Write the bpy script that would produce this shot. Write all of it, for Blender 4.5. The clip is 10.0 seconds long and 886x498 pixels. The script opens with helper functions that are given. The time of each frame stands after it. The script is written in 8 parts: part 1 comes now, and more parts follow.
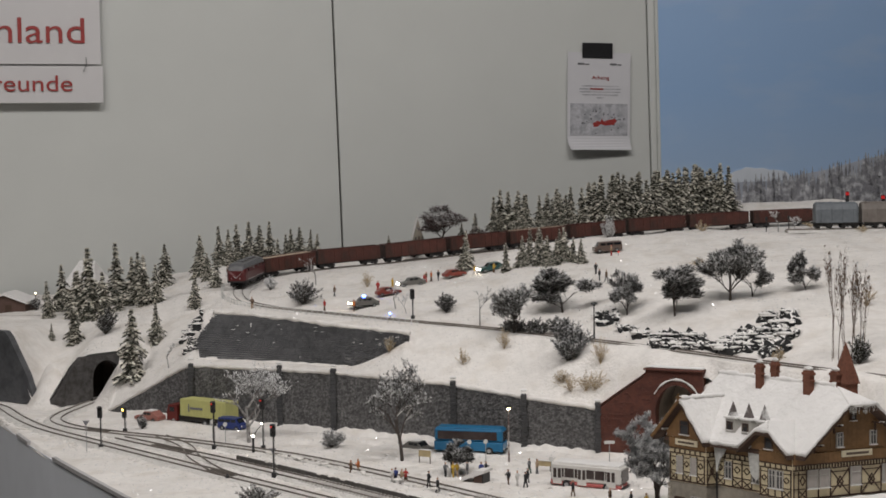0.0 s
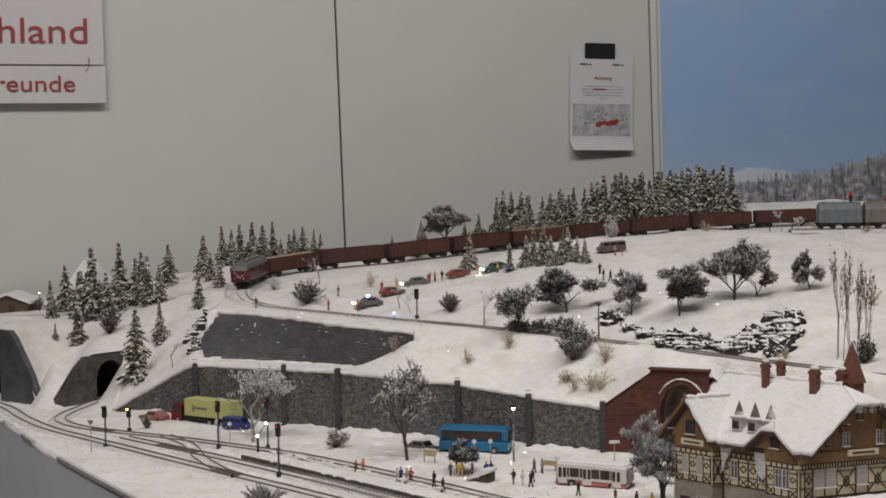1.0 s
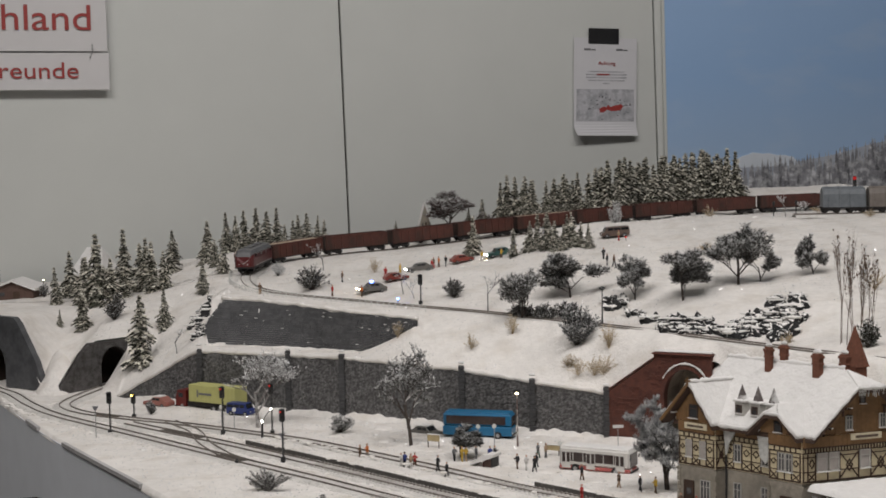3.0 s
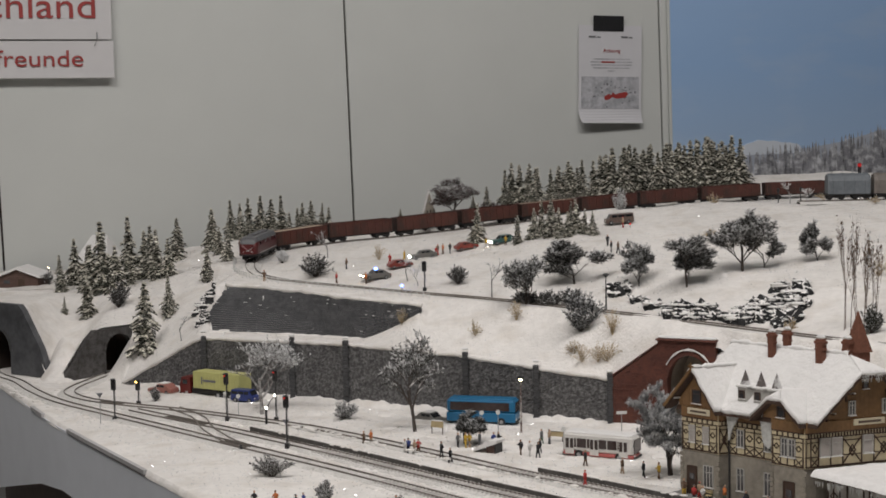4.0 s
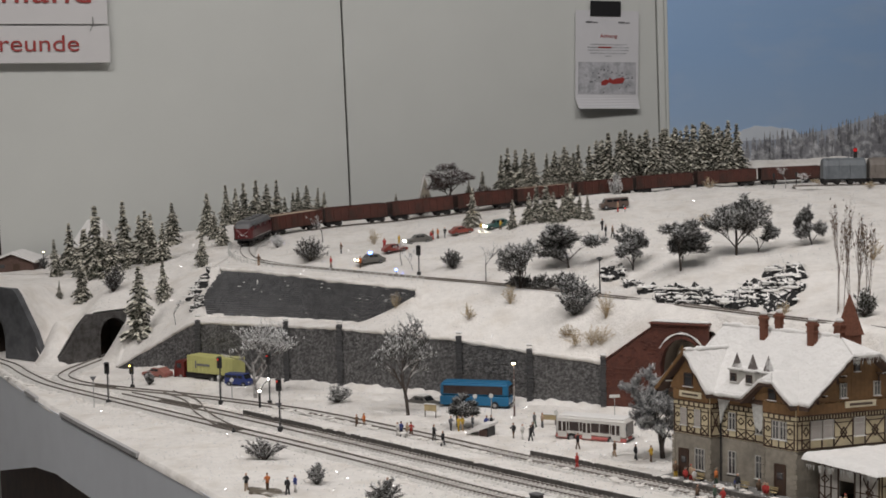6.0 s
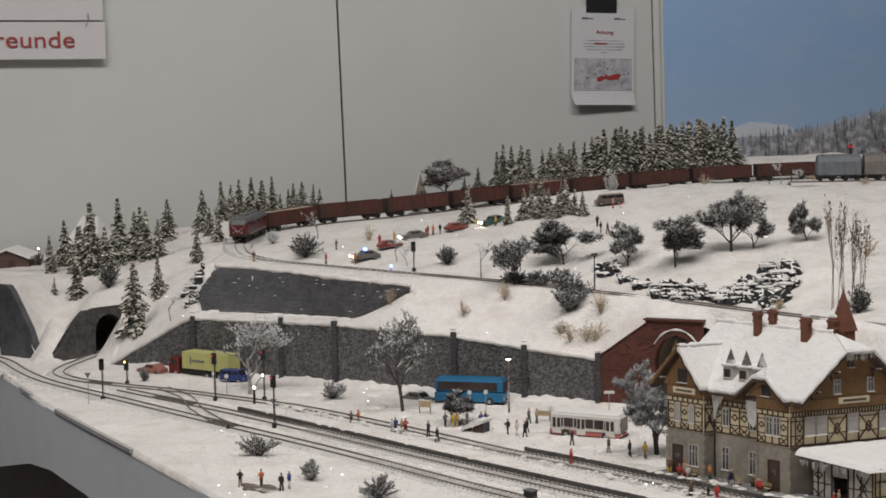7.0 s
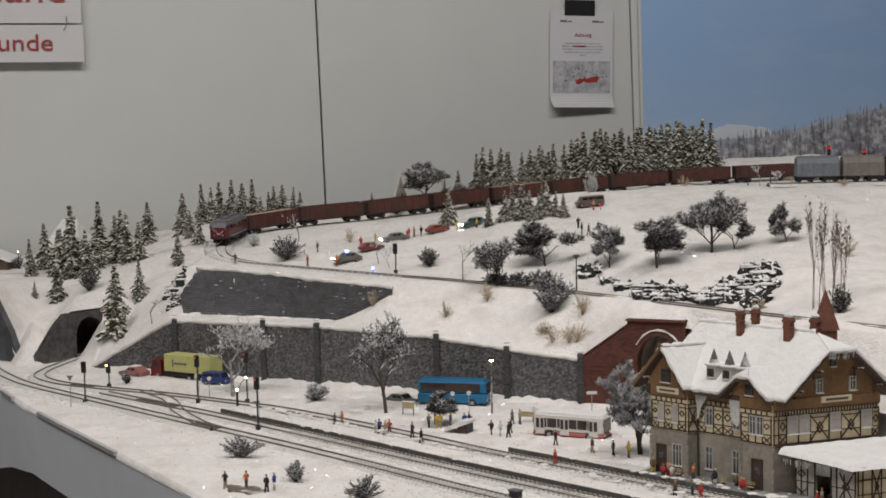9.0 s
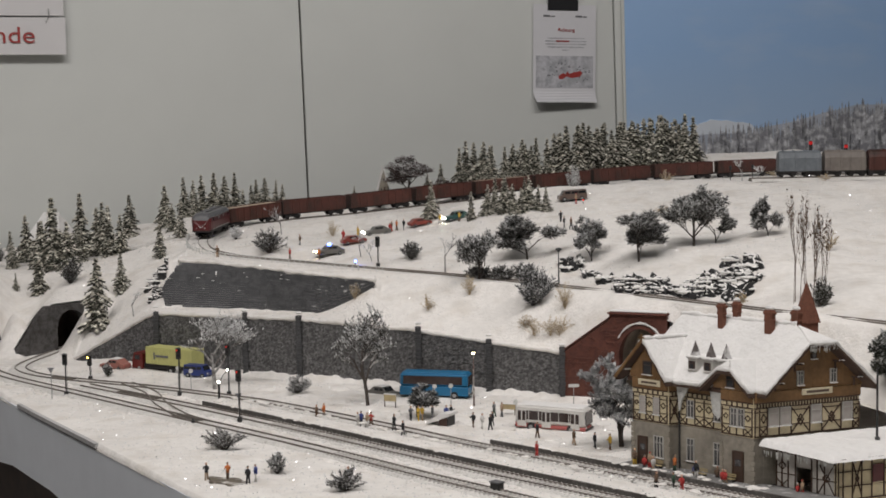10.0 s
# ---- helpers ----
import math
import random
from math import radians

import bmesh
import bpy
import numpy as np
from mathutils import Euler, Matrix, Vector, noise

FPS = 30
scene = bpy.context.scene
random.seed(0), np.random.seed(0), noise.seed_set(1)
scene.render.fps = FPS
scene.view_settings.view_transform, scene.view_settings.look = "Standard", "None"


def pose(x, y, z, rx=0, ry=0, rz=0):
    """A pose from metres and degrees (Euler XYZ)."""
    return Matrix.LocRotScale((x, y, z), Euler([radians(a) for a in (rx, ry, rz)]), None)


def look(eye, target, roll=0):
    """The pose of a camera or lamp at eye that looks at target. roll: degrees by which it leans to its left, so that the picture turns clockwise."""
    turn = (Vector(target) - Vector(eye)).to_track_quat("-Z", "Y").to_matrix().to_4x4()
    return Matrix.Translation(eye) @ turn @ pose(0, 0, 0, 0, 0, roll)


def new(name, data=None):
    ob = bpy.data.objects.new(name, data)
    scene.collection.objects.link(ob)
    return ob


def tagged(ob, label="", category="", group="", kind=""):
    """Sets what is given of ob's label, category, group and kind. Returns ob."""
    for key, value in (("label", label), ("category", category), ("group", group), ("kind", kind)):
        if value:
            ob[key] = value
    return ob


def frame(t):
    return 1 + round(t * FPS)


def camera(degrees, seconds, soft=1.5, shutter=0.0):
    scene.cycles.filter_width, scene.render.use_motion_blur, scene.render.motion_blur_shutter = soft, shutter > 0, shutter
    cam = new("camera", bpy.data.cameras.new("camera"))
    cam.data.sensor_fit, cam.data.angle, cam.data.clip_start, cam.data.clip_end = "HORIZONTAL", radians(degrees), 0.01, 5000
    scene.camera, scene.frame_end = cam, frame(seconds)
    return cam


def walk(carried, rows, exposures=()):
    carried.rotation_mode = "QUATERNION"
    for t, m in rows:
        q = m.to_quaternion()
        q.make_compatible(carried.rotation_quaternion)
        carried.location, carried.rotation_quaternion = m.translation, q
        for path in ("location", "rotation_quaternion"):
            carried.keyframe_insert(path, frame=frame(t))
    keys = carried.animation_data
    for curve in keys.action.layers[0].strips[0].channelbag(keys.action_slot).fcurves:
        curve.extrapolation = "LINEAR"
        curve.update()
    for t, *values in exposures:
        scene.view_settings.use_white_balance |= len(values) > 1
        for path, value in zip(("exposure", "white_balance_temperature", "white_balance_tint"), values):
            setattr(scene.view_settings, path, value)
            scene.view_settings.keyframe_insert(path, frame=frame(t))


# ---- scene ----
# ---------------------------------------------------------------- camera
cam = camera(32, 10.0, soft=1.7)
PATH = [
    (0, (0.0131, 0.0090, 0.4149), (-0.0419, 2.0050, 0.2923), -0.83),
    (0.5, (0.0102, 0.0100, 0.4132), (-0.0438, 2.0050, 0.2917), -0.84),
    (1, (0.0073, 0.0090, 0.4132), (-0.0484, 2.0040, 0.2918), -0.82),
    (1.5, (0.0053, 0.0090, 0.4136), (-0.0503, 2.0040, 0.2895), -0.78),
    (2, (0.0085, 0.0110, 0.4117), (-0.0499, 2.0060, 0.2860), -0.83),
    (2.5, (0.0085, 0.0090, 0.4124), (-0.0502, 2.0040, 0.2813), -0.95),
    (4, (0.0121, 0.0070, 0.4086), (-0.0577, 2.0000, 0.2554), -1.06),
    (4.5, (0.0142, 0.0080, 0.4066), (-0.0572, 2.0000, 0.2497), -1.11),
    (5, (0.0160, 0.0070, 0.4060), (-0.0550, 1.9990, 0.2440), -1.08),
    (5.5, (0.0177, 0.0080, 0.4042), (-0.0521, 2.0000, 0.2380), -1.04),
    (7, (0.0236, 0.0090, 0.4030), (-0.0419, 2.0000, 0.2286), -1.03),
    (7.5, (0.0226, 0.0070, 0.4036), (-0.0372, 1.9990, 0.2287), -1.04),
    (8, (0.0211, 0.0060, 0.4037), (-0.0335, 1.9980, 0.2306), -1.09),
    (8.5, (0.0222, 0.0060, 0.4023), (-0.0259, 1.9980, 0.2305), -1.15),
    (9, (0.0153, 0.0040, 0.4012), (-0.0198, 1.9960, 0.2305), -1.11),
    (9.5, (0.0167, 0.0030, 0.3987), (-0.0085, 1.9950, 0.2265), -0.99),
    (10, (0.0160, 0.0040, 0.3967), (0.0029, 1.9960, 0.2204), -0.91),
]
walk(cam, [(t, look(eye, target, roll)) for t, eye, target, roll in PATH], [(0, -0.02), (4, 0.0), (5.5, 0.02), (7.5, 0.075), (10, 0.085)])

# ---------------------------------------------------------------- world and hall lamps
world = bpy.data.worlds.new("hall_world")
world.use_nodes = True
scene.world = world
world.node_tree.nodes["Background"].inputs[0].default_value = (1.0, 0.96, 0.9, 1)
world.node_tree.nodes["Background"].inputs[1].default_value = 0.012


def area_lamp(name, eye, target, sx, sy, power, colour):
    data = bpy.data.lights.new(name, "AREA")
    data.shape, data.size, data.size_y, data.energy, data.color = "RECTANGLE", sx, sy, power, colour
    ob = new(name, data)
    ob.matrix_world = look(eye, target)
    return tagged(ob, "long white hall ceiling light", "light", kind="structure")


area_lamp("hall_light_1", (0.3, 0.9, 2.85), (0.2, 3.0, 0.2), 2.4, 0.4, 39, (1.0, 0.965, 0.945))
area_lamp("hall_light_2", (1.5, 1.3, 2.85), (0.7, 3.2, 0.2), 2.4, 0.4, 20, (1.0, 0.965, 0.945))
area_lamp("hall_light_3", (-1.2, 0.1, 2.85), (-0.3, 2.0, 0.1), 2.4, 0.5, 56, (1.0, 0.958, 0.928))


# ---------------------------------------------------------------- materials
def mat(name, colour, rough=0.6, vary=0.15, scale=60.0, bump=0.0, bscale=None, metal=0.0, second=None, mix=(0.45, 0.6),
        island=0.0, spec=0.5, emit=None, power=0.0):
    """Colour with coarse and fine variation, optional second colour in patches, bump and per-piece variation."""
    m = bpy.data.materials.new(name)
    m.use_nodes = True
    nt = m.node_tree
    n, l = nt.nodes, nt.links
    b = n["Principled BSDF"]
    b.inputs["Roughness"].default_value = rough
    b.inputs["Metallic"].default_value = metal
    b.inputs["Specular IOR Level"].default_value = spec
    co = n.new("ShaderNodeTexCoord")
    big = n.new("ShaderNodeTexNoise")
    big.inputs["Scale"].default_value, big.inputs["Detail"].default_value = scale * 0.22, 4
    fine = n.new("ShaderNodeTexNoise")
    fine.inputs["Scale"].default_value, fine.inputs["Detail"].default_value = scale * 2.2, 5
    l.new(co.outputs["Object"], big.inputs["Vector"])
    l.new(co.outputs["Object"], fine.inputs["Vector"])
    add = n.new("ShaderNodeMath")
    add.operation = "ADD"
    l.new(big.outputs["Fac"], add.inputs[0])
    l.new(fine.outputs["Fac"], add.inputs[1])
    ramp = n.new("ShaderNodeMapRange")
    ramp.inputs["From Min"].default_value, ramp.inputs["From Max"].default_value = 0.7, 1.3
    ramp.inputs["To Min"].default_value, ramp.inputs["To Max"].default_value = 1 - vary, 1 + vary
    l.new(add.outputs[0], ramp.inputs["Value"])
    base = n.new("ShaderNodeRGB")
    base.outputs[0].default_value = (*colour, 1)
    out = base.outputs[0]
    if second:
        patch = n.new("ShaderNodeMapRange")
        patch.inputs["From Min"].default_value, patch.inputs["From Max"].default_value = mix
        mid = n.new("ShaderNodeTexNoise")
        mid.inputs["Scale"].default_value, mid.inputs["Detail"].default_value = scale * 0.6, 6
        l.new(co.outputs["Object"], mid.inputs["Vector"])
        l.new(mid.outputs["Fac"], patch.inputs["Value"])
        mx = n.new("ShaderNodeMix")
        mx.data_type = "RGBA"
        l.new(patch.outputs[0], mx.inputs["Factor"])
        l.new(out, mx.inputs["A"])
        mx.inputs["B"].default_value = (*second, 1)
        out = mx.outputs["Result"]
    val = ramp.outputs[0]
    if island:
        geo = n.new("ShaderNodeNewGeometry")
        info = n.new("ShaderNodeObjectInfo")
        both = n.new("ShaderNodeMath")
        both.operation = "ADD"
        l.new(geo.outputs["Random Per Island"], both.inputs[0])
        l.new(info.outputs["Random"], both.inputs[1])
        isl = n.new("ShaderNodeMapRange")
        isl.inputs["From Max"].default_value = 2.0
        isl.inputs["To Min"].default_value, isl.inputs["To Max"].default_value = 1 - island, 1 + island
        l.new(both.outputs[0], isl.inputs["Value"])
        mul = n.new("ShaderNodeMath")
        mul.operation = "MULTIPLY"
        l.new(val, mul.inputs[0])
        l.new(isl.outputs[0], mul.inputs[1])
        val = mul.outputs[0]
    hsv = n.new("ShaderNodeHueSaturation")
    l.new(out, hsv.inputs["Color"])
    l.new(val, hsv.inputs["Value"])
    l.new(hsv.outputs[0], b.inputs["Base Color"])
    if bump:
        bt = n.new("ShaderNodeTexNoise")
        bt.inputs["Scale"].default_value, bt.inputs["Detail"].default_value = bscale or scale * 3, 5
        l.new(co.outputs["Object"], bt.inputs["Vector"])
        bp = n.new("ShaderNodeBump")
        bp.inputs["Strength"].default_value = bump
        bp.inputs["Distance"].default_value = 0.002
        l.new(bt.outputs["Fac"], bp.inputs["Height"])
        l.new(bp.outputs[0], b.inputs["Normal"])
    if emit:
        b.inputs["Emission Color"].default_value = (*emit, 1)
        b.inputs["Emission Strength"].default_value = power
    return m


SNOW = mat("snow", (0.747, 0.717, 0.686), 0.75, 0.09, 40, 0.9, 240, second=(0.655, 0.615, 0.57), mix=(0.48, 0.70))
SNOW_CLEAN = mat("fresh_snow", (0.715, 0.70, 0.685), 0.75, 0.06, 60, 1.0, 130)
SNOW_PAD = mat("snow_on_rocks", (0.74, 0.722, 0.70), 0.75, 0.05, 2)
WALL_PANEL = mat("panel_white", (0.632, 0.645, 0.622), 0.55, 0.025, 3, 0.05, 250)
# near-black of the wall panel joints and of the fascia's drawn shadow line
SEAM_AND_SHADOW = mat("dark_seam_and_shadow", (0.035, 0.025, 0.022), 0.7, 0.1)
HALL = mat("hall_plaster", (0.26, 0.255, 0.245), 0.8, 0.05, 3)
HALL_FLOOR = mat("hall_floor", (0.16, 0.15, 0.14), 0.5, 0.15, 5)
PAPER = mat("paper", (0.66, 0.655, 0.68), 0.7, 0.02, 20)
BOARD = mat("sign_board", (0.66, 0.645, 0.65), 0.5, 0.02, 10)
RED_INK = mat("red_ink", (0.34, 0.040, 0.036), 0.5, 0.08)
GREY_INK = mat("grey_ink", (0.16, 0.16, 0.17), 0.6, 0.1)
PALE_INK = mat("pale_ink", (0.50, 0.50, 0.53), 0.7, 0.15, 60, second=(0.36, 0.365, 0.39))
BLACK_TAPE = mat("black_tape", (0.012, 0.012, 0.014), 0.45, 0.2)
FASCIA = mat("fascia_grey_blue", (0.70, 0.725, 0.775), 0.5, 0.05, 8, 0.1, 300)
FASCIA_EDGE = mat("fascia_edge", (0.42, 0.41, 0.41), 0.6, 0.15, 40)
TIMBER_DARK = mat("brown_timber", (0.095, 0.042, 0.030), 0.6, 0.3, 20)
STONE = mat("grey_stone", (0.150, 0.147, 0.147), 0.85, 0.40, 420, 0.6, 900, second=(0.070, 0.068, 0.068), mix=(0.42, 0.58))
STONE_PIER = mat("dark_stone", (0.06, 0.06, 0.062), 0.85, 0.3, 120, 0.8, 600)
ROCK = mat("slate_rock", (0.030, 0.0305, 0.032), 0.85, 0.3, 3, 0.12, 3, second=(0.014, 0.0145, 0.0155), island=0.35)
SLATE = mat("slate_courses", (0.082, 0.082, 0.085), 0.8, 0.25, 200, 0.7, 400, second=(0.062, 0.062, 0.065), island=0.25)
BRICK = mat("red_brick", (0.105, 0.034, 0.022), 0.8, 0.2, 150, 0.4, 900, second=(0.080, 0.027, 0.019), island=0.12)
RAIL = mat("rusty_rail", (0.19, 0.165, 0.145), 0.5, 0.25, 100, metal=0.15)
SLEEPER = mat("dark_sleeper", (0.50, 0.48, 0.455), 0.85, 0.3, 200, island=0.35)
BALLAST = mat("snowy_ballast", (0.70, 0.678, 0.65), 0.9, 0.12, 220, 1.0, 900, second=(0.40, 0.38, 0.35), mix=(0.58, 0.80))
ASPHALT = mat("grey_platform", (0.19, 0.185, 0.18), 0.8, 0.15, 80, 0.3, 600, second=(0.55, 0.54, 0.52), mix=(0.58, 0.72))
NEEDLE = mat("fir_needles", (0.058, 0.060, 0.046), 0.8, 0.35, 120, island=0.5)
NEEDLE_SNOW = mat("snowed_needles", (0.68, 0.65, 0.57), 0.8, 0.15, 120, island=0.2)
BARK = mat("bark", (0.065, 0.052, 0.045), 0.9, 0.35, 200)
BARK_SNOW = mat("frosted_bark", (0.34, 0.33, 0.32), 0.9, 0.4, 220, second=(0.12, 0.105, 0.10), mix=(0.42, 0.58))
FOLIAGE = mat("grey_foliage", (0.082, 0.079, 0.074), 0.9, 0.4, 150, island=0.5)
FROST = mat("frosted_foliage", (0.66, 0.66, 0.66), 0.9, 0.25, 150, island=0.3)
FOLIAGE_THICKET = mat("thicket_leaves", (0.155, 0.155, 0.155), 0.9, 0.4, 150, island=0.5)
FOLIAGE_PALE = mat("pale_frosted_leaves", (0.24, 0.24, 0.245), 0.9, 0.4, 150, island=0.5)
STRAW = mat("dry_grass", (0.46, 0.365, 0.235), 0.9, 0.3, 150, island=0.35)
METAL_DARK = mat("dark_metal", (0.02, 0.02, 0.021), 0.5, 0.2)
GALV = mat("grey_metal", (0.30, 0.30, 0.30), 0.5, 0.15)
TRAIN_RED = mat("maroon_paint", (0.085, 0.012, 0.013), 0.42, 0.18, 60)
TRAIN_GREY = mat("grey_roof", (0.10, 0.10, 0.105), 0.5, 0.2, 60)
TRAIN_BLACK = mat("black_underframe", (0.018, 0.016, 0.016), 0.65, 0.3)
SILVER = mat("silver_trim", (0.34, 0.33, 0.32), 0.4, 0.1, metal=0.4)
WAGON = mat("oxide_red_wagon", (0.072, 0.021, 0.014), 0.6, 0.25, 50, second=(0.040, 0.017, 0.012), island=0.25)
LOAD = mat("pale_wagon_load", (0.42, 0.33, 0.25), 0.9, 0.25, 200, 0.6)
GLASS_DARK = mat("dark_window", (0.015, 0.017, 0.02), 0.12, 0.1)


def snow_on_top(name, source, reach=(0.25, 0.6)):
    """A copy of a material with snow lying on the faces that look up."""
    m = source.copy()
    m.name = name
    n, l = m.node_tree.nodes, m.node_tree.links
    b = n["Principled BSDF"]
    was = b.inputs["Base Color"].links[0].from_socket
    geo = n.new("ShaderNodeNewGeometry")
    sep = n.new("ShaderNodeSeparateXYZ")
    l.new(geo.outputs["Normal"], sep.inputs[0])
    tex = n.new("ShaderNodeTexNoise")
    tex.inputs["Scale"].default_value, tex.inputs["Detail"].default_value = 1.6, 4
    co = n.new("ShaderNodeTexCoord")
    l.new(co.outputs["Object"], tex.inputs["Vector"])
    add = n.new("ShaderNodeMath")
    add.operation = "ADD"
    l.new(sep.outputs["Z"], add.inputs[0])
    off = n.new("ShaderNodeMapRange")
    off.inputs["To Min"].default_value, off.inputs["To Max"].default_value = -0.7, 0.7
    l.new(tex.outputs["Fac"], off.inputs["Value"])
    l.new(off.outputs[0], add.inputs[1])
    lim = n.new("ShaderNodeMapRange")
    lim.inputs["From Min"].default_value, lim.inputs["From Max"].default_value = reach
    l.new(add.outputs[0], lim.inputs["Value"])
    mx = n.new("ShaderNodeMix")
    mx.data_type = "RGBA"
    l.new(lim.outputs[0], mx.inputs["Factor"])
    l.new(was, mx.inputs["A"])
    mx.inputs["B"].default_value = (0.82, 0.80, 0.775, 1)
    l.new(mx.outputs["Result"], b.inputs["Base Color"])
    return m


ROCK_SNOWY = snow_on_top("snowy_slate_rock", ROCK, (0.58, 0.66))
BARK_TOPPED = snow_on_top("snow_topped_bark", BARK, (0.35, 0.7))

# ---------------------------------------------------------------- mesh building
class Geo:
    """Vertices and faces gathered in plain lists, with a material slot per face."""

    def __init__(self):
        self.v, self.f, self.m, self.slot = [], [], [], 0

    def face(self, pts):
        k = len(self.v)
        self.v += [tuple(p) for p in pts]
        self.f.append(tuple(range(k, k + len(pts))))
        self.m.append(self.slot)

    def add(self, vs, fs, mtx=None):
        k = len(self.v)
        self.v += [tuple(mtx @ Vector(p)) if mtx else tuple(p) for p in vs]
        self.f += [tuple(i + k for i in f) for f in fs]
        self.m += [self.slot] * len(fs)
        return self

    def box(self, x, y, z, sx, sy, sz, c=0.0, mtx=None):
        """A box about its centre, with chamfers of width c."""
        if c <= 0:
            vs = [(x + i * sx / 2, y + j * sy / 2, z + k * sz / 2) for i in (-1, 1) for j in (-1, 1) for k in (-1, 1)]
            return self.add(vs, [(0, 1, 3, 2), (4, 6, 7, 5), (0, 4, 5, 1), (2, 3, 7, 6), (0, 2, 6, 4), (1, 5, 7, 3)], mtx)
        vs, idx = [], {}
        h = (sx / 2, sy / 2, sz / 2)
        for i in (-1, 1):
            for j in (-1, 1):
                for k in (-1, 1):
                    s = (i, j, k)
                    for a in range(3):
                        p = [s[q] * (h[q] - (0 if q == a else c)) for q in range(3)]
                        idx[(s, a)] = len(vs)
                        vs.append((x + p[0], y + p[1], z + p[2]))
        fs = []
        for a in range(3):
            b, d = (a + 1) % 3, (a + 2) % 3
            for s in (-1, 1):
                ring = []
                for q, r in ((-1, -1), (1, -1), (1, 1), (-1, 1)):
                    t = [0, 0, 0]
                    t[a], t[b], t[d] = s, q, r
                    ring.append(idx[(tuple(t), a)])
                fs.append(tuple(ring if s > 0 else ring[::-1]))
                for q in (-1, 1):
                    lo, hi = [0, 0, 0], [0, 0, 0]
                    lo[a], lo[b], lo[d] = s, q, -1
                    hi[a], hi[b], hi[d] = s, q, 1
                    lo, hi = tuple(lo), tuple(hi)
                    fs.append((idx[(lo, a)], idx[(hi, a)], idx[(hi, b)], idx[(lo, b)]))
        for s in [(i, j, k) for i in (-1, 1) for j in (-1, 1) for k in (-1, 1)]:
            fs.append((idx[(s, 0)], idx[(s, 1)], idx[(s, 2)]))
        return self.add(vs, fs, mtx)

    def prism(self, poly, lo, hi, axis="y", mtx=None):
        """A polygon swept along an axis: (a, b) are x, z for y; x, y for z; y, z for x."""
        def put(a, b, c):
            return {"y": (a, c, b), "z": (a, b, c), "x": (c, a, b)}[axis]
        n = len(poly)
        vs = [put(a, b, lo) for a, b in poly] + [put(a, b, hi) for a, b in poly]
        fs = [tuple(range(n))[::-1], tuple(range(n, 2 * n))] + [(i, (i + 1) % n, n + (i + 1) % n, n + i) for i in range(n)]
        return self.add(vs, fs, mtx)

    def tube(self, pts, radii, n=5, cap=True):
        """A tapering tube through points."""
        pts = [Vector(p) for p in pts]
        if isinstance(radii, (int, float)):
            radii = [radii] * len(pts)
        k = len(self.v)
        for i, p in enumerate(pts):
            d = (pts[min(i + 1, len(pts) - 1)] - pts[max(i - 1, 0)]).normalized()
            u = d.cross(Vector((0, 0, 1)) if abs(d.z) < 0.9 else Vector((1, 0, 0))).normalized()
            w = d.cross(u)
            for j in range(n):
                a = 2 * math.pi * j / n
                self.v.append(tuple(p + radii[i] * (math.cos(a) * u + math.sin(a) * w)))
        for i in range(len(pts) - 1):
            for j in range(n):
                a, b = k + i * n + j, k + i * n + (j + 1) % n
                self.f.append((a, b, b + n, a + n))
                self.m.append(self.slot)
        if cap:
            self.f.append(tuple(k + j for j in range(n))[::-1])
            self.f.append(tuple(k + (len(pts) - 1) * n + j for j in range(n)))
            self.m += [self.slot] * 2
        return self

    def ball(self, p, r, n=6, m=4, sz=1.0):
        vs, fs = [(p[0], p[1], p[2] + r * sz)], []
        for i in range(1, m):
            t = math.pi * i / m
            vs += [(p[0] + r * math.sin(t) * math.cos(2 * math.pi * j / n), p[1] + r * math.sin(t) * math.sin(2 * math.pi * j / n),
                    p[2] + r * sz * math.cos(t)) for j in range(n)]
        vs.append((p[0], p[1], p[2] - r * sz))
        fs += [(0, 1 + j, 1 + (j + 1) % n) for j in range(n)]
        for i in range(m - 2):
            a = 1 + i * n
            fs += [(a + j, a + n + j, a + n + (j + 1) % n, a + (j + 1) % n) for j in range(n)]
        a = 1 + (m - 2) * n
        fs += [(a + j, len(vs) - 1, a + (j + 1) % n) for j in range(n)]
        return self.add(vs, fs)

    def mesh(self, name, *mats):
        me = bpy.data.meshes.new(name)
        me.from_pydata(self.v, [], self.f)
        for one in mats:
            me.materials.append(one)
        if len(mats) > 1:
            me.polygons.foreach_set("material_index", self.m)
        bm = bmesh.new()
        bm.from_mesh(me)
        bmesh.ops.recalc_face_normals(bm, faces=bm.faces)
        bm.to_mesh(me)
        bm.free()
        return me


def thing(name, label, category, group="", m=None):
    ob = new(name)
    ob.empty_display_size = 0.02
    if m:
        ob.matrix_basis = m
    return tagged(ob, label, category, group)


def part(name, geo, material, parent, label="", smooth=False, m=None):
    mats = material if isinstance(material, (list, tuple)) else [material]
    me = geo if isinstance(geo, bpy.types.Mesh) else geo.mesh(name, *mats)
    if smooth:
        me.polygons.foreach_set("use_smooth", [True] * len(me.polygons))
    ob = new(name, me)
    if parent:
        ob.parent = parent
    if m:
        ob.matrix_basis = m
    if label:
        tagged(ob, label)
    return ob


def single(name, geo, material, label, category, group="", kind="", m=None, smooth=False):
    return tagged(part(name, geo, material, None, smooth=smooth, m=m), label, category, group, kind)


def lerp(a, b, s):
    return a + (b - a) * s


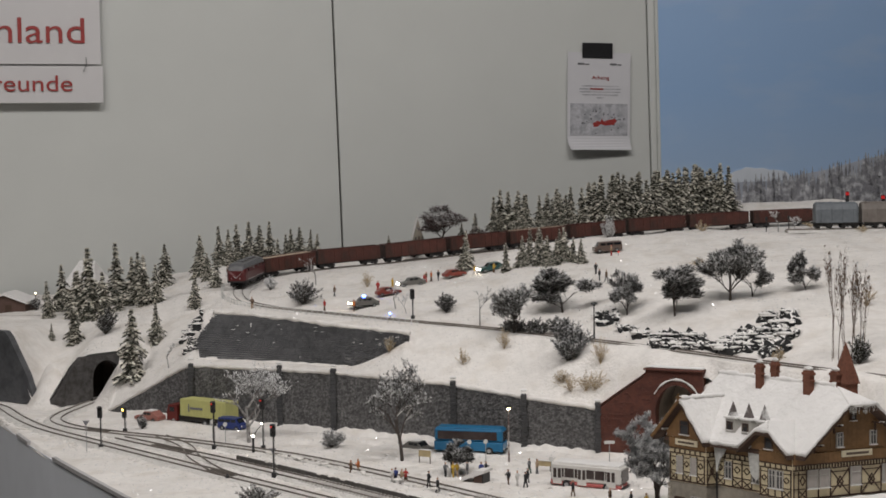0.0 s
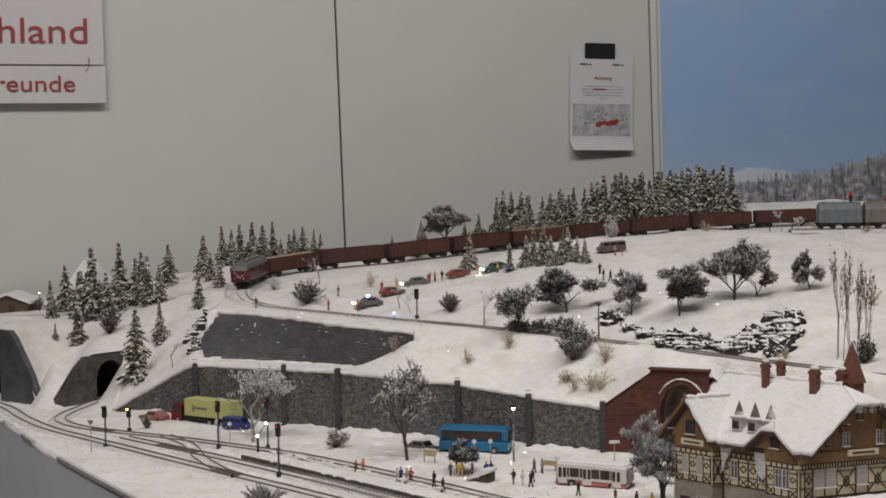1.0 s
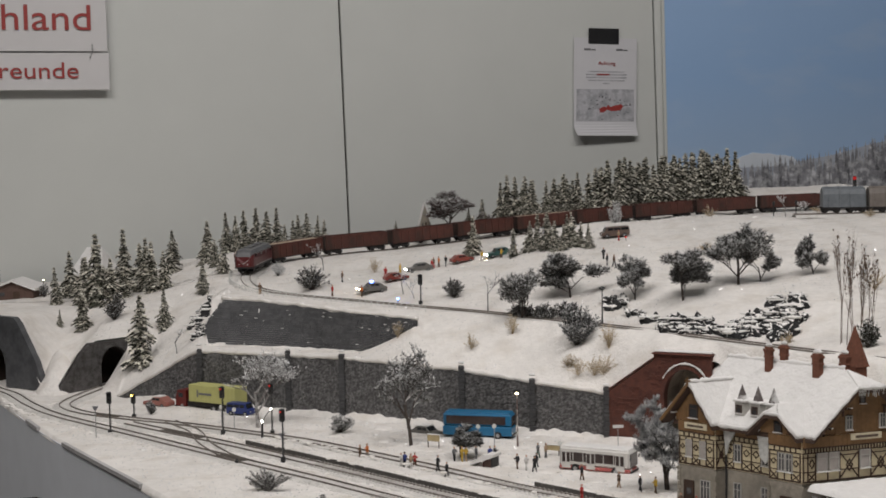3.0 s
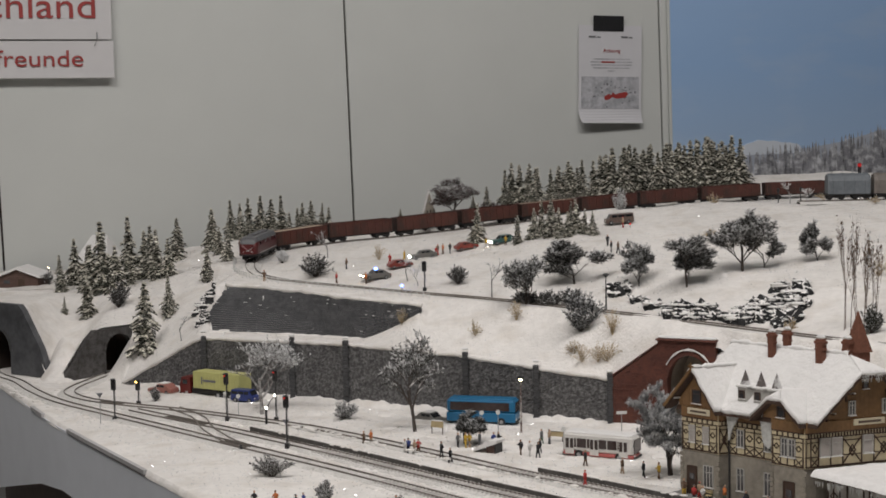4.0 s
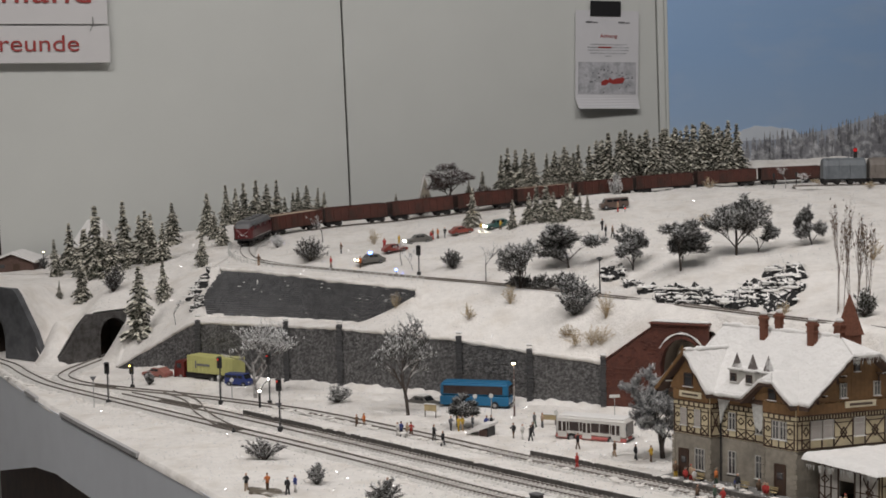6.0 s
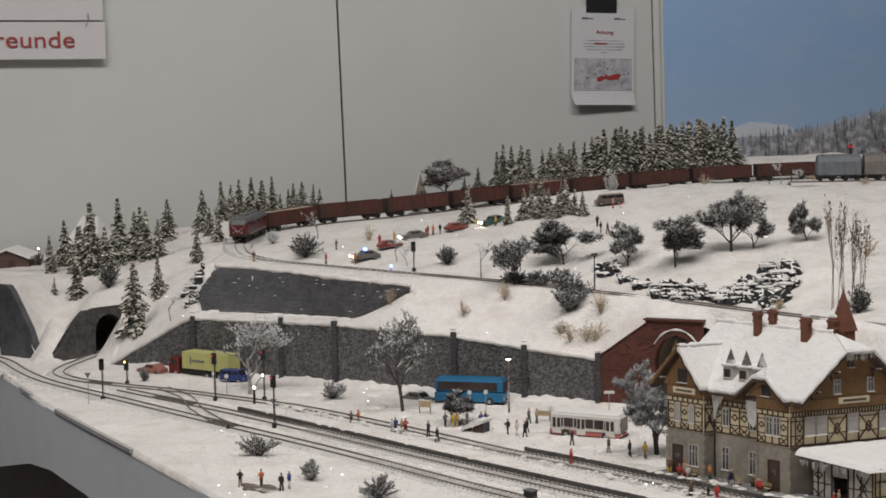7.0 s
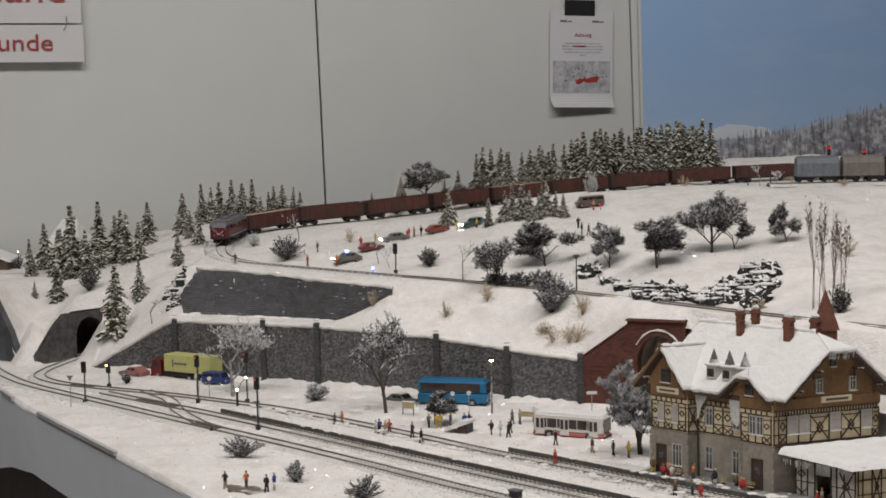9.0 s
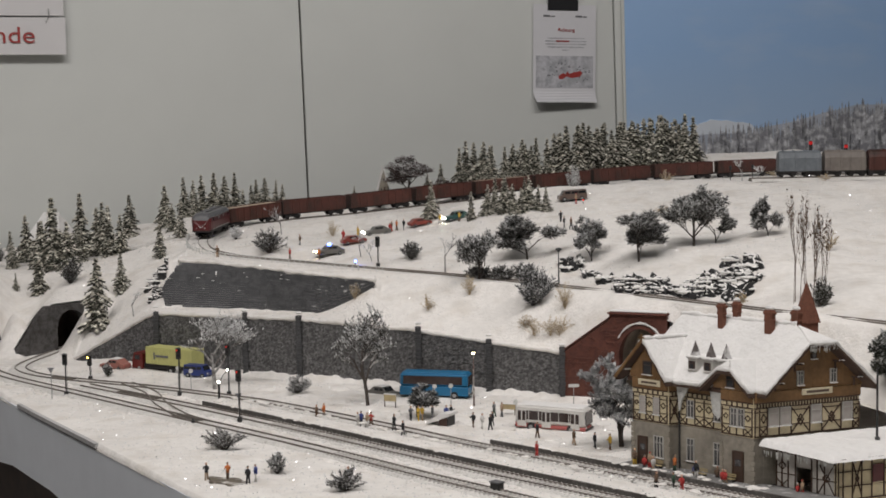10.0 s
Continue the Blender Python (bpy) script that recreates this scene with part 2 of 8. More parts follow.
def curve_at(knots, x):
    """Smooth interpolation of (x, value) knots."""
    xs = [k[0] for k in knots]
    if x <= xs[0]:
        return knots[0][1]
    if x >= xs[-1]:
        return knots[-1][1]
    i = max(j for j in range(len(xs) - 1) if xs[j] <= x)
    s = (x - xs[i]) / (xs[i + 1] - xs[i])
    p = [knots[max(i - 1, 0)], knots[i], knots[i + 1], knots[min(i + 2, len(knots) - 1)]]
    d1 = (p[2][1] - p[0][1]) / max(p[2][0] - p[0][0], 1e-6) * (xs[i + 1] - xs[i])
    d2 = (p[3][1] - p[1][1]) / max(p[3][0] - p[1][0], 1e-6) * (xs[i + 1] - xs[i])
    s2, s3 = s * s, s * s * s
    return (2 * s3 - 3 * s2 + 1) * p[1][1] + (s3 - 2 * s2 + s) * d1 + (3 * s2 - 2 * s3) * p[2][1] + (s3 - s2) * d2


class Way:
    """A smooth path through points, by distance."""

    def __init__(self, pts, step=0.01):
        pts = [Vector(p) for p in pts]
        out = []
        for i in range(len(pts) - 1):
            a, b, c, d = pts[max(i - 1, 0)], pts[i], pts[i + 1], pts[min(i + 2, len(pts) - 1)]
            n = max(2, int((c - b).length / step))
            for k in range(n):
                s = k / n
                out.append(0.5 * (2 * b + (c - a) * s + (2 * a - 5 * b + 4 * c - d) * s * s + (3 * b - a - 3 * c + d) * s ** 3))
        out.append(pts[-1])
        self.p, self.d = out, [0.0]
        for a, b in zip(out, out[1:]):
            self.d.append(self.d[-1] + (b - a).length)
        self.length = self.d[-1]

    def at(self, s):
        s = min(max(s, 0), self.length)
        i = min(max(0, int(np.searchsorted(self.d, s)) - 1), len(self.p) - 2)
        return self.p[i].lerp(self.p[i + 1], (s - self.d[i]) / max(self.d[i + 1] - self.d[i], 1e-9))

    def ahead(self, s):
        return (self.at(s + 0.01) - self.at(s - 0.01)).normalized()

    def side(self, s):
        d = self.ahead(s)
        return Vector((d.y, -d.x, 0)).normalized()

    def near(self, x, y):
        return min(range(len(self.p)), key=lambda i: (self.p[i].x - x) ** 2 + (self.p[i].y - y) ** 2)


# ---------------------------------------------------------------- plan (metres, scale 1:87)
# the climbing line: in front, round the loop, and back behind the crest
CLIMB = Way([(0.95, 1.52, 0.12), (0.544, 1.882, 0.13), (0.385, 2.025, 0.135), (0.214, 2.187, 0.141), (0.022, 2.36, 0.146),
             (-0.1, 2.455, 0.148), (-0.222, 2.545, 0.151), (-0.30, 2.598, 0.1535), (-0.365, 2.645, 0.157), (-0.414, 2.72, 0.160), (-0.445, 2.84, 0.1645),
             (-0.453, 2.95, 0.167), (-0.436, 3.055, 0.170), (-0.388, 3.132, 0.1745), (-0.30, 3.203, 0.1805), (-0.20, 3.245, 0.1855), (-0.118, 3.28, 0.1915), (0.056, 3.38, 0.203),
             (0.27, 3.48, 0.2155), (0.443, 3.54, 0.2255), (0.76, 3.58, 0.236), (1.3, 3.60, 0.24)])

FRONT = [p for p in CLIMB.p if p.y <= 2.95]
BACK = [p for p in CLIMB.p if p.y > 2.95]


def line_at(pts, x):
    """y and z of a branch of the line at x."""
    k = min(range(len(pts)), key=lambda i: abs(pts[i].x - x))
    return pts[k].y, pts[k].z


Y_FOOT = [(-1.4, 2.95), (-0.88, 2.68), (-0.79, 2.625), (-0.757, 2.585), (-0.72, 2.555), (-0.70, 2.58), (-0.666, 2.612), (-0.616, 2.664), (-0.612, 2.523), (-0.464, 2.438),
          (-0.222, 2.312), (0.065, 2.161), (0.166, 2.118), (0.24, 2.082), (0.312, 2.052), (0.345, 1.99), (0.45, 1.87), (0.6, 1.735), (1.4, 1.15)]
Z_FOOT = [(-1.4, 0.12), (-0.88, 0.12), (-0.815, 0.115), (-0.757, 0.004), (-0.725, 0.004), (-0.69, 0.07), (-0.666, 0.082), (-0.616, 0.083), (-0.612, 0.0),
          (-0.464, 0.085), (-0.222, 0.089), (-0.036, 0.083), (0.065, 0.072), (0.166, 0.063), (0.230, 0.112), (0.306, 0.114), (0.345, 0.085), (0.45, 0.05),
          (0.6, 0.02), (1.4, 0.0)]
Z_MID = [(-1.4, 0.10), (-0.75, 0.115), (-0.6, 0.14), (-0.53, 0.16), (-0.3, 0.172), (-0.1, 0.190), (0.07, 0.2215), (0.25, 0.256), (0.45, 0.255), (0.7, 0.255), (1.4, 0.262)]
Z_CREST = [(-1.4, 0.10), (-0.85, 0.12), (-0.6, 0.178), (-0.4, 0.19), (-0.2, 0.208), (0.0, 0.228), (0.3, 0.24), (0.56, 0.248), (0.65, 0.288), (0.82, 0.288), (1.0, 0.275), (1.4, 0.27)]
Z_LEFT = [(-1.4, 0.105), (-0.85, 0.108), (-0.7, 0.12), (-0.6, 0.142), (-0.53, 0.160), (-0.453, 0.1665)]
WALL_TOP = [(-0.46, 2.545), (-0.34, 2.50), (-0.216, 2.412), (-0.106, 2.352)]
WALL_LOW = [(-0.46, 2.50), (-0.3, 2.445), (-0.2, 2.388), (-0.106, 2.348)]


def section(x):
    """The hill's profile at x: (y, z) from the foot to the back."""
    yw, zw = np.interp(x, *zip(*Y_FOOT)), np.interp(x, *zip(*Z_FOOT))
    if x > -0.452:
        yf, zf = line_at(FRONT, x)
        yb, zb = line_at(BACK, x)
    else:
        yf, zf = 2.93, curve_at(Z_LEFT, x)
        yb, zb = 3.0, zf + 0.004
    a, b = max(yf - 0.034, yw + 0.02), yf + 0.028
    yb = max(yb, b + 0.06)
    if -0.462 <= x <= -0.104:
        yt, yl = curve_at(WALL_TOP, x), curve_at(WALL_LOW, x)
        zt = lerp(0.158, 0.142, (x + 0.46) / 0.356)
        zl = 0.088 if x < -0.2 else lerp(0.088, 0.136, ((x + 0.2) / 0.096) ** 1.3)
        k2, k3 = (yl, zl), (max(yt, yl + 0.004), zt)
    else:
        k2, k3 = [(lerp(yw, a, s), lerp(zw, zf, s ** 0.9)) for s in (0.4, 0.8)]
    if -0.6125 < x < -0.58:
        k2, k3 = (2.64, 0.080), (2.76, 0.112)
    ym = lerp(b, yb, 0.62)
    zm = curve_at(Z_MID, x)
    return [(yw, zw), k2, k3, (a, zf), (b, zf), (lerp(b, ym, 0.5), lerp(zf, zm, 0.56)), (ym, zm), (yb - 0.03, max(zb, zm - 0.06)), (yb + 0.03, zb),
            (yb + 0.22, curve_at(Z_CREST, x)), (4.1, curve_at(Z_CREST, x) - 0.05)]


def hill_z(x, y):
    ks = section(x)
    z = float(np.interp(y, [k[0] for k in ks], [k[1] for k in ks]))
    free = min(1.0, abs(y - ks[3][0]) / 0.03, abs(y - ks[4][0]) / 0.03, abs(y - ks[7][0]) / 0.03, abs(y - ks[8][0]) / 0.03)
    return z + free * (0.013 * noise.noise((x * 5, y * 5, 1)) + 0.005 * noise.noise((x * 15, y * 15, 5)) + 0.0016 * noise.noise((x * 50, y * 50, 9))) * (0.3 if y < ks[3][0] else 1.0)


def build_hill():
    """Snow-covered hill, lofted from foot wall to back edge."""
    geo, cols = Geo(), 300
    xs = [lerp(-1.35, 1.35, i / cols) for i in range(cols + 1)]
    counts = (6, 3, 4, 2, 12, 10, 8, 2, 6, 6)
    rows = sum(counts) + 1
    for x in xs:
        ks = section(x)
        for (y0, z0), (y1, z1), n in zip(ks, ks[1:], counts):
            for i in range(n):
                y = lerp(y0, y1, i / n)
                geo.v.append((x, y, hill_z(x, y) if (y0, z0) != ks[1] else lerp(z0, z1, i / n)))
        geo.v.append((x, ks[-1][0], ks[-1][1]))
    for i in range(cols):
        for j in range(rows - 1):
            a = i * rows + j
            geo.f.append((a, a + rows, a + rows + 1, a + 1))
            geo.m.append(0)
    return single("snow_hill", geo, SNOW, "white sparkling snow-covered model hillside", "hill", kind="structure", smooth=True)


build_hill()

# flat ground of the station yard, ending at the board's edge
EDGE = [(0.6, 0.40), (1.2, 0.0), (1.587, -0.257), (1.72, -0.339), (1.88, -0.440), (2.203, -0.641), (2.527, -0.819), (3.3, -1.25)]


def edge_x(y):
    return float(np.interp(y, *zip(*EDGE)))


def ground_z(x, y):
    return 0.0028 * noise.noise((x * 9, y * 9, 3)) + 0.0018 * noise.noise((x * 27, y * 27, 7)) + 0.0008 * noise.noise((x * 80, y * 80, 2)) + 0.0004


def build_ground():
    geo, rows, cols = Geo(), 150, 170
    for i in range(rows + 1):
        y = lerp(0.75, 2.95, i / rows)
        for j in range(cols + 1):
            x = lerp(edge_x(y) + 0.0038, 1.35, (j / cols) ** 1.25)
            geo.v.append((x, y, ground_z(x, y) * min(1.0, 0.35 + j * 0.1) - (0 if j else 0.0085)))
    for i in range(rows):
        for j in range(cols):
            a = i * (cols + 1) + j
            geo.f.append((a, a + 1, a + cols + 2, a + cols + 1))
            geo.m.append(0)
    return single("ground", geo, SNOW, "trodden white model snow of the station yard", "snow", kind="structure", smooth=True)


build_ground()


def build_wedge():
    """Snow slope that leans against the second tunnel portal."""
    g, n, m = Geo(), 22, 12
    for i in range(n + 1):
        x = lerp(-0.661, -0.598, i / n)
        q = min(1.0, max(0.0, (x + 0.659) / 0.046))
        front, back = 2.552 - (x + 0.66) * 0.55, min(2.542 + (x + 0.722) * 1.073, 2.652) + 0.004
        for j in range(m + 1):
            v = j / m
            y = lerp(front, back, v)
            g.v.append((x, y, -0.003 + 0.088 * q * v ** 0.85 + 0.0015 * noise.noise((x * 60, y * 60, 2)) * v))
    for i in range(n):
        for j in range(m):
            a = i * (m + 1) + j
            g.f.append((a, a + m + 1, a + m + 2, a + 1))
            g.m.append(0)
    single("snow_slope", g, SNOW, "snow slope leaning against the tunnel portal", "snow", kind="structure", smooth=True)


build_wedge()


# board front with its darker top edge and the arched opening below
def build_fascia():
    pts = EDGE[:-1] + [(2.95, -1.06)]
    way = [Vector((x + 0.005, y, 0)) for y, x in pts]
    geo, lip = Geo(), Geo()
    n = 180
    w = Way(way, 0.02)
    tops, lows = [], []
    for i in range(n + 1):
        s = w.length * i / n
        p = w.at(s)
        low = float(np.interp(p.y, [1.30, 1.55, 1.75, 1.90, 2.02, 2.17, 2.28, 2.43, 3.0], [-0.42, -0.30, -0.17, -0.112, -0.097, -0.096, -0.111, -0.148, -0.290]))
        tops.append(p)
        lows.append(low)
    for i in range(n + 1):
        a, d = tops[i], (tops[min(i + 1, n)] - tops[max(i - 1, 0)]).normalized()
        sd = Vector((d.y, -d.x, 0)) * 0.012
        geo.v += [(a.x, a.y, -0.0055), (a.x, a.y, lows[i]), (a.x + sd.x, a.y + sd.y, lows[i]), (a.x + sd.x, a.y + sd.y, -0.0055)]
    for i in range(n):
        for k in range(4):
            geo.f.append((i * 4 + k, i * 4 + (k + 1) % 4, i * 4 + 4 + (k + 1) % 4, i * 4 + 4 + k))
            geo.m.append(0)
    ob = single("fascia", geo, FASCIA, "grey-blue painted front board of the layout with an arched cut-out", "board", kind="structure")
    for i in range(n):
        a, b = tops[i], tops[i + 1]
        d = (b - a).normalized()
        sd = Vector((-d.y, d.x, 0)) * 0.0025
        z0, z1 = (-0.0052, 0.0004)
        if 1.852 < a.y < 2.12 or 2.24 < a.y < 2.31:
            lip.add([(a.x + sd.x * 1.2, a.y + sd.y * 1.2, z0), (b.x + sd.x * 1.2, b.y + sd.y * 1.2, z0), (b.x - sd.x, b.y - sd.y, z0), (a.x - sd.x, a.y - sd.y, z0),
                     (a.x + sd.x * 1.2, a.y + sd.y * 1.2, z1), (b.x + sd.x * 1.2, b.y + sd.y * 1.2, z1), (b.x - sd.x, b.y - sd.y, z1), (a.x - sd.x, a.y - sd.y, z1)],
                    [(0, 3, 2, 1), (4, 5, 6, 7), (0, 1, 5, 4), (2, 3, 7, 6), (1, 2, 6, 5), (0, 4, 7, 3)])
    part("edge_strip", lip, FASCIA_EDGE, ob, "grey edge strip")
    # shade below the edge strip, modelled as a thin near-black strip
    joint = Geo()
    for i in range(n):
        a, b = tops[i], tops[i + 1]
        if 1.852 < a.y < 2.12:
            joint.add([(a.x - 0.002, a.y, -0.0068), (b.x - 0.002, b.y, -0.0068), (b.x + 0.002, b.y, -0.0068), (a.x + 0.002, a.y, -0.0068),
                       (a.x - 0.002, a.y, -0.0054), (b.x - 0.002, b.y, -0.0054), (b.x + 0.002, b.y, -0.0054), (a.x + 0.002, a.y, -0.0054)],
                      [(0, 3, 2, 1), (4, 5, 6, 7), (0, 1, 5, 4), (2, 3, 7, 6), (1, 2, 6, 5), (0, 4, 7, 3)])
    part("joint", joint, SEAM_AND_SHADOW, ob, "dark strip drawn as the shadow under the edge strip")
    back = Geo()
    for i in range(n):
        a, b = tops[i], tops[i + 1]
        if abs(b.y - a.y) > 1e-6:
            back.add([(a.x + 0.10, a.y, -0.03), (b.x + 0.10, b.y, -0.03), (b.x + 0.10, b.y, -0.95), (a.x + 0.10, a.y, -0.95),
                      (a.x + 0.112, a.y, -0.03), (b.x + 0.112, b.y, -0.03), (b.x + 0.112, b.y, -0.95), (a.x + 0.112, a.y, -0.95)],
                     [(0, 1, 2, 3), (7, 6, 5, 4), (0, 4, 5, 1), (3, 2, 6, 7)])
    single("inner_board", back, TIMBER_DARK, "dark red-brown board behind the arched cut-out", "board", kind="structure")
    frame_geo = Geo()
    for y in (1.3, 1.9, 2.5):
        x = edge_x(y) + 0.25
        frame_geo.box(x, y, -0.55, 0.05, 0.05, 1.0, 0.004)
        frame_geo.box(x + 0.35, y, -0.12, 0.75, 0.045, 0.07, 0.004)
    single("table_frame", frame_geo, TIMBER_DARK, "dark brown timber frame carrying the layout", "frame", kind="structure")
    deck = Geo()
    deck.prism([(edge_x(y) + 0.02, y) for y in (0.8, 1.5, 2.2, 2.9)] + [(1.3, 2.9), (1.3, 0.8)], -0.03, -0.012, "z")
    apron = Geo().box(0.25, 2.0, -0.55, 0.04, 2.6, 1.0)
    single("under_panel", apron, TIMBER_DARK, "dark brown panel under the layout", "panel", kind="structure")
    single("base_board", deck, TIMBER_DARK, "brown timber base board under the snow", "board", kind="structure")


build_fascia()


# ---------------------------------------------------------------- hall: panel wall, backdrop, floor, ceiling
WALL_A, WALL_B = Vector((-1.33, 4.13, 0)), Vector((0.522, 4.76, 0))
WDIR = (WALL_B - WALL_A).normalized()
WNORM = Vector((WDIR.y, -WDIR.x, 0))
LEAN = 0.024


def wall_mtx(along, z, off=0.0, lean=True):
    """A frame on the panel wall: x along it, y out of the hall, z up."""
    p = WALL_A + WDIR * along + WNORM * off
    ang = math.degrees(math.atan2(WDIR.y, WDIR.x))
    return pose(p.x, p.y, z, 0, 0, ang) @ pose(0, 0, 0, 0, math.degrees(-LEAN) if lean else 0, 0)


def build_hall():
    wl = (WALL_B - WALL_A).length
    half = wl / 2
    wall = thing("wall_panels", "row of plain pale grey exhibition wall panels", "wall", m=wall_mtx(0, 0.4))
    tagged(wall, kind="structure")
    for i in range(-2, 4):
        g = Geo().box(half * (i + 0.5), 0.02, 0.3, half - 0.0055, 0.04, 3.4, 0.0015)
        part("panel", g, WALL_PANEL, wall)
        part("seam", Geo().box(half * i, 0.028, 0.3, 0.012, 0.03, 3.4), SEAM_AND_SHADOW, wall, "dark joint between panels")
    single("floor", Geo().box(0, 1.5, -1.08, 12, 12, 0.06), HALL_FLOOR, "dark grey hall floor", "floor", kind="structure")
    single("ceiling", Geo().box(0, 1.5, 3.0, 12, 12, 0.06), HALL, "pale hall ceiling", "ceiling", kind="structure")
    for name, (x, y, sx, sy) in {"wall_north": (0, 7.4, 12, 0.1), "wall_south": (0, -4.4, 12, 0.1), "wall_east": (5.9, 1.5, 0.1, 11.9), "wall_west": (-5.9, 1.5, 0.1, 11.9)}.items():
        single(name, Geo().box(x, y, 0.97, sx, sy, 4.0), HALL, "plain hall wall", "wall", kind="structure")


build_hall()

# ---------------------------------------------------------------- tracks
GAUGE = 0.0165


def build_track(name, way, label, s0=0.0, s1=None, sleepers=True, bed=True, lift=0.0):
    s1 = way.length if s1 is None else s1
    tr = thing(name, label, "railway track")
    n = int((s1 - s0) / 0.012)
    ss = [lerp(s0, s1, i / n) for i in range(n + 1)]
    if bed:
        g = Geo()
        prof = [(-0.021, -0.0045), (-0.0155, 0.0006), (0.0155, 0.0006), (0.021, -0.0045)]
        for s in ss:
            p, d = way.at(s), way.side(s)
            for a, b in prof:
                q = p + d * a
                g.v.append((q.x, q.y, p.z + b + lift + 0.0006 * noise.noise((q.x * 90, q.y * 90, a))))
        for i in range(n):
            for j in range(3):
                k = i * 4 + j
                g.f.append((k, k + 1, k + 5, k + 4))
                g.m.append(0)
        part("ballast", g, BALLAST, tr, "snow-dusted ballast", smooth=True)
    for sg in (-1, 1):
        g = Geo()
        for s in ss:
            p, d = way.at(s), way.side(s)
            for a, b in ((-0.0005, 0.0008), (-0.0005, 0.0028), (0.0005, 0.0028), (0.0005, 0.0008)):
                q = p + d * (sg * GAUGE / 2 + a)
                g.v.append((q.x, q.y, p.z + b + lift))
        for i in range(n):
            for j in range(4):
                k, m = i * 4 + j, i * 4 + (j + 1) % 4
                g.f.append((k, m, m + 4, k + 4))
                g.m.append(0)
        part("rail", g, RAIL, tr, "rusty steel rail")
    return tr


def lay_sleepers(tr, way, s0, s1, step=0.0069, limit=300):
    me = Geo().box(0, 0, 0.0008, 0.0285, 0.0022, 0.0017, 0.0003).mesh("sleeper", SLEEPER)
    s, k = s0, 0
    while s < s1 and k < limit:
        p, d = way.at(s), way.side(s)
        part("sleeper", me, SLEEPER, tr, m=pose(p.x, p.y, p.z + 0.0001, 0, 0, math.degrees(math.atan2(d.y, d.x)) + random.uniform(-1, 1)))
        s += step
        k += 1


TRACK_C = Way([(-0.90, 2.70, 0.003), (-0.844, 2.606, 0.003), (-0.79, 2.535, 0.003), (-0.731, 2.432, 0.003), (-0.655, 2.325, 0.003), (-0.512, 2.176, 0.003),
               (-0.41, 2.07, 0.003), (-0.322, 1.979, 0.003), (-0.194, 1.848, 0.003), (-0.092, 1.737, 0.003), (-0.013, 1.649, 0.003), (0.064, 1.568, 0.003), (0.45, 1.16, 0.003)])
TRACK_B = Way([(-0.53, 2.255, 0.003), (-0.478, 2.205, 0.003), (-0.352, 2.086, 0.003), (-0.203, 1.934, 0.003), (-0.054, 1.776, 0.003), (0.073, 1.645, 0.003), (0.183, 1.535, 0.003), (0.5, 1.21, 0.003)])
TRACK_A = Way([(-0.640, 2.66, 0.003), (-0.655, 2.605, 0.003), (-0.668, 2.53, 0.003), (-0.676, 2.465, 0.003), (-0.668, 2.41, 0.003), (-0.622, 2.348, 0.003), (-0.54, 2.293, 0.003), (-0.444, 2.239, 0.003), (-0.306, 2.146, 0.003),
               (-0.219, 2.076, 0.003), (-0.059, 1.913, 0.003), (0.032, 1.812, 0.003), (0.109, 1.738, 0.003), (0.207, 1.637, 0.003), (0.52, 1.32, 0.003)])
tc = build_track("track", TRACK_C, "snowy model railway track beside the board edge")
tb = build_track("track", TRACK_B, "snowy model railway track along the island platform")
ta = build_track("track", TRACK_A, "snowy model railway track along the station platform")
build_track("track", CLIMB, "snow-dusted climbing track round the loop")
link = Way([(-0.47, 2.262, 0.0035), (-0.42, 2.185, 0.0035), (-0.39, 2.10, 0.0035), (-0.345, 2.01, 0.0035), (-0.31, 1.965, 0.0035)])
build_track("crossover_track", link, "dark crossover track between two lines", bed=False)


# ---------------------------------------------------------------- trees
def leaf_quad(g, p, r, rng, flat=0.6):
    """A small bent leaf clump of two triangles at a random turn."""
    a = Vector((rng.gauss(0, 1), rng.gauss(0, 1), rng.gauss(0, flat))).normalized() * r
    b = Vector((rng.gauss(0, 1), rng.gauss(0, 1), rng.gauss(0, flat))).normalized() * r
    k = len(g.v)
    g.v += [tuple(p - a), tuple(p + b), tuple(p + a), tuple(p - b * 0.8)]
    g.f += [(k, k + 1, k + 2), (k, k + 2, k + 3)]
    g.m += [g.slot] * 2


def blade(g, p, tip, w, rng):
    """A slim bent leaf or twig from p to tip."""
    side = (tip - p).cross(Vector((rng.gauss(0, 1), rng.gauss(0, 1), rng.gauss(0, 1)))).normalized() * w
    mid = p.lerp(tip, 0.55)
    k = len(g.v)
    g.v += [tuple(p), tuple(mid + side), tuple(tip), tuple(mid - side)]
    g.f += [(k, k + 1, k + 2), (k, k + 2, k + 3)]
    g.m += [g.slot] * 2


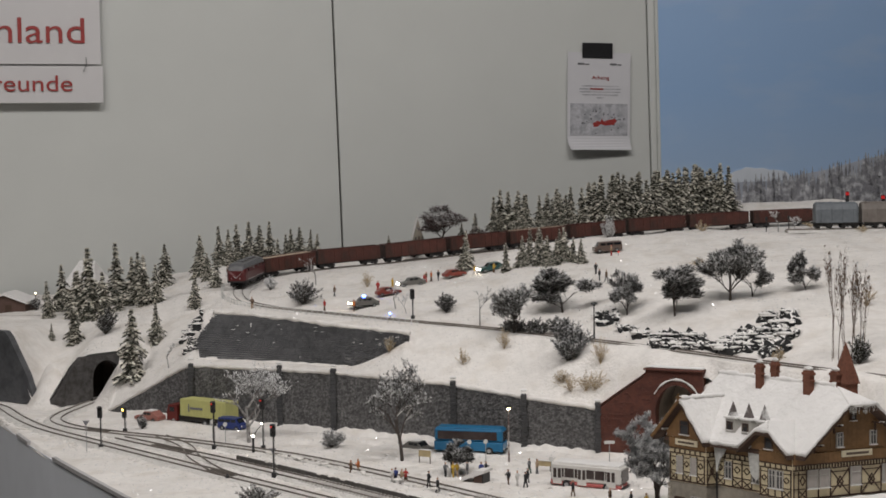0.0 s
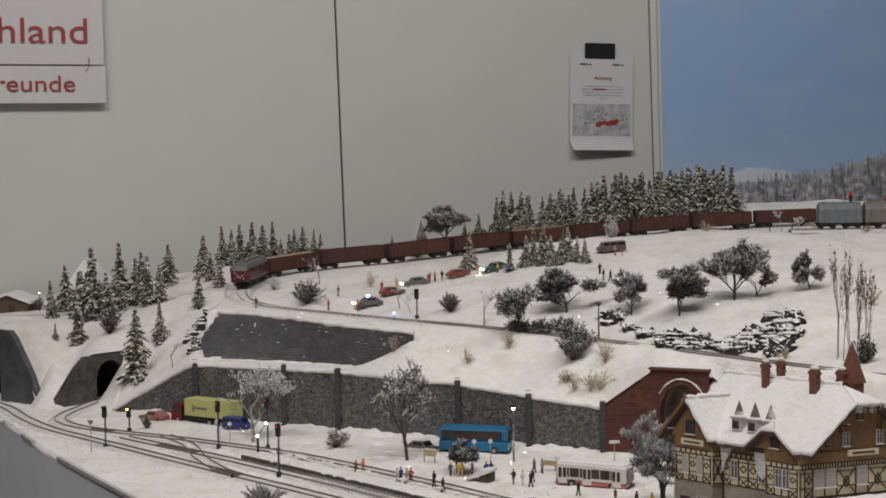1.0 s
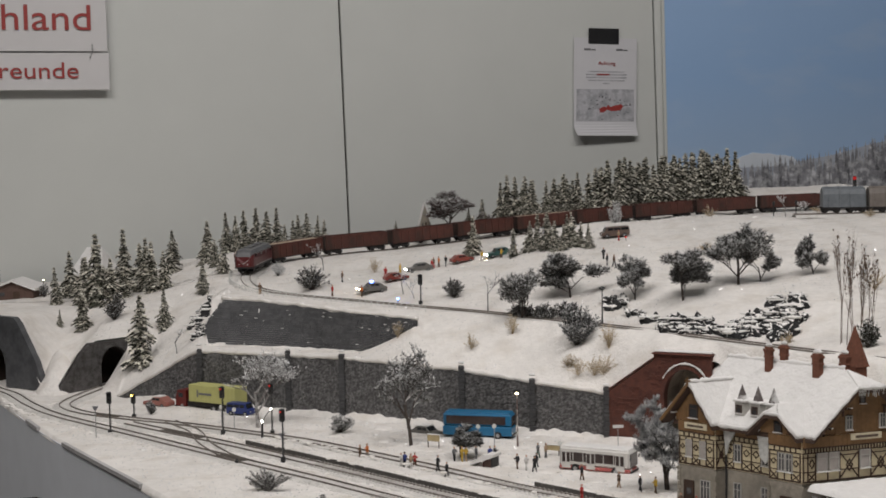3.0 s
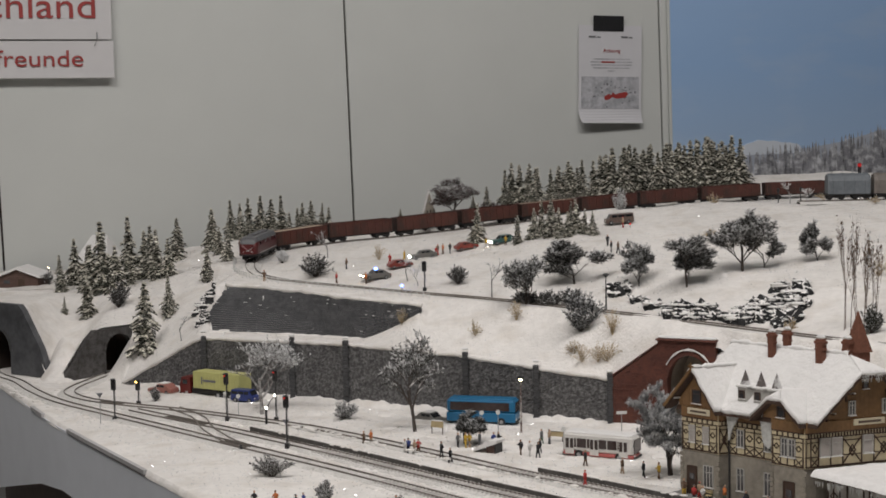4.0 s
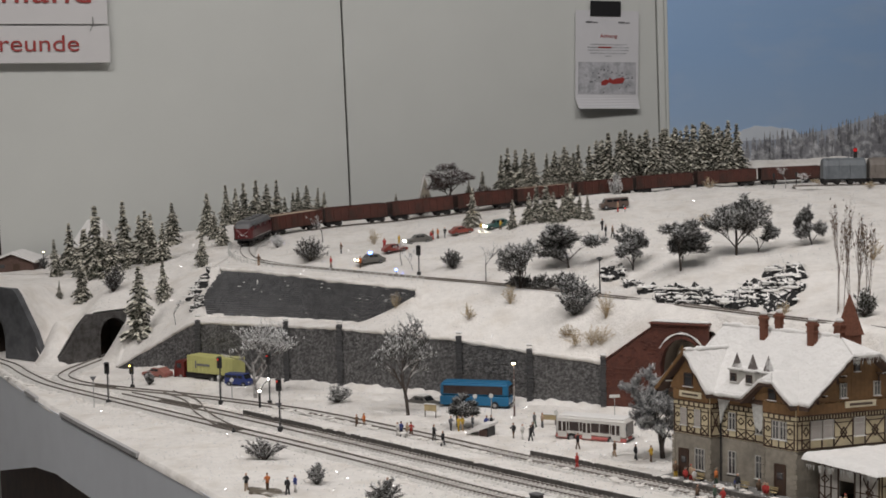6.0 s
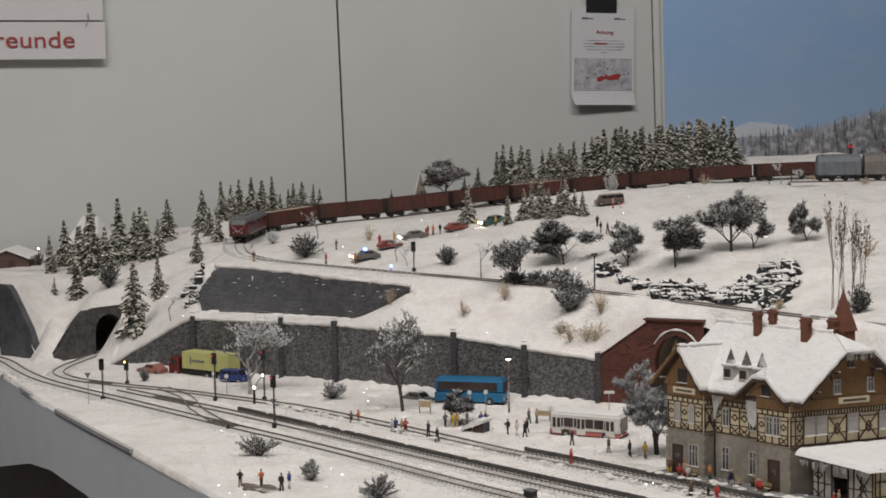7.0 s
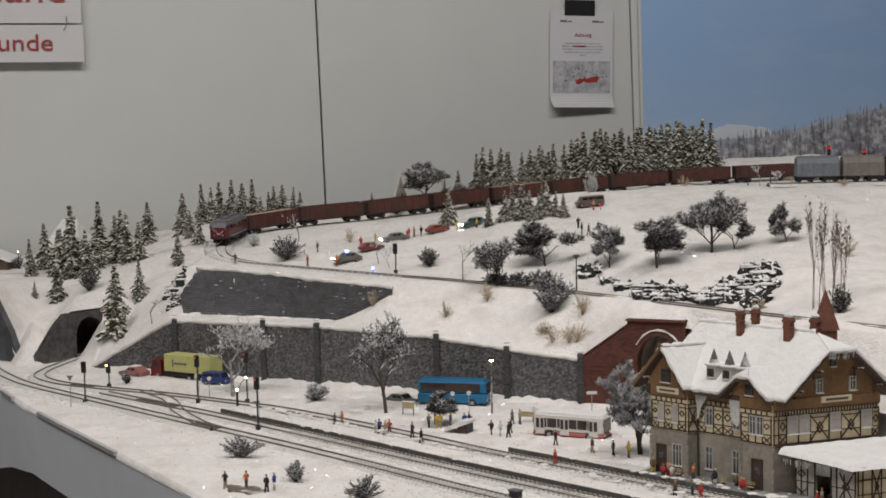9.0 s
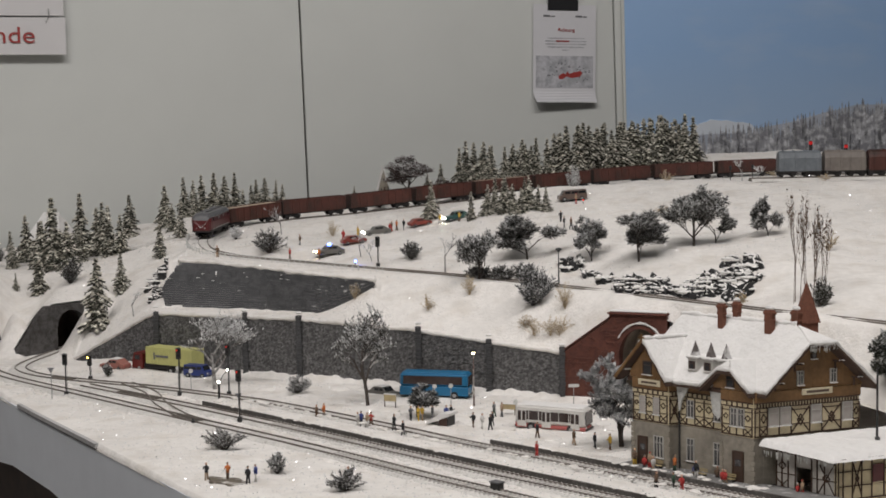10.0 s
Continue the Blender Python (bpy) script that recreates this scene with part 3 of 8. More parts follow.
def fir_meshes(h, seed, snow=0.45, wide=0.2):
    """Trunk, needle whorls and snow of a fir of height h."""
    rng = random.Random(seed)
    trunk, needle, white = Geo(), Geo(), Geo()
    trunk.tube([(0, 0, -0.004), (0.0006, 0, h * 0.5), (0, 0, h * 0.97)], [h * 0.016, h * 0.010, h * 0.002], 5)
    levels = rng.randint(15, 18)
    for i in range(levels):
        q = i / (levels - 1)
        z = h * (0.05 + 0.90 * q)
        reach = h * wide * (1 - q) ** 0.8 * rng.uniform(0.55, 1.3) + h * 0.014
        n = max(6, int(15 * (1 - q) + 5))
        for j in range(n):
            a = 2 * math.pi * (j + rng.random() * 0.8) / n
            rr = reach * rng.uniform(0.45, 1.2)
            way = Vector((math.cos(a), math.sin(a), 0))
            droop = rng.uniform(0.30, 0.62)
            lift = rng.uniform(-1, 1) * h * 0.024
            def along(t):
                return way * rr * t + Vector((0, 0, z + lift + h * 0.012 - rr * droop * t ** 1.5))
            steps = max(3, int(rr / (h * 0.022)))
            for s in range(steps):
                t = s / steps
                p, o = along(t), along(min(1.0, t + 0.75 / steps + 0.12))
                side = Vector((-way.y, way.x, 0)) * h * rng.uniform(0.020, 0.042) * (1.15 - 0.55 * t)
                for sg in (-1, 1):
                    blade(needle, p, o + side * sg + Vector((0, 0, -h * rng.uniform(0.0, 0.026))), h * 0.0075, rng)
                blade(needle, p, o + Vector((0, 0, -h * 0.02)), h * 0.009, rng)
                if rng.random() < snow * (0.45 + 0.55 * t) * 1.45:
                    leaf_quad(white, along(t + 0.5 / steps) + Vector((0, 0, h * 0.012)), h * rng.uniform(0.018, 0.042), rng, 0.34)
    leaf_quad(needle, Vector((0, 0, h * 0.97)), h * 0.012, rng)
    return trunk.mesh("trunk", BARK), needle.mesh("needles", NEEDLE), white.mesh("snow_cover", NEEDLE_SNOW)


FIRS = [fir_meshes(0.1, 10 + i, (0.95, 1.30, 1.05, 1.5, 1.15)[i], (0.22, 0.26, 0.21, 0.24, 0.27)[i]) for i in range(5)]
fir_count = [0]


def fir(x, y, h, label, group, z=None, tilt=0.0):
    k = fir_count[0]
    fir_count[0] += 1
    z = hill_z(x, y) if z is None else z
    s = h / 0.1
    m = pose(x, y, z - 0.001, random.uniform(-2, 2), random.uniform(-2, 2) + tilt, random.uniform(0, 360)) @ Matrix.Diagonal((s * random.uniform(0.9, 1.12), s, s, 1))
    ob = thing("fir_tree", label, "tree", group, m)
    for nm, me, mt in zip(("trunk", "needles", "snow_cover"), FIRS[k % 5], (BARK, NEEDLE, NEEDLE_SNOW)):
        part(nm, me, mt, ob)
    return ob


def bare_tree(name, label, x, y, z, h, seed, spread=0.5, leaves=0.0, frost=0.5, trunk_h=0.3, bark=None, levels=4, clump=0.0028, group="", lean=(0, 0), kids=(3, 4), leaf_mat=None, width=None, dense=3, thick=0.02, low=0.8):
    """A branching tree; leaves and frost are clumps near the tips."""
    rng = random.Random(seed)
    wood, leaf, white, spots = Geo(), Geo(), Geo(), []

    def grow(p, d, length, r, lev):
        bend = Vector((rng.gauss(0, 0.16), rng.gauss(0, 0.16), rng.gauss(0.03, 0.08)))
        mid = p + d * length * 0.5 + bend * length * 0.3
        end = p + (d + bend).normalized() * length
        wood.tube([p, mid, end], [r, r * 0.8, r * 0.6], 5 if lev < 2 else 3, lev == 0)
        if lev >= levels - 2:
            for i in range(int(dense * (7 + 15 * max(leaves, frost)))):
                q = p.lerp(end, rng.uniform(0.1, 1.0))
                away = (d * 0.7 + Vector((rng.gauss(0, 0.6), rng.gauss(0, 0.6), rng.gauss(0.15, 0.5)))).normalized() * clump * rng.uniform(0.7, 2.6)
                if rng.random() < leaves:
                    spots.append((q, q + away, 0))
                if rng.random() < frost:
                    spots.append((q, q + away * 0.8 + Vector((0, 0, clump * 0.6)), 1))
        if lev >= levels:
            return
        for i in range(rng.randint(*kids)):
            a = rng.uniform(0, 2 * math.pi)
            side = Vector((math.cos(a), math.sin(a), rng.uniform(-0.25, 0.45)))
            nd = (d * (1 - spread) + side * spread * rng.uniform(0.7, 1.3)).normalized()
            if nd.z < -0.1:
                nd.z *= 0.3
            start = p.lerp(end, rng.uniform(0.4, 1.0) if lev else rng.uniform(low, 1.0))
            grow(start, nd, length * rng.uniform(0.58, 0.82), r * 0.55, lev + 1)

    d0 = Vector((lean[0], lean[1], 1)).normalized()
    grow(Vector((0, 0, -0.003)), d0, h * trunk_h, h * thick, 0)
    top = max((v[2] for v in wood.v), default=h)
    k = h / top
    wide = float(np.percentile([math.hypot(v[0], v[1]) for v in wood.v], 90))
    q = width / 2 / wide if width else k
    wood.v = [(a * q, b * q, c * k) for a, b, c in wood.v]
    for p, o, kind in spots:
        p, o = Vector((p.x * q, p.y * q, p.z * k)), Vector((o.x * q, o.y * q, o.z * k))
        blade(white if kind else leaf, p, o, clump * rng.uniform(0.18, 0.42), rng)
    ob = thing(name, label, "tree" if "tree" in name else "bush", group, pose(x, y, z, 0, 0, rng.uniform(0, 360)))
    part("trunk", wood, bark or BARK, ob)
    if leaf.f:
        part("crown", leaf, leaf_mat or FOLIAGE, ob)
    if white.f:
        part("frost", white, FROST, ob, "white frost on the twigs")
    return ob


def bush(name, label, x, y, z, w, h, seed, material=None, frost=0.3, n=260, group="", clump=0.004):
    """A low twiggy shrub of clumps round many stems."""
    rng = random.Random(seed)
    stems, leaf, white = Geo(), Geo(), Geo()
    dry = material is STRAW
    for i in range(26 if dry else 40):
        a, q = rng.uniform(0, 2 * math.pi), rng.uniform(0.2, 1.0)
        end = Vector((math.cos(a) * w * 0.5 * q, math.sin(a) * w * 0.4 * q, h * rng.uniform(0.45, 1.0) * (1.1 - 0.5 * q)))
        stems.tube([(0, 0, -0.003), end * 0.55 + Vector((0, 0, h * 0.08)), end], [min(0.0011, h * 0.016) * (0.35 if dry else 1), min(0.0008, h * 0.010) * (0.35 if dry else 1), 0.00018], 3, False)
        for k in range(n // 20):
            base = end * rng.uniform(0.25, 1.0)
            tip = base + (end.normalized() * 0.6 + Vector((rng.gauss(0, 0.7), rng.gauss(0, 0.7), rng.gauss(0.2, 0.6)))).normalized() * min(clump * rng.uniform(0.9, 3.6), h * 0.26)
            tip.z = max(tip.z, 0.001)
            blade(leaf, base, tip, clump * rng.uniform(0.16, 0.38), rng)
            if rng.random() < frost:
                blade(white, base.lerp(tip, 0.4), tip + Vector((0, 0, clump * 0.5)), clump * rng.uniform(0.18, 0.4), rng)
    ob = thing(name, label, "bush", group, pose(x, y, z, 0, 0, rng.uniform(0, 360)))
    part("stem", stems, STRAW if dry else BARK, ob)["kind"] = "stuff"
    part("foliage", leaf, material or FOLIAGE, ob)
    if white.f:
        part("frost", white, FROST, ob, "white frost")
    return ob


# firs: behind the crest, behind the loop, on the left slope, by the road
rng_f = random.Random(5)
for i in range(74):
    q = i / 73
    x = lerp(0.03, 0.60, q ** 0.75) + rng_f.uniform(-0.02, 0.02)
    fir(x, 3.66 + rng_f.uniform(0, 0.22), rng_f.uniform(0.08, 0.11) + (0.03 * min(1, max(0, (x - 0.2) / 0.15))), "tall snow-dusted fir in the dense row behind the train", "firs behind the train")
for x, y, top in ((-0.600, 3.30, 0.245), (-0.566, 3.36, 0.267), (-0.559, 3.42, 0.256), (-0.527, 3.36, 0.271), (-0.509, 3.40, 0.273), (-0.480, 3.36, 0.269), (-0.461, 3.40, 0.274), (-0.438, 3.34, 0.239),
                  (-0.430, 3.42, 0.245), (-0.412, 3.38, 0.257), (-0.391, 3.36, 0.264), (-0.376, 3.42, 0.255), (-0.355, 3.37, 0.247), (-0.543, 3.34, 0.240), (-0.470, 3.33, 0.236), (-0.402, 3.33, 0.238)):
    fir(x, y, max(0.045, top - hill_z(x, y)), "snow-dusted fir behind the loop of track", "firs behind the loop")
for x, y, h in ((-0.835, 2.967, 0.074), (-0.831, 3.06, 0.093), (-0.737, 2.785, 0.09), (-0.735, 2.90, 0.132), (-0.707, 2.89, 0.088), (-0.726, 3.08, 0.124), (-0.69, 3.055, 0.095), (-0.646, 2.965, 0.1),
                (-0.623, 2.96, 0.075), (-0.643, 3.145, 0.09), (-0.778, 2.785, 0.034), (-0.765, 2.93, 0.09), (-0.79, 2.99, 0.085), (-0.67, 3.02, 0.105), (-0.70, 2.97, 0.07)):
    fir(x, y, h, "snow-dusted fir on the slope above the tunnels", "firs above the tunnels")
for x, y, h in ((-0.518, 2.807, 0.068), (-0.57, 3.16, 0.085), (-0.512, 2.993, 0.072), (-0.547, 3.09, 0.056)):
    fir(x, y, h, "snow-laden fir at the outside of the loop", "firs outside the loop")
fir(-0.583, 2.575, 0.118, "tall snow-laden fir above the stone wall", "firs above the stone wall")
fir(-0.565, 2.69, 0.075, "snow-laden fir above the stone wall", "firs above the stone wall")


# ---------------------------------------------------------------- train


def on_line(s, half):
    """Pose of a vehicle whose middle is at distance s, riding on two pivots; x points to the front."""
    a, b = CLIMB.at(s - half), CLIMB.at(s + half)
    d = (a - b).normalized()
    m = (a + b) / 2
    return pose(m.x, m.y, m.z + 0.0034, 0, -math.degrees(math.asin(d.z)), math.degrees(math.atan2(d.y, d.x)))


def bogie(parent, x, wheel=0.0052):
    g = Geo()
    for sg in (-1, 1):
        g.box(x, sg * 0.0115, 0.0062, 0.034, 0.0024, 0.0045, 0.0006)
        for k in (-1, 1):
            g.box(x + k * 0.011, sg * 0.0125, 0.0055, 0.006, 0.002, 0.006, 0.0006)
    g.box(x, 0, 0.0075, 0.012, 0.022, 0.003)
    b = part("bogie", g, TRAIN_BLACK, parent, "black bogie")
    for k in (-1, 1):
        w = Geo()
        for sg in (-1, 1):
            w.tube([(x + k * 0.0115, sg * 0.0070, wheel), (x + k * 0.0115, sg * 0.0098, wheel)], wheel, 12)
        w.tube([(x + k * 0.0115, -0.007, wheel), (x + k * 0.0115, 0.007, wheel)], 0.001, 6)
        part("wheelset", w, TRAIN_BLACK, b)


def build_loco(s):
    ob = thing("diesel_locomotive", "maroon diesel locomotive with a grey roof and black underframe", "locomotive", m=on_line(s, 0.060) @ Matrix.Diagonal((0.88, 1.12, 1.12, 1)))
    L, W = 0.202, 0.0335
    prof = [(-W / 2, 0.010), (-W / 2 - 0.0004, 0.026), (-W / 2 + 0.001, 0.034), (-W / 2 + 0.0045, 0.0405), (0, 0.0425),
            (W / 2 - 0.0045, 0.0405), (W / 2 - 0.001, 0.034), (W / 2 + 0.0004, 0.026), (W / 2, 0.010)]
    def shell(z_lo, z_hi, grow, material, name, label):
        g = Geo()
        pr = [(y * (1 + grow), min(max(z, z_lo), z_hi)) for y, z in prof]
        n = len(pr)
        xs = [-L / 2, -L / 2 + 0.003, -L / 2 + 0.010, -L / 2 + 0.022, L / 2 - 0.022, L / 2 - 0.010, L / 2 - 0.003, L / 2]
        sc = [0.62, 0.80, 0.95, 1.0, 1.0, 0.95, 0.80, 0.62]
        zc = [0.80, 0.90, 0.985, 1.0, 1.0, 0.985, 0.90, 0.80]
        for x, a, c in zip(xs, sc, zc):
            for y, z in pr:
                zz = z if z < 0.028 else 0.028 + (z - 0.028) * max(0, (c - 0.80) / 0.2 * 0.75 + 0.25)
                nose = 0.004 * max(0, (z - 0.026) / 0.016) * (1 if abs(x) > L / 2 - 0.012 else 0)
                g.v.append((x - math.copysign(nose, x), y * a, zz))
        for i in range(len(xs) - 1):
            for j in range(n - 1):
                k = i * n + j
                g.f.append((k, k + 1, k + n + 1, k + n))
                g.m.append(0)
        g.f += [tuple(range(n)), tuple(range((len(xs) - 1) * n, len(xs) * n))]
        g.m += [0, 0]
        return part(name, g, material, ob, label, smooth=False)
    shell(0.013, 0.0345, 0.0, TRAIN_RED, "body", "maroon body side")
    shell(0.0346, 0.0425, 0.006, TRAIN_GREY, "roof", "grey roof")
    shell(0.0085, 0.0128, 0.010, TRAIN_BLACK, "skirt", "black skirt")
    g = Geo()
    for sg in (-1, 1):
        g.box(0, sg * (W / 2 + 0.0002), 0.0138, L - 0.05, 0.0008, 0.0012)
        g.box(0, sg * (W / 2 + 0.0002), 0.0335, L - 0.05, 0.0008, 0.0008)
    part("trim", g, SILVER, ob, "silver waist line")
    for sx in (-1, 1):
        for sg in (-1, 1):
            part("window", Geo().box(sx * 0.070, sg * (W / 2 - 0.0002), 0.030, 0.008, 0.0012, 0.005, 0.0003), GLASS_DARK, ob)
            part("headlight", Geo().ball((sx * (L / 2 - 0.001), sg * 0.007, 0.017), 0.0016), SILVER, ob)
            part("windscreen", Geo().box(sx * (L / 2 - 0.0105), sg * 0.0052, 0.0335, 0.004, 0.008, 0.006, 0.0005), GLASS_DARK, ob)
        v = Geo()
        for sg in (-1, 1):
            v.tube([(sx * (L / 2 - 0.013), sg * 0.0155, 0.0285), (sx * (L / 2 - 0.0015), sg * 0.0085, 0.0245), (sx * (L / 2 + 0.0006), 0, 0.0175)], 0.0005, 4)
        part("nose_trim", v, SILVER, ob, "pale chevron on the nose")
        for k in (-0.2, 0.2):
            part("grille", Geo().box(sx * 0.022, W / 2 + 0.0001, 0.0305, 0.012, 0.0008, 0.004), SILVER, ob)
    for x in (-0.05, -0.02, 0.02, 0.05):
        part("roof_vent", Geo().box(x, 0, 0.0428, 0.018, 0.012, 0.002, 0.0006), TRAIN_GREY, ob)
    part("fuel_tank", Geo().box(0, 0, 0.008, 0.055, 0.026, 0.008, 0.001), TRAIN_BLACK, ob)
    for x in (-0.066, 0.066):
        bogie(ob, x)
    return ob


def wagon_at(s, kind):
    name, lab = (("open_wagon", "brown open freight wagon with ribbed sides and a pale load"), ("open_wagon", "brown open freight wagon with ribbed sides, empty"))[kind]
    ob = thing(name, lab, "wagon", "freight wagons of the train", on_line(s, 0.048))
    L, W = 0.138, 0.033
    t = 0.0014
    tub = Geo().box(0, 0, 0.0125, L, W, 0.002)
    for sg in (-1, 1):
        tub.box(0, sg * (W - t) / 2, 0.0253, L, t, 0.0236)
        tub.box(sg * (L - t) / 2, 0, 0.0253, t, W - 2 * t, 0.0236)
    part("body", tub, WAGON, ob, "open tub with plank walls")
    rim = Geo()
    for sg in (-1, 1):
        rim.box(0, sg * (W - t) / 2, 0.0380, L + 0.0012, t + 0.0012, 0.0018, 0.0004)
        rim.box(sg * (L - t) / 2, 0, 0.0380, t + 0.0012, W - 2 * t - 0.0013, 0.0018, 0.0004)
    part("rim", rim, WAGON, ob)
    ribs = Geo().box(0, 0, 0, 0.0016, 0.0012, 0.024, 0.0002).mesh("rib", WAGON)
    for i in range(9):
        for sg in (-1, 1):
            part("rib", ribs, WAGON, ob, m=pose(lerp(-L / 2 + 0.004, L / 2 - 0.004, i / 8), sg * (W / 2 + 0.0005), 0.0245))
    if kind == 0:
        part("load", Geo().box(0, 0, 0.0362, L - 0.006, W - 0.005, 0.004, 0.0012), LOAD, ob, "pale sandy load")
    part("underframe", Geo().box(0, 0, 0.0104, L - 0.004, 0.012, 0.003).box(0, 0.0125, 0.0108, L - 0.002, 0.002, 0.003).box(0, -0.0125, 0.0108, L - 0.002, 0.002, 0.003), TRAIN_BLACK, ob)
    for x in (-1, 1):
        bogie(ob, x * 0.048)
        part("buffer_beam", Geo().box(x * (L / 2 + 0.001), 0, 0.0112, 0.002, 0.028, 0.004).tube([(x * L / 2, 0.009, 0.0112), (x * (L / 2 + 0.0042), 0.009, 0.0112)], 0.0018, 8)
             .tube([(x * L / 2, -0.009, 0.0112), (x * (L / 2 + 0.0042), -0.009, 0.0112)], 0.0018, 8), TRAIN_BLACK, ob)
    return ob


HEAD = CLIMB.d[CLIMB.near(-0.451, 2.885)]
build_loco(HEAD + 0.089)
for i in range(11):
    wagon_at(HEAD + 0.187 + 0.071 + 0.1495 * i, 0 if i in (0, 4) else 1)

# ---------------------------------------------------------------- stone and brick walls, tunnel portals
def foot_at(x):
    return float(np.interp(x, *zip(*Y_FOOT))), float(np.interp(x, *zip(*Z_FOOT)))


def build_lower_wall():
    """Rough stone retaining wall with piers along the yard."""
    wall = thing("retaining_wall", "long grey rough stone retaining wall with dark piers", "wall")
    tagged(wall, kind="structure")
    g, rng = Geo(), random.Random(3)
    x0, x1, n, rows = -0.612, 0.166, 330, 34
    for i in range(n + 1):
        x = lerp(x0, x1, i / n)
        y, z = foot_at(x)
        for j in range(rows + 1):
            h = -0.004 + (z + 0.006) * j / rows
            cell = noise.cell((x * 330 + 1.5 * noise.noise((x * 200, h * 200, 0)), h * 330 + noise.noise((x * 160, h * 160, 7)), 2.0)) * 0.0006
            g.v.append((x + rng.uniform(-0.0006, 0.0006), y - 0.002 + cell - 0.0008 * abs(noise.noise((x * 260, h * 230, 4))) + rng.uniform(-0.0005, 0.0005), h))
    for i in range(n):
        for j in range(rows):
            a = i * (rows + 1) + j
            g.f.append((a, a + rows + 1, a + rows + 2, a + 1))
            g.m.append(0)
    part("stonework", g, STONE, wall, "rough grey stonework")
    for x in (-0.456, -0.305, -0.218, -0.036, 0.064, 0.164):
        y, z = foot_at(x)
        p = Geo()
        for k in range(int((z + 0.010) / 0.006)):
            p.box(x + rng.uniform(-0.0005, 0.0005), y - 0.004, 0.003 + k * 0.006, 0.0085 + rng.uniform(-0.0012, 0.0012), 0.010, 0.0057, 0.0007)
        pier = part("pier", p, STONE_PIER, wall, "dark stone pier")
        part("snow_cap", Geo().box(x, y - 0.003, z + 0.0115, 0.009, 0.010, 0.003, 0.0013), SNOW_CLEAN, pier)
    crest = Geo()
    way = Way([(x, foot_at(x)[0] - 0.001, foot_at(x)[1] + 0.001) for x in [lerp(-0.61, 0.166, i / 40) for i in range(41)]], 0.004)
    pts = way.p[::1]
    crest.tube([p + Vector((0, 0.0005 * noise.noise(p * 60), 0.0012 * noise.noise(p * 80))) for p in pts], [0.0034 + 0.0016 * noise.noise(p * 45) for p in pts], 7)
    part("snow_edge", crest, SNOW, wall, "snow lying on the wall top", smooth=True)


build_lower_wall()


def build_upper_wall():
    """Leaning retaining wall of thin slate courses under the loop."""
    rng = random.Random(8)
    wall = thing("slate_wall", "dark grey slate retaining wall in thin courses below the loop", "wall")
    tagged(wall, kind="structure")
    slabs, flecks = Geo(), Geo()
    courses = 23
    for c in range(courses):
        r0, r1 = c / courses, (c + 1) / courses
        x = -0.468 + float(np.interp((r0 + r1) / 2, [0, 0.45, 1.0], [0.016, 0.003, 0.034])) + rng.uniform(0, 0.003)
        while x < -0.108:
            w = rng.uniform(0.008, 0.024)
            xe = min(x + w, -0.106)
            lead = rng.uniform(0.0003, 0.0011)
            def at(px, r, out):
                zl = 0.082 if px < -0.2 else lerp(0.082, 0.132, (max(0, (px + 0.2) / 0.096)) ** 1.3)
                zt = lerp(0.160, 0.143, (px + 0.46) / 0.356)
                y = lerp(curve_at(WALL_LOW, px), max(curve_at(WALL_TOP, px), curve_at(WALL_LOW, px) + 0.004), r)
                return (px - out * 0.4, y - 0.003 - out, lerp(zl, zt, r))
            e = 0.0002
            a, b, c2, d = at(x + e, r0 + 0.004, lead), at(xe - e, r0 + 0.004, lead), at(xe - e, r1 - 0.002, lead * 0.7), at(x + e, r1 - 0.002, lead * 0.7)
            a2, b2, c3, d2 = at(x, r0, -0.004), at(xe, r0, -0.004), at(xe, r1, -0.004), at(x, r1, -0.004)
            slabs.add([a, b, c2, d, a2, b2, c3, d2], [(0, 1, 2, 3), (0, 4, 5, 1), (1, 5, 6, 2), (2, 6, 7, 3), (3, 7, 4, 0)])
            if rng.random() < 0.045:
                q = at(lerp(x, xe, 0.3), r1, lead)
                flecks.box(q[0], q[1], q[2], rng.uniform(0.002, 0.007), 0.0018, 0.0009, 0.0003)
            x = xe
    ob = part("slate_courses", slabs, SLATE, wall, "thin dark slate courses")
    ob["kind"] = "stuff"
    for x, r in ((-0.37, 0.93),):
        y = curve_at(WALL_TOP, x)
        flecks.box(x, y - 0.012, 0.134, 0.002, 0.004, 0.022, 0.0006, None)
    fl = part("snow_flecks", flecks, SNOW_CLEAN, wall, "white snow caught on the ledges")
    fl["kind"] = "stuff"
    crest = Geo()
    for i, (rows, z0, z1) in enumerate(((WALL_TOP, 0.1605, 0.1435), (WALL_LOW, 0.086, 0.086))):
        pts = []
        for k in range(90):
            x = lerp(-0.436 if i == 0 else -0.458, -0.104 if i == 0 else -0.19, k / 89)
            z = lerp(z0, z1, k / 89) if i == 0 else 0.086
            pts.append(Vector((x, curve_at(rows, x) - (0.001 if i == 0 else 0.006), z)))
        crest.tube([p + Vector((0, 0, 0.0018 * noise.noise(p * 60))) for p in pts], [0.0038 + 0.0018 * noise.noise(p * 50) for p in pts], 7)
    part("snow_edge", crest, SNOW, wall, "soft snow along the wall's edges", smooth=True)


build_upper_wall()


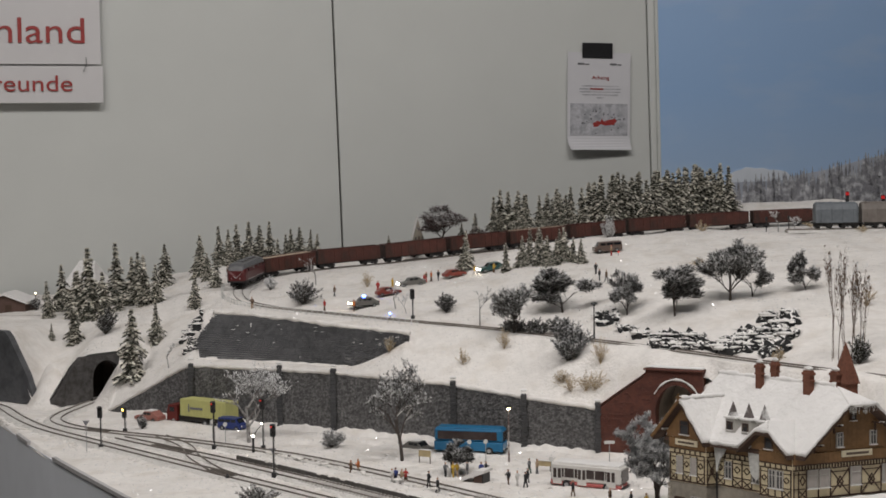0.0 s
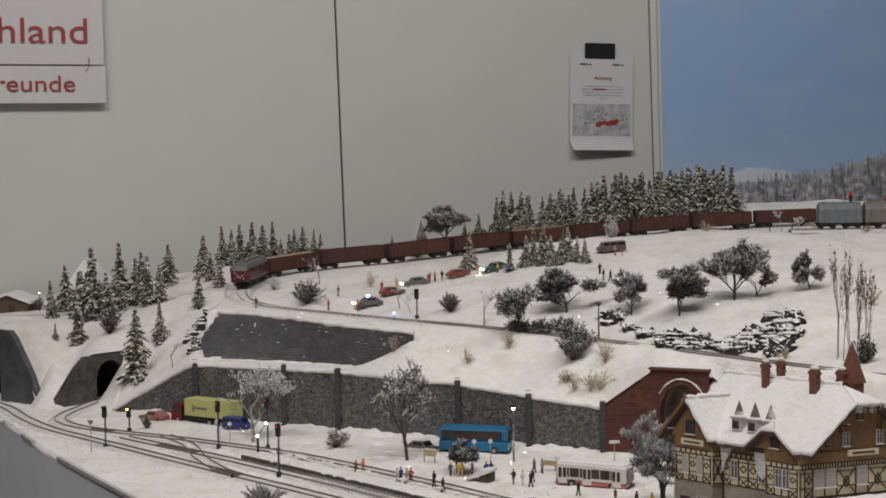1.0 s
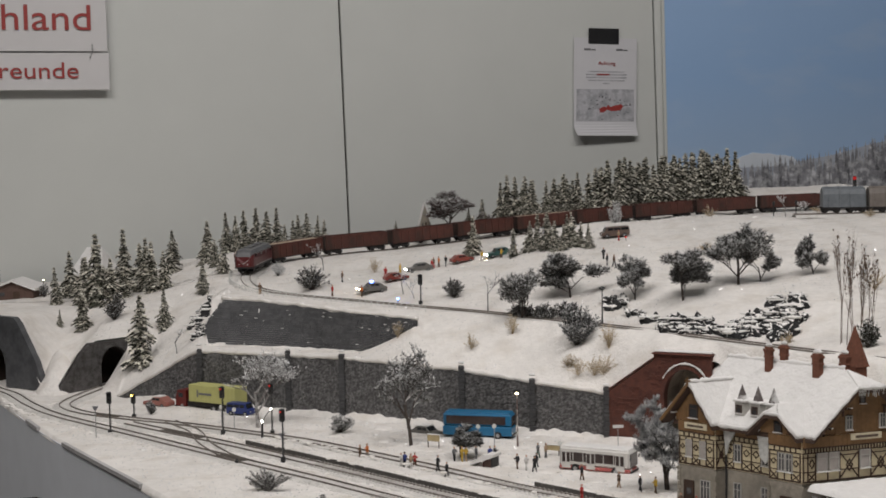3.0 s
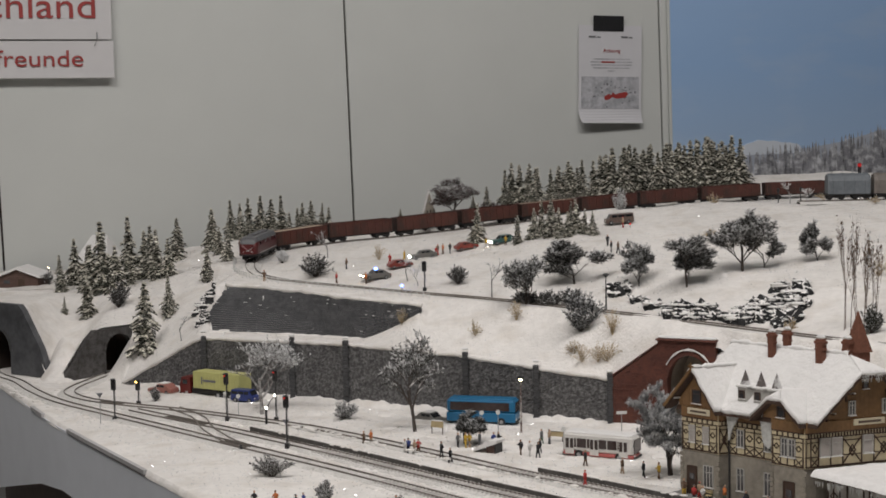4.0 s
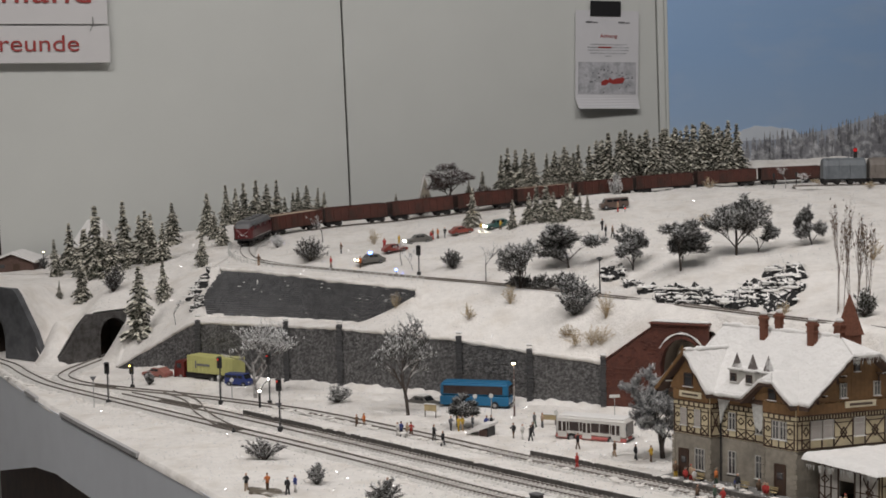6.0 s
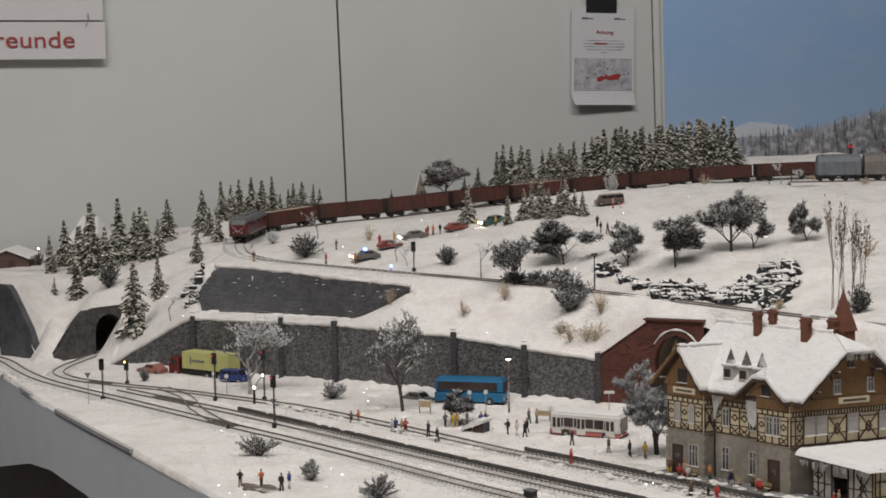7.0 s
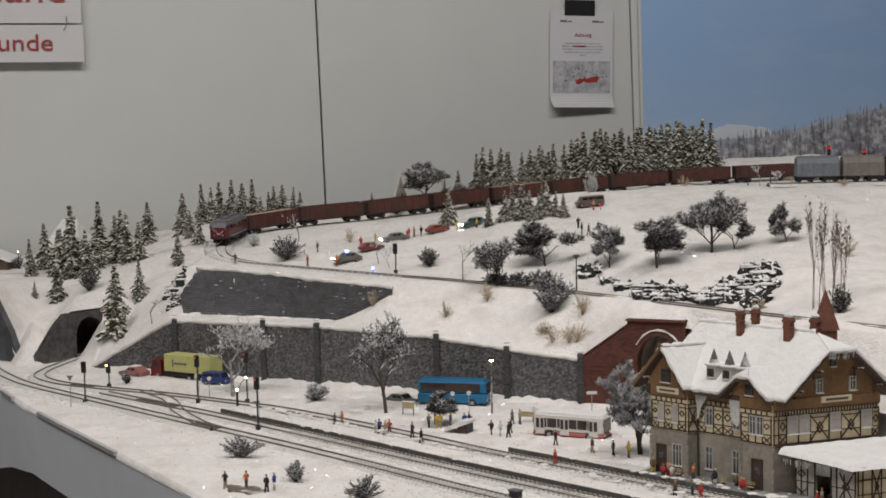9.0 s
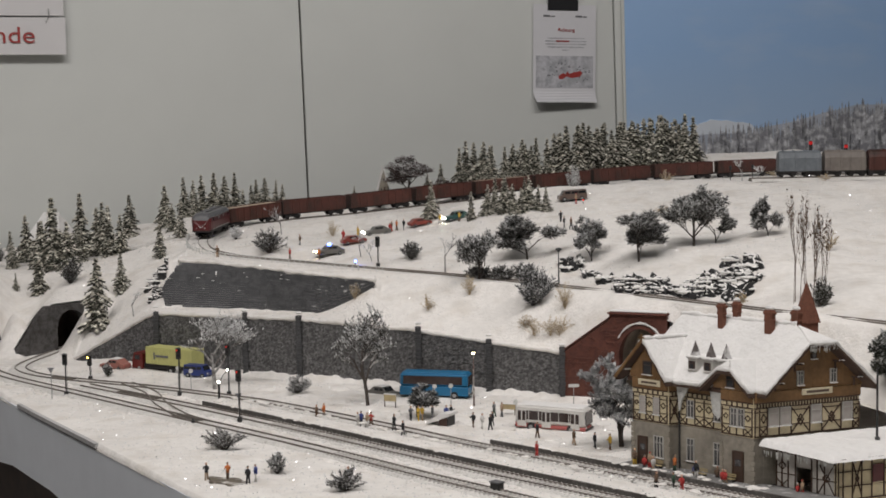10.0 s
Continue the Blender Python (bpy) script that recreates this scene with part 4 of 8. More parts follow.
PORTAL_BLUE = mat("blue_grey_portal", (0.082, 0.084, 0.090), 0.75, 0.25, 60, 0.3, 500, second=(0.055, 0.055, 0.060), mix=(0.45, 0.65))
PORTAL_STONE = mat("portal_stone", (0.080, 0.076, 0.074), 0.85, 0.35, 160, 0.9, 500, second=(0.045, 0.040, 0.038), mix=(0.42, 0.62))
# default tunnel lining, a very dark brown all over
TUNNEL = mat("dark_brown_tunnel", (0.035, 0.022, 0.018), 0.9, 0.3, 60)


def arch_points(cx, w, spring, rise, n=14):
    return [(cx + w / 2 * math.cos(math.pi * i / n), spring + rise * math.sin(math.pi * i / n)) for i in range(n + 1)]


def arch_wall(name, label, p0, p1, outline, cx, w, spring, rise, material, ring_mat, ring_label, thick=0.012, depth=0.12, lining=None):
    """A wall from p0 to p1 (plan points) with an arched mouth; outline is (along, z) from foot to foot over the top."""
    a = math.degrees(math.atan2(p1[1] - p0[1], p1[0] - p0[0]))
    ob = thing(name, label, "tunnel portal", m=pose(p0[0], p0[1], 0, 0, 0, a))
    tagged(ob, kind="structure")
    g = Geo()
    arch = arch_points(cx, w, spring, rise)
    poly = [outline[0]] + outline[1:] + [(cx + w / 2, 0)] + arch + [(cx - w / 2, 0)]
    g.prism(poly, 0.0, thick, "y")
    part("portal_wall", g, material, ob)
    ring = Geo()
    outer = arch_points(cx, w + 0.010, spring, rise + 0.005)
    for i in range(len(arch) - 1):
        q = 0.06
        pts = [arch[i], arch[i + 1], outer[i + 1], outer[i]]
        mid = (sum(p[0] for p in pts) / 4, sum(p[1] for p in pts) / 4)
        pts = [(lerp(p[0], mid[0], q), lerp(p[1], mid[1], q)) for p in pts]
        part("arch_stone", Geo().prism(pts, -0.0018, 0.004, "y"), ring_mat, ob, ring_label if i == 0 else "")
    tun = Geo()
    n = len(arch)
    full = [(cx + w / 2, -0.002)] + arch + [(cx - w / 2, -0.002)]
    for y in (thick, depth):
        tun.v += [(x, y, z) for x, z in full]
    m = len(full)
    tun.f += [(i, i + 1, m + i + 1, m + i) for i in range(m - 1)] + [tuple(range(m, 2 * m))]
    tun.m += [0] * m
    part("tunnel_lining", tun, lining or TUNNEL, ob, "dark tunnel inside")
    return ob


arch_wall("tunnel_portal", "grey stone tunnel portal with a sloping wing wall and snow above", (-0.97, 2.73), (-0.752, 2.588),
          [(0.0, 0.0), (0.0, 0.124), (0.185, 0.122), (0.196, 0.112), (0.238, 0.05), (0.26, 0.0)], 0.124, 0.074, 0.040, 0.038, PORTAL_BLUE, STONE_PIER, "dark arch stone")
arch_wall("tunnel_portal", "dark stone tunnel portal with a sloping wing wall in the cutting", (-0.722, 2.542), (-0.626, 2.645),
          [(0.006, 0.0), (0.014, 0.014), (0.024, 0.022), (0.040, 0.044), (0.056, 0.066), (0.071, 0.0795), (0.146, 0.080), (0.146, 0.0)], 0.118, 0.052, 0.044, 0.026, PORTAL_STONE, PORTAL_STONE, "dark arch stone", depth=0.05)
br = arch_wall("tunnel_portal", "red brick tunnel portal with a pale stone arch and brick wing wall", (0.166, 2.112), (0.318, 2.044),
               [(0.0, 0.0), (0.0, 0.066), (0.066, 0.1135), (0.066, 0.121), (0.146, 0.121), (0.146, 0.0)], 0.110, 0.060, 0.062, 0.040, BRICK, BRICK, "brick arch course", thick=0.016, depth=0.07,
               lining=mat("tunnel_render", (0.24, 0.205, 0.165), 0.85, 0.2, 60, 0.3, 400))
part("coping", Geo().box(0.106, 0.004, 0.1222, 0.083, 0.018, 0.0024, 0.0008), BRICK, br, "brick coping")
part("coping_snow", Geo().box(0.106, 0.007, 0.1246, 0.080, 0.014, 0.0026, 0.0012), SNOW_CLEAN, br, "snow on the coping")
hood = arch_points(0.110, 0.074, 0.062, 0.048, 16)
part("hood_snow", Geo().tube([(x, -0.002, z) for x, z in hood[3:14]], [0.0004 + 0.0006 * math.sin(math.pi * i / 10) + 0.0005 * (i % 3) for i in range(11)], 6), SNOW_CLEAN, br, "snow on the arch moulding")
wing = Geo()
wing.prism([(-0.002, 0.066), (0.067, 0.1155), (0.067, 0.1175), (-0.002, 0.0680)], -0.0016, 0.013, "y")
part("wing_coping", wing, BRICK, br, "sloping brick coping")
fillet = Geo()
for i in range(17):
    for j in range(17):
        u, v = i / 16 * 2 - 1, j / 16
        x, y = -0.738 + u * 0.034, 2.528 + v * 0.11 - u * 0.024
        fillet.v.append((x, y, -0.003 + 0.066 * v ** 1.2 * (1 - 0.55 * u * u) - 0.010 * u * u + 0.003 * noise.noise((x * 45, y * 45, 3))))
for i in range(16):
    for j in range(16):
        k = i * 17 + j
        fillet.f.append((k, k + 17, k + 18, k + 1))
        fillet.m.append(0)
single("snow_foot", fillet, SNOW, "foot of the snow slope between the two tunnel portals", "snow", kind="structure", smooth=True)
# courses of bricks on the wing wall
brick = Geo().box(0, 0, 0, 0.0056, 0.0012, 0.0026, 0.0003).mesh("brick", BRICK)
rng_b = random.Random(2)
for row in range(34):
    z = 0.008 + row * 0.0033
    x = 0.002 + (row % 2) * 0.003
    while x < 0.138:
        lim = 0.061 + x * 0.74
        dx = abs(x - 0.110)
        inside = dx < 0.038 and (z < 0.062 or (dx / 0.038) ** 2 + ((z - 0.062) / 0.045) ** 2 < 1)
        if z < min(lim, 0.114) and not inside and rng_b.random() < 0.30:
            part("brick", brick, BRICK, br, m=pose(x, -0.0004, z))
        x += 0.0062


# ---------------------------------------------------------------- backdrop, sign board and notice on the wall
def sky_material():
    m = bpy.data.materials.new("painted_sky")
    m.use_nodes = True
    n, l = m.node_tree.nodes, m.node_tree.links
    b = n["Principled BSDF"]
    b.inputs["Roughness"].default_value = 0.6
    co = n.new("ShaderNodeTexCoord")
    sep = n.new("ShaderNodeSeparateXYZ")
    l.new(co.outputs["Object"], sep.inputs[0])
    ramp = n.new("ShaderNodeValToRGB")
    mr = n.new("ShaderNodeMapRange")
    mr.inputs["From Min"].default_value, mr.inputs["From Max"].default_value = 0.25, 1.1
    no = n.new("ShaderNodeTexNoise")
    no.inputs["Scale"].default_value, no.inputs["Detail"].default_value = 3.2, 5
    mp = n.new("ShaderNodeMapping")
    mp.inputs["Scale"].default_value = (1, 1, 3)
    l.new(co.outputs["Object"], mp.inputs[0])
    l.new(mp.outputs[0], no.inputs["Vector"])
    l.new(sep.outputs["Z"], mr.inputs["Value"])
    l.new(mr.outputs[0], ramp.inputs[0])
    e = ramp.color_ramp.elements
    e[0].position, e[0].color = 0.05, (0.42, 0.575, 0.80, 1)
    e[1].position, e[1].color = 1.0, (0.37, 0.545, 0.83, 1)
    k = ramp.color_ramp.elements.new(0.4)
    k.color = (0.34, 0.525, 0.82, 1)
    mx = n.new("ShaderNodeMix")
    mx.data_type = "RGBA"
    cl = n.new("ShaderNodeMapRange")
    cl.inputs["From Min"].default_value, cl.inputs["From Max"].default_value, cl.inputs["To Max"].default_value = 0.5, 0.85, 0.45
    l.new(no.outputs["Fac"], cl.inputs["Value"])
    l.new(cl.outputs[0], mx.inputs["Factor"])
    l.new(ramp.outputs[0], mx.inputs["A"])
    mx.inputs["B"].default_value = (0.58, 0.67, 0.80, 1)
    l.new(mx.outputs["Result"], b.inputs["Base Color"])
    return m


SKY_PAINT = sky_material()
HILL_PRINT = mat("printed_far_hill", (0.42, 0.46, 0.54), 0.7, 0.12, 12, second=(0.52, 0.55, 0.61), mix=(0.4, 0.65))
SNOW_PRINT = mat("printed_snow_peak", (0.70, 0.75, 0.82), 0.7, 0.05, 12)
TREE_PRINT = mat("printed_trees", (0.30, 0.30, 0.325), 0.7, 0.35, 90, second=(0.60, 0.605, 0.63), mix=(0.45, 0.62), island=0.35)


ANG = math.degrees(math.atan2(WDIR.y, WDIR.x))


def wall_point(x, off):
    return WALL_A + WDIR * ((x - WALL_A.x) / WDIR.x) + WNORM * off


def build_backdrop():
    p = wall_point(0.556, 0.012)
    bd = single("backdrop", Geo().box(0.90, 0.003, 0.60, 1.8, 0.006, 1.50, 0.001), SKY_PAINT, "painted blue winter sky backdrop board", "backdrop", kind="structure",
                m=pose(p.x, p.y, 0, 0, -1.0, ANG))
    part("border", Geo().box(-0.005, 0.002, 0.60, 0.009, 0.008, 1.50, 0.001), WALL_PANEL, bd, "pale torn edge")
    rng = random.Random(21)
    tops = lambda x: curve_at([(-1, 0.30), (0.20, 0.318), (0.348, 0.345), (0.407, 0.336), (0.565, 0.351), (0.776, 0.393), (0.924, 0.400), (3, 0.405)], x) + 0.006
    far = Geo()
    xs = [0.20 + 0.012 * i for i in range(125)]
    far.prism([(xs[0], 0.15)] + [(x, tops(x) - 0.020 + 0.006 * noise.noise((x * 14, 0, 0))) for x in xs] + [(xs[-1], 0.15)], -0.0012, 0.001, "y")
    part("far_hill", far, HILL_PRINT, bd, "printed blue-grey wooded hill")
    peak = Geo()
    peak.prism([(0.215, 0.310), (0.235, 0.338), (0.252, 0.346), (0.270, 0.349), (0.288, 0.356), (0.305, 0.354), (0.322, 0.351), (0.345, 0.352), (0.372, 0.345), (0.40, 0.344), (0.43, 0.337), (0.455, 0.31)], -0.0022, 0.0, "y")
    part("snow_peak", peak, SNOW_PRINT, bd, "printed snowy ridge")
    trees = Geo()
    for i in range(760):
        x = 0.06 + 1.55 * rng.random()
        tall = rng.uniform(0.06, 0.14) * (0.85 if x < 0.45 else 1.0)
        z0 = min(tops(x) + rng.uniform(-0.035, 0.004) - tall, 0.31) - (0 if i % 2 else rng.uniform(0, 0.08))
        if 0.20 < x < 0.36:
            z0 -= 0.014
        w = tall * rng.uniform(0.10, 0.17)
        y = -0.003 - 0.0003 * (i % 9)
        pts, lev = [], 7
        for k in range(lev):
            r = w * (1 - k / lev)
            pts += [(x + r * rng.uniform(0.8, 1.15), z0 + tall * k / lev), (x + r * 0.55, z0 + tall * (k + 0.55) / lev)]
        pts.append((x, z0 + tall))
        for k in reversed(range(lev)):
            r = w * (1 - k / lev)
            pts += [(x - r * 0.55, z0 + tall * (k + 0.55) / lev), (x - r * rng.uniform(0.8, 1.15), z0 + tall * k / lev)]
        trees.face([(a, y, b) for a, b in pts])
    ob = part("printed_forest", trees, TREE_PRINT, bd, "printed frosted conifers")
    ob["kind"] = "stuff"


build_backdrop()


def wall_text(body, size, material, name, align="LEFT"):
    cu = bpy.data.curves.new(name, "FONT")
    cu.body, cu.size, cu.align_x, cu.extrude = body, size, align, 0.0006
    cu.materials.append(material)
    return cu


def text_part(parent, body, size, x, z, material, name="lettering", align="LEFT", squeeze=1.0, y=-0.0042):
    cu = wall_text(body, size, material, name, align)
    ob = new(name, cu)
    ob.parent = parent
    ob.matrix_basis = pose(x, y, z, 90, 0, 0) @ Matrix.Diagonal((squeeze, 1, 1, 1))
    return ob


def build_signs():
    p = wall_point(-1.030, 0.036)
    board = thing("club_sign", "white two-panel club sign with red lettering", "sign", m=pose(p.x, p.y, 0.565, 0, 0, ANG))
    part("lower_panel", Geo().box(-0.45, 0.004, 0.052, 0.90, 0.008, 0.100, 0.0012), BOARD, board, "white lower panel")
    part("upper_panel", Geo().box(-0.452, 0.004, 0.29, 0.896, 0.008, 0.368, 0.0012), BOARD, board, "white upper panel")
    text_part(board, "chland", 0.098, -0.040, 0.163, RED_INK, align="RIGHT", squeeze=1.16)
    text_part(board, "nfreunde", 0.062, -0.080, 0.034, RED_INK, align="RIGHT", squeeze=1.2)
    part("letter_bar", Geo().box(-0.275, -0.003, 0.296, 0.055, 0.002, 0.012, 0.0008), RED_INK, board, "red bar of a cut-off line")
    part("clip", Geo().tube([(-0.052, -0.004, 0.088), (-0.044, -0.006, 0.105), (-0.044, -0.004, 0.125)], 0.0018, 5), GALV, board, "bent wire clip")
    q = wall_point(0.354, 0.012)
    note = thing("notice", "white paper notice held to the wall with black tape", "notice", m=pose(q.x, q.y, 0.4205, 0, 1.0, ANG) @ Matrix.Diagonal((1, 1, 0.955, 1)))
    g = Geo()
    w, h, n = 0.102, 0.306, 36
    for i in range(n + 1):
        z = h * i / n
        y = [-k * max(0, 1 - z / 0.044) ** 2 for k in (0.036, 0.015)]
        for x, yy in ((-w, y[0]), (w, y[1])):
            g.v.append((x, yy - 0.001, z))
        for x, yy in ((w, y[1]), (-w, y[0])):
            g.v.append((x, yy, z))
    for i in range(n):
        a = i * 4
        for j in range(4):
            g.f.append((a + j, a + (j + 1) % 4, a + 4 + (j + 1) % 4, a + 4 + j))
            g.m.append(0)
    part("sheet", g, PAPER, note, smooth=False)
    part("tape", Geo().box(-0.007, -0.003, 0.312, 0.098, 0.003, 0.048, 0.0008), BLACK_TAPE, note, "strip of black tape")
    text_part(note, "Achtung", 0.0165, 0.004, 0.222, RED_INK, name="title", align="CENTER", y=-0.0022)
    for x in (-0.052, 0.052):
        part("emblem", Geo().box(x - 0.007, -0.0022, 0.270, 0.022, 0.001, 0.006, 0.0003).box(x + 0.013, -0.0022, 0.269, 0.013, 0.001, 0.004, 0.0003, None), GREY_INK, note, "small dark emblem")
    for i, wd in enumerate((0.120, 0.134, 0.132, 0.118, 0.022)):
        part("text_line", Geo().box(0.003, -0.0020, 0.201 - i * 0.0092, wd, 0.0008, 0.0030), PALE_INK, note)
    part("red_line", Geo().box(-0.008, -0.0026, 0.1918, 0.042, 0.0008, 0.0045), RED_INK, note, "red words as a bar")
    part("picture", Geo().box(0.000, -0.0020, 0.096, 0.186, 0.001, 0.100), PALE_INK, note, "grey printed picture")
    red = Geo()
    red.prism([(-0.018, 0.073), (-0.020, 0.084), (-0.006, 0.092), (0.004, 0.089), (0.008, 0.098), (0.016, 0.090), (0.030, 0.095), (0.052, 0.099), (0.058, 0.092), (0.048, 0.080), (0.02, 0.077), (0.006, 0.082), (-0.006, 0.073)], -0.0032, -0.0018, "y")
    part("red_shape", red, RED_INK, note, "red plain shape in the picture")
    dots = Geo()
    rr = random.Random(4)
    for i in range(40):
        a = rr.uniform(0, 6.28)
        dots.box(0.012 + math.cos(a) * rr.uniform(0.035, 0.075), -0.0027, 0.09 + math.sin(a) * rr.uniform(0.018, 0.042), rr.uniform(0.002, 0.006), 0.0006, rr.uniform(0.002, 0.004))
    dd = part("mark", dots, GREY_INK, note, "small grey marks")
    dd["kind"] = "stuff"


build_signs()

# ---------------------------------------------------------------- station house
PLASTER = mat("beige_stone_walling", (0.29, 0.26, 0.215), 0.85, 0.2, 90, 0.4, 500, second=(0.22, 0.20, 0.17), mix=(0.45, 0.65))
PANEL = mat("cream_infill", (0.60, 0.52, 0.345), 0.8, 0.12, 90, island=0.12)
BEAM = mat("dark_beam", (0.058, 0.032, 0.020), 0.7, 0.2, 150, island=0.2)
BOARDS = mat("brown_boarding", (0.185, 0.100, 0.040), 0.7, 0.2, 120, island=0.10)
ROOF_UNDER = mat("roof_timber", (0.07, 0.04, 0.028), 0.8, 0.2)
WIN_FRAME = mat("white_window_frame", (0.43, 0.415, 0.385), 0.6, 0.08)
WIN_BROWN = mat("brown_door", (0.06, 0.035, 0.025), 0.6, 0.2)
PANE = mat("window_pane", (0.055, 0.055, 0.058), 0.1, 0.15, spec=0.7)
CURTAIN = mat("pale_blind", (0.40, 0.365, 0.34), 0.8, 0.15)
BOARD_CREAM = mat("cream_board", (0.62, 0.55, 0.40), 0.6, 0.05)
INK_BROWN = mat("brown_ink", (0.10, 0.07, 0.05), 0.6, 0.1)
ICE = mat("ice_grey", (0.50, 0.50, 0.48), 0.35, 0.25, 120, 0.4)
SPIRE = mat("snow_streaked_slate", (0.13, 0.11, 0.105), 0.7, 0.3, 200, second=(0.62, 0.61, 0.60), mix=(0.50, 0.60))
ANNEX_WALL = mat("grey_white_infill", (0.50, 0.475, 0.44), 0.8, 0.15, 90, second=(0.38, 0.36, 0.33), mix=(0.5, 0.7))
TERRACOTTA = mat("chimney_brick", (0.165, 0.062, 0.036), 0.8, 0.25, 150, 0.5, 900)


def plate(g, pts, t):
    """A roof plate: a polygon given from above, with thickness t downwards."""
    n = len(pts)
    vs = [tuple(p) for p in pts] + [(p[0], p[1], p[2] - t) for p in pts]
    fs = [tuple(range(n)), tuple(range(2 * n - 1, n - 1, -1))] + [(i, n + i, n + (i + 1) % n, (i + 1) % n) for i in range(n)]
    return g.add(vs, fs)


def window(parent, m, w, h, style="white", bars=1, label=""):
    """A window: casing, glass, glazing bars and sill; faces -y of m."""
    fm = {"white": WIN_FRAME, "brown": WIN_BROWN, "blind": WIN_FRAME}[style]
    ob = part("window", Geo().box(0, 0.0002, 0, w, 0.0008, h), PANE if style != "blind" else CURTAIN, parent, label, m=m)
    t = 0.0009
    f = Geo()
    for sx in (-1, 1):
        f.box(sx * w / 2, -0.0003, 0, t, 0.0018, h + t)
    for sz in (-1, 1):
        f.box(0, -0.0003, sz * h / 2, w - t, 0.0018, t)
    f.box(0, -0.0003, h * 0.2, w - t, 0.0014, t * 0.8)
    if style == "white":
        for i in range(bars):
            f.box(lerp(-w / 2, w / 2, (i + 1) / (bars + 1)), -0.0003, 0, t * 0.9, 0.0014, h - t)
    part("window_frame", f, fm, ob)
    part("window_sill", Geo().box(0, -0.0010, -h / 2 - 0.0008, w + 0.002, 0.0026, 0.0010), SNOW_CLEAN, ob, "snowy sill")
    return ob


def door_leaf(parent, m, w, h):
    ob = part("door", Geo().box(0, 0.0002, h / 2, w, 0.0010, h), WIN_BROWN, parent, "dark brown panelled door", m=m)
    f = Geo()
    for sx in (-1, 1):
        f.box(sx * (w / 2 + 0.0006), -0.0004, h / 2, 0.0014, 0.0020, h + 0.002)
    f.box(0, -0.0004, h + 0.0006, w, 0.0020, 0.0014)
    part("door_frame", f, BEAM, ob)
    for k in (0.28, 0.66):
        part("door_panel", Geo().box(0, -0.0006, h * k, w * 0.6, 0.0008, h * 0.22, 0.0002), PANE if k > 0.5 else BEAM, ob)
    return ob


def timber_face(parent, m, width, z0, z1, posts, crosses=(), skip=(), rails=(0.30, 0.72)):
    """Half-timbering on a face: sills, posts and braces as single beams; x runs along the face."""
    t, d = 0.00115, 0.0010
    def beam(geo):
        part("beam", geo, BEAM, parent, m=m)
    h = z1 - z0
    beam(Geo().box(width / 2, -d / 2, z0 + t / 2, width, d, t * 1.3))
    beam(Geo().box(width / 2, -d / 2, z1 - t / 2, width, d, t * 1.3))
    for k in rails:
        x = 0.0
        for a, b in list(skip) + [(width, width)]:
            if a - x > 0.002:
                beam(Geo().box((x + a) / 2, -d / 2 + 0.0001, z0 + h * k, a - x, d, t * 0.8))
            x = max(x, b)
    if z1 > 0.08:
        beam(Geo().box(width / 2, -d / 2 + 0.0001, z1 - 0.0058, width, d, t))
        n = max(3, int(width / 0.0058))
        for i in range(1, n):
            beam(Geo().box(width * i / n, -d / 2 + 0.0002, z1 - 0.0032, 0.0013, d, 0.0042))
        z1 -= 0.0058
        h = z1 - z0
    for x in posts:
        beam(Geo().box(x, -d / 2 - 0.0001, (z0 + z1) / 2, t, d, h - 2 * t))
    for a, b in crosses:
        narrow = b - a <= 0.016
        lo, hi = (z0, z0 + h * 0.34) if narrow else (z0, z1)
        for s in (1, -1):
            p, q = (a, b) if s > 0 else (b, a)
            dx, dz = q - p, (hi - lo) * 0.86
            ang = math.degrees(math.atan2(dz, dx))
            g = Geo().box(0, 0, 0, math.hypot(dx, dz), d, t * 0.8, 0.0, pose((a + b) / 2, -d / 2 + 0.0002 * s, (lo + hi) / 2, 0, -ang, 0))
            beam(g)
        if narrow:
            r = (b - a) * 0.32
            for k in range(4):
                beam(Geo().box(0, 0, 0, r * 1.5, d, t * 0.7, 0.0, pose((a + b) / 2 + r / 2 * (1 if k in (0, 3) else -1), -d / 2 - 0.0003, z0 + h * 0.64 + r / 2 * (1 if k < 2 else -1), 0, 45 if k in (0, 2) else -45, 0)))
        else:
            r = min(b - a, h) * 0.20
            for k in range(4):
                beam(Geo().box(0, 0, 0, r * 1.414, d, t * 0.8, 0.0, pose((a + b) / 2 + r / 2 * (1 if k in (0, 3) else -1), -d / 2 - 0.0003, (z0 + z1) / 2 + r / 2 * (1 if k < 2 else -1), 0, 45 if k in (0, 2) else -45, 0)))


def boarded_gable(parent, m, base, apex_x, z0, z1, width, clip=None):
    """A gable of upright boards, cut by the roof slope."""
    n = int(width / 0.0042)
    for i in range(n):
        a, b = base + width * i / n + 0.00005, base + width * (i + 1) / n - 0.00005
        def top(x):
            q = abs(x - apex_x) / (width / 2)
            z = lerp(z1, z0, min(1, q))
            return max(z0 + 0.0005, min(z, clip) if clip else z)
        poly = [(a, z0), (b, z0), (b, top(b)), (a, top(a))]
        if min(top(a), top(b)) > z0 + 0.001:
            part("board", Geo().prism(poly, -0.0006 - 0.00012 * (i % 2), 0.002, "y"), BOARDS, parent, m=m)


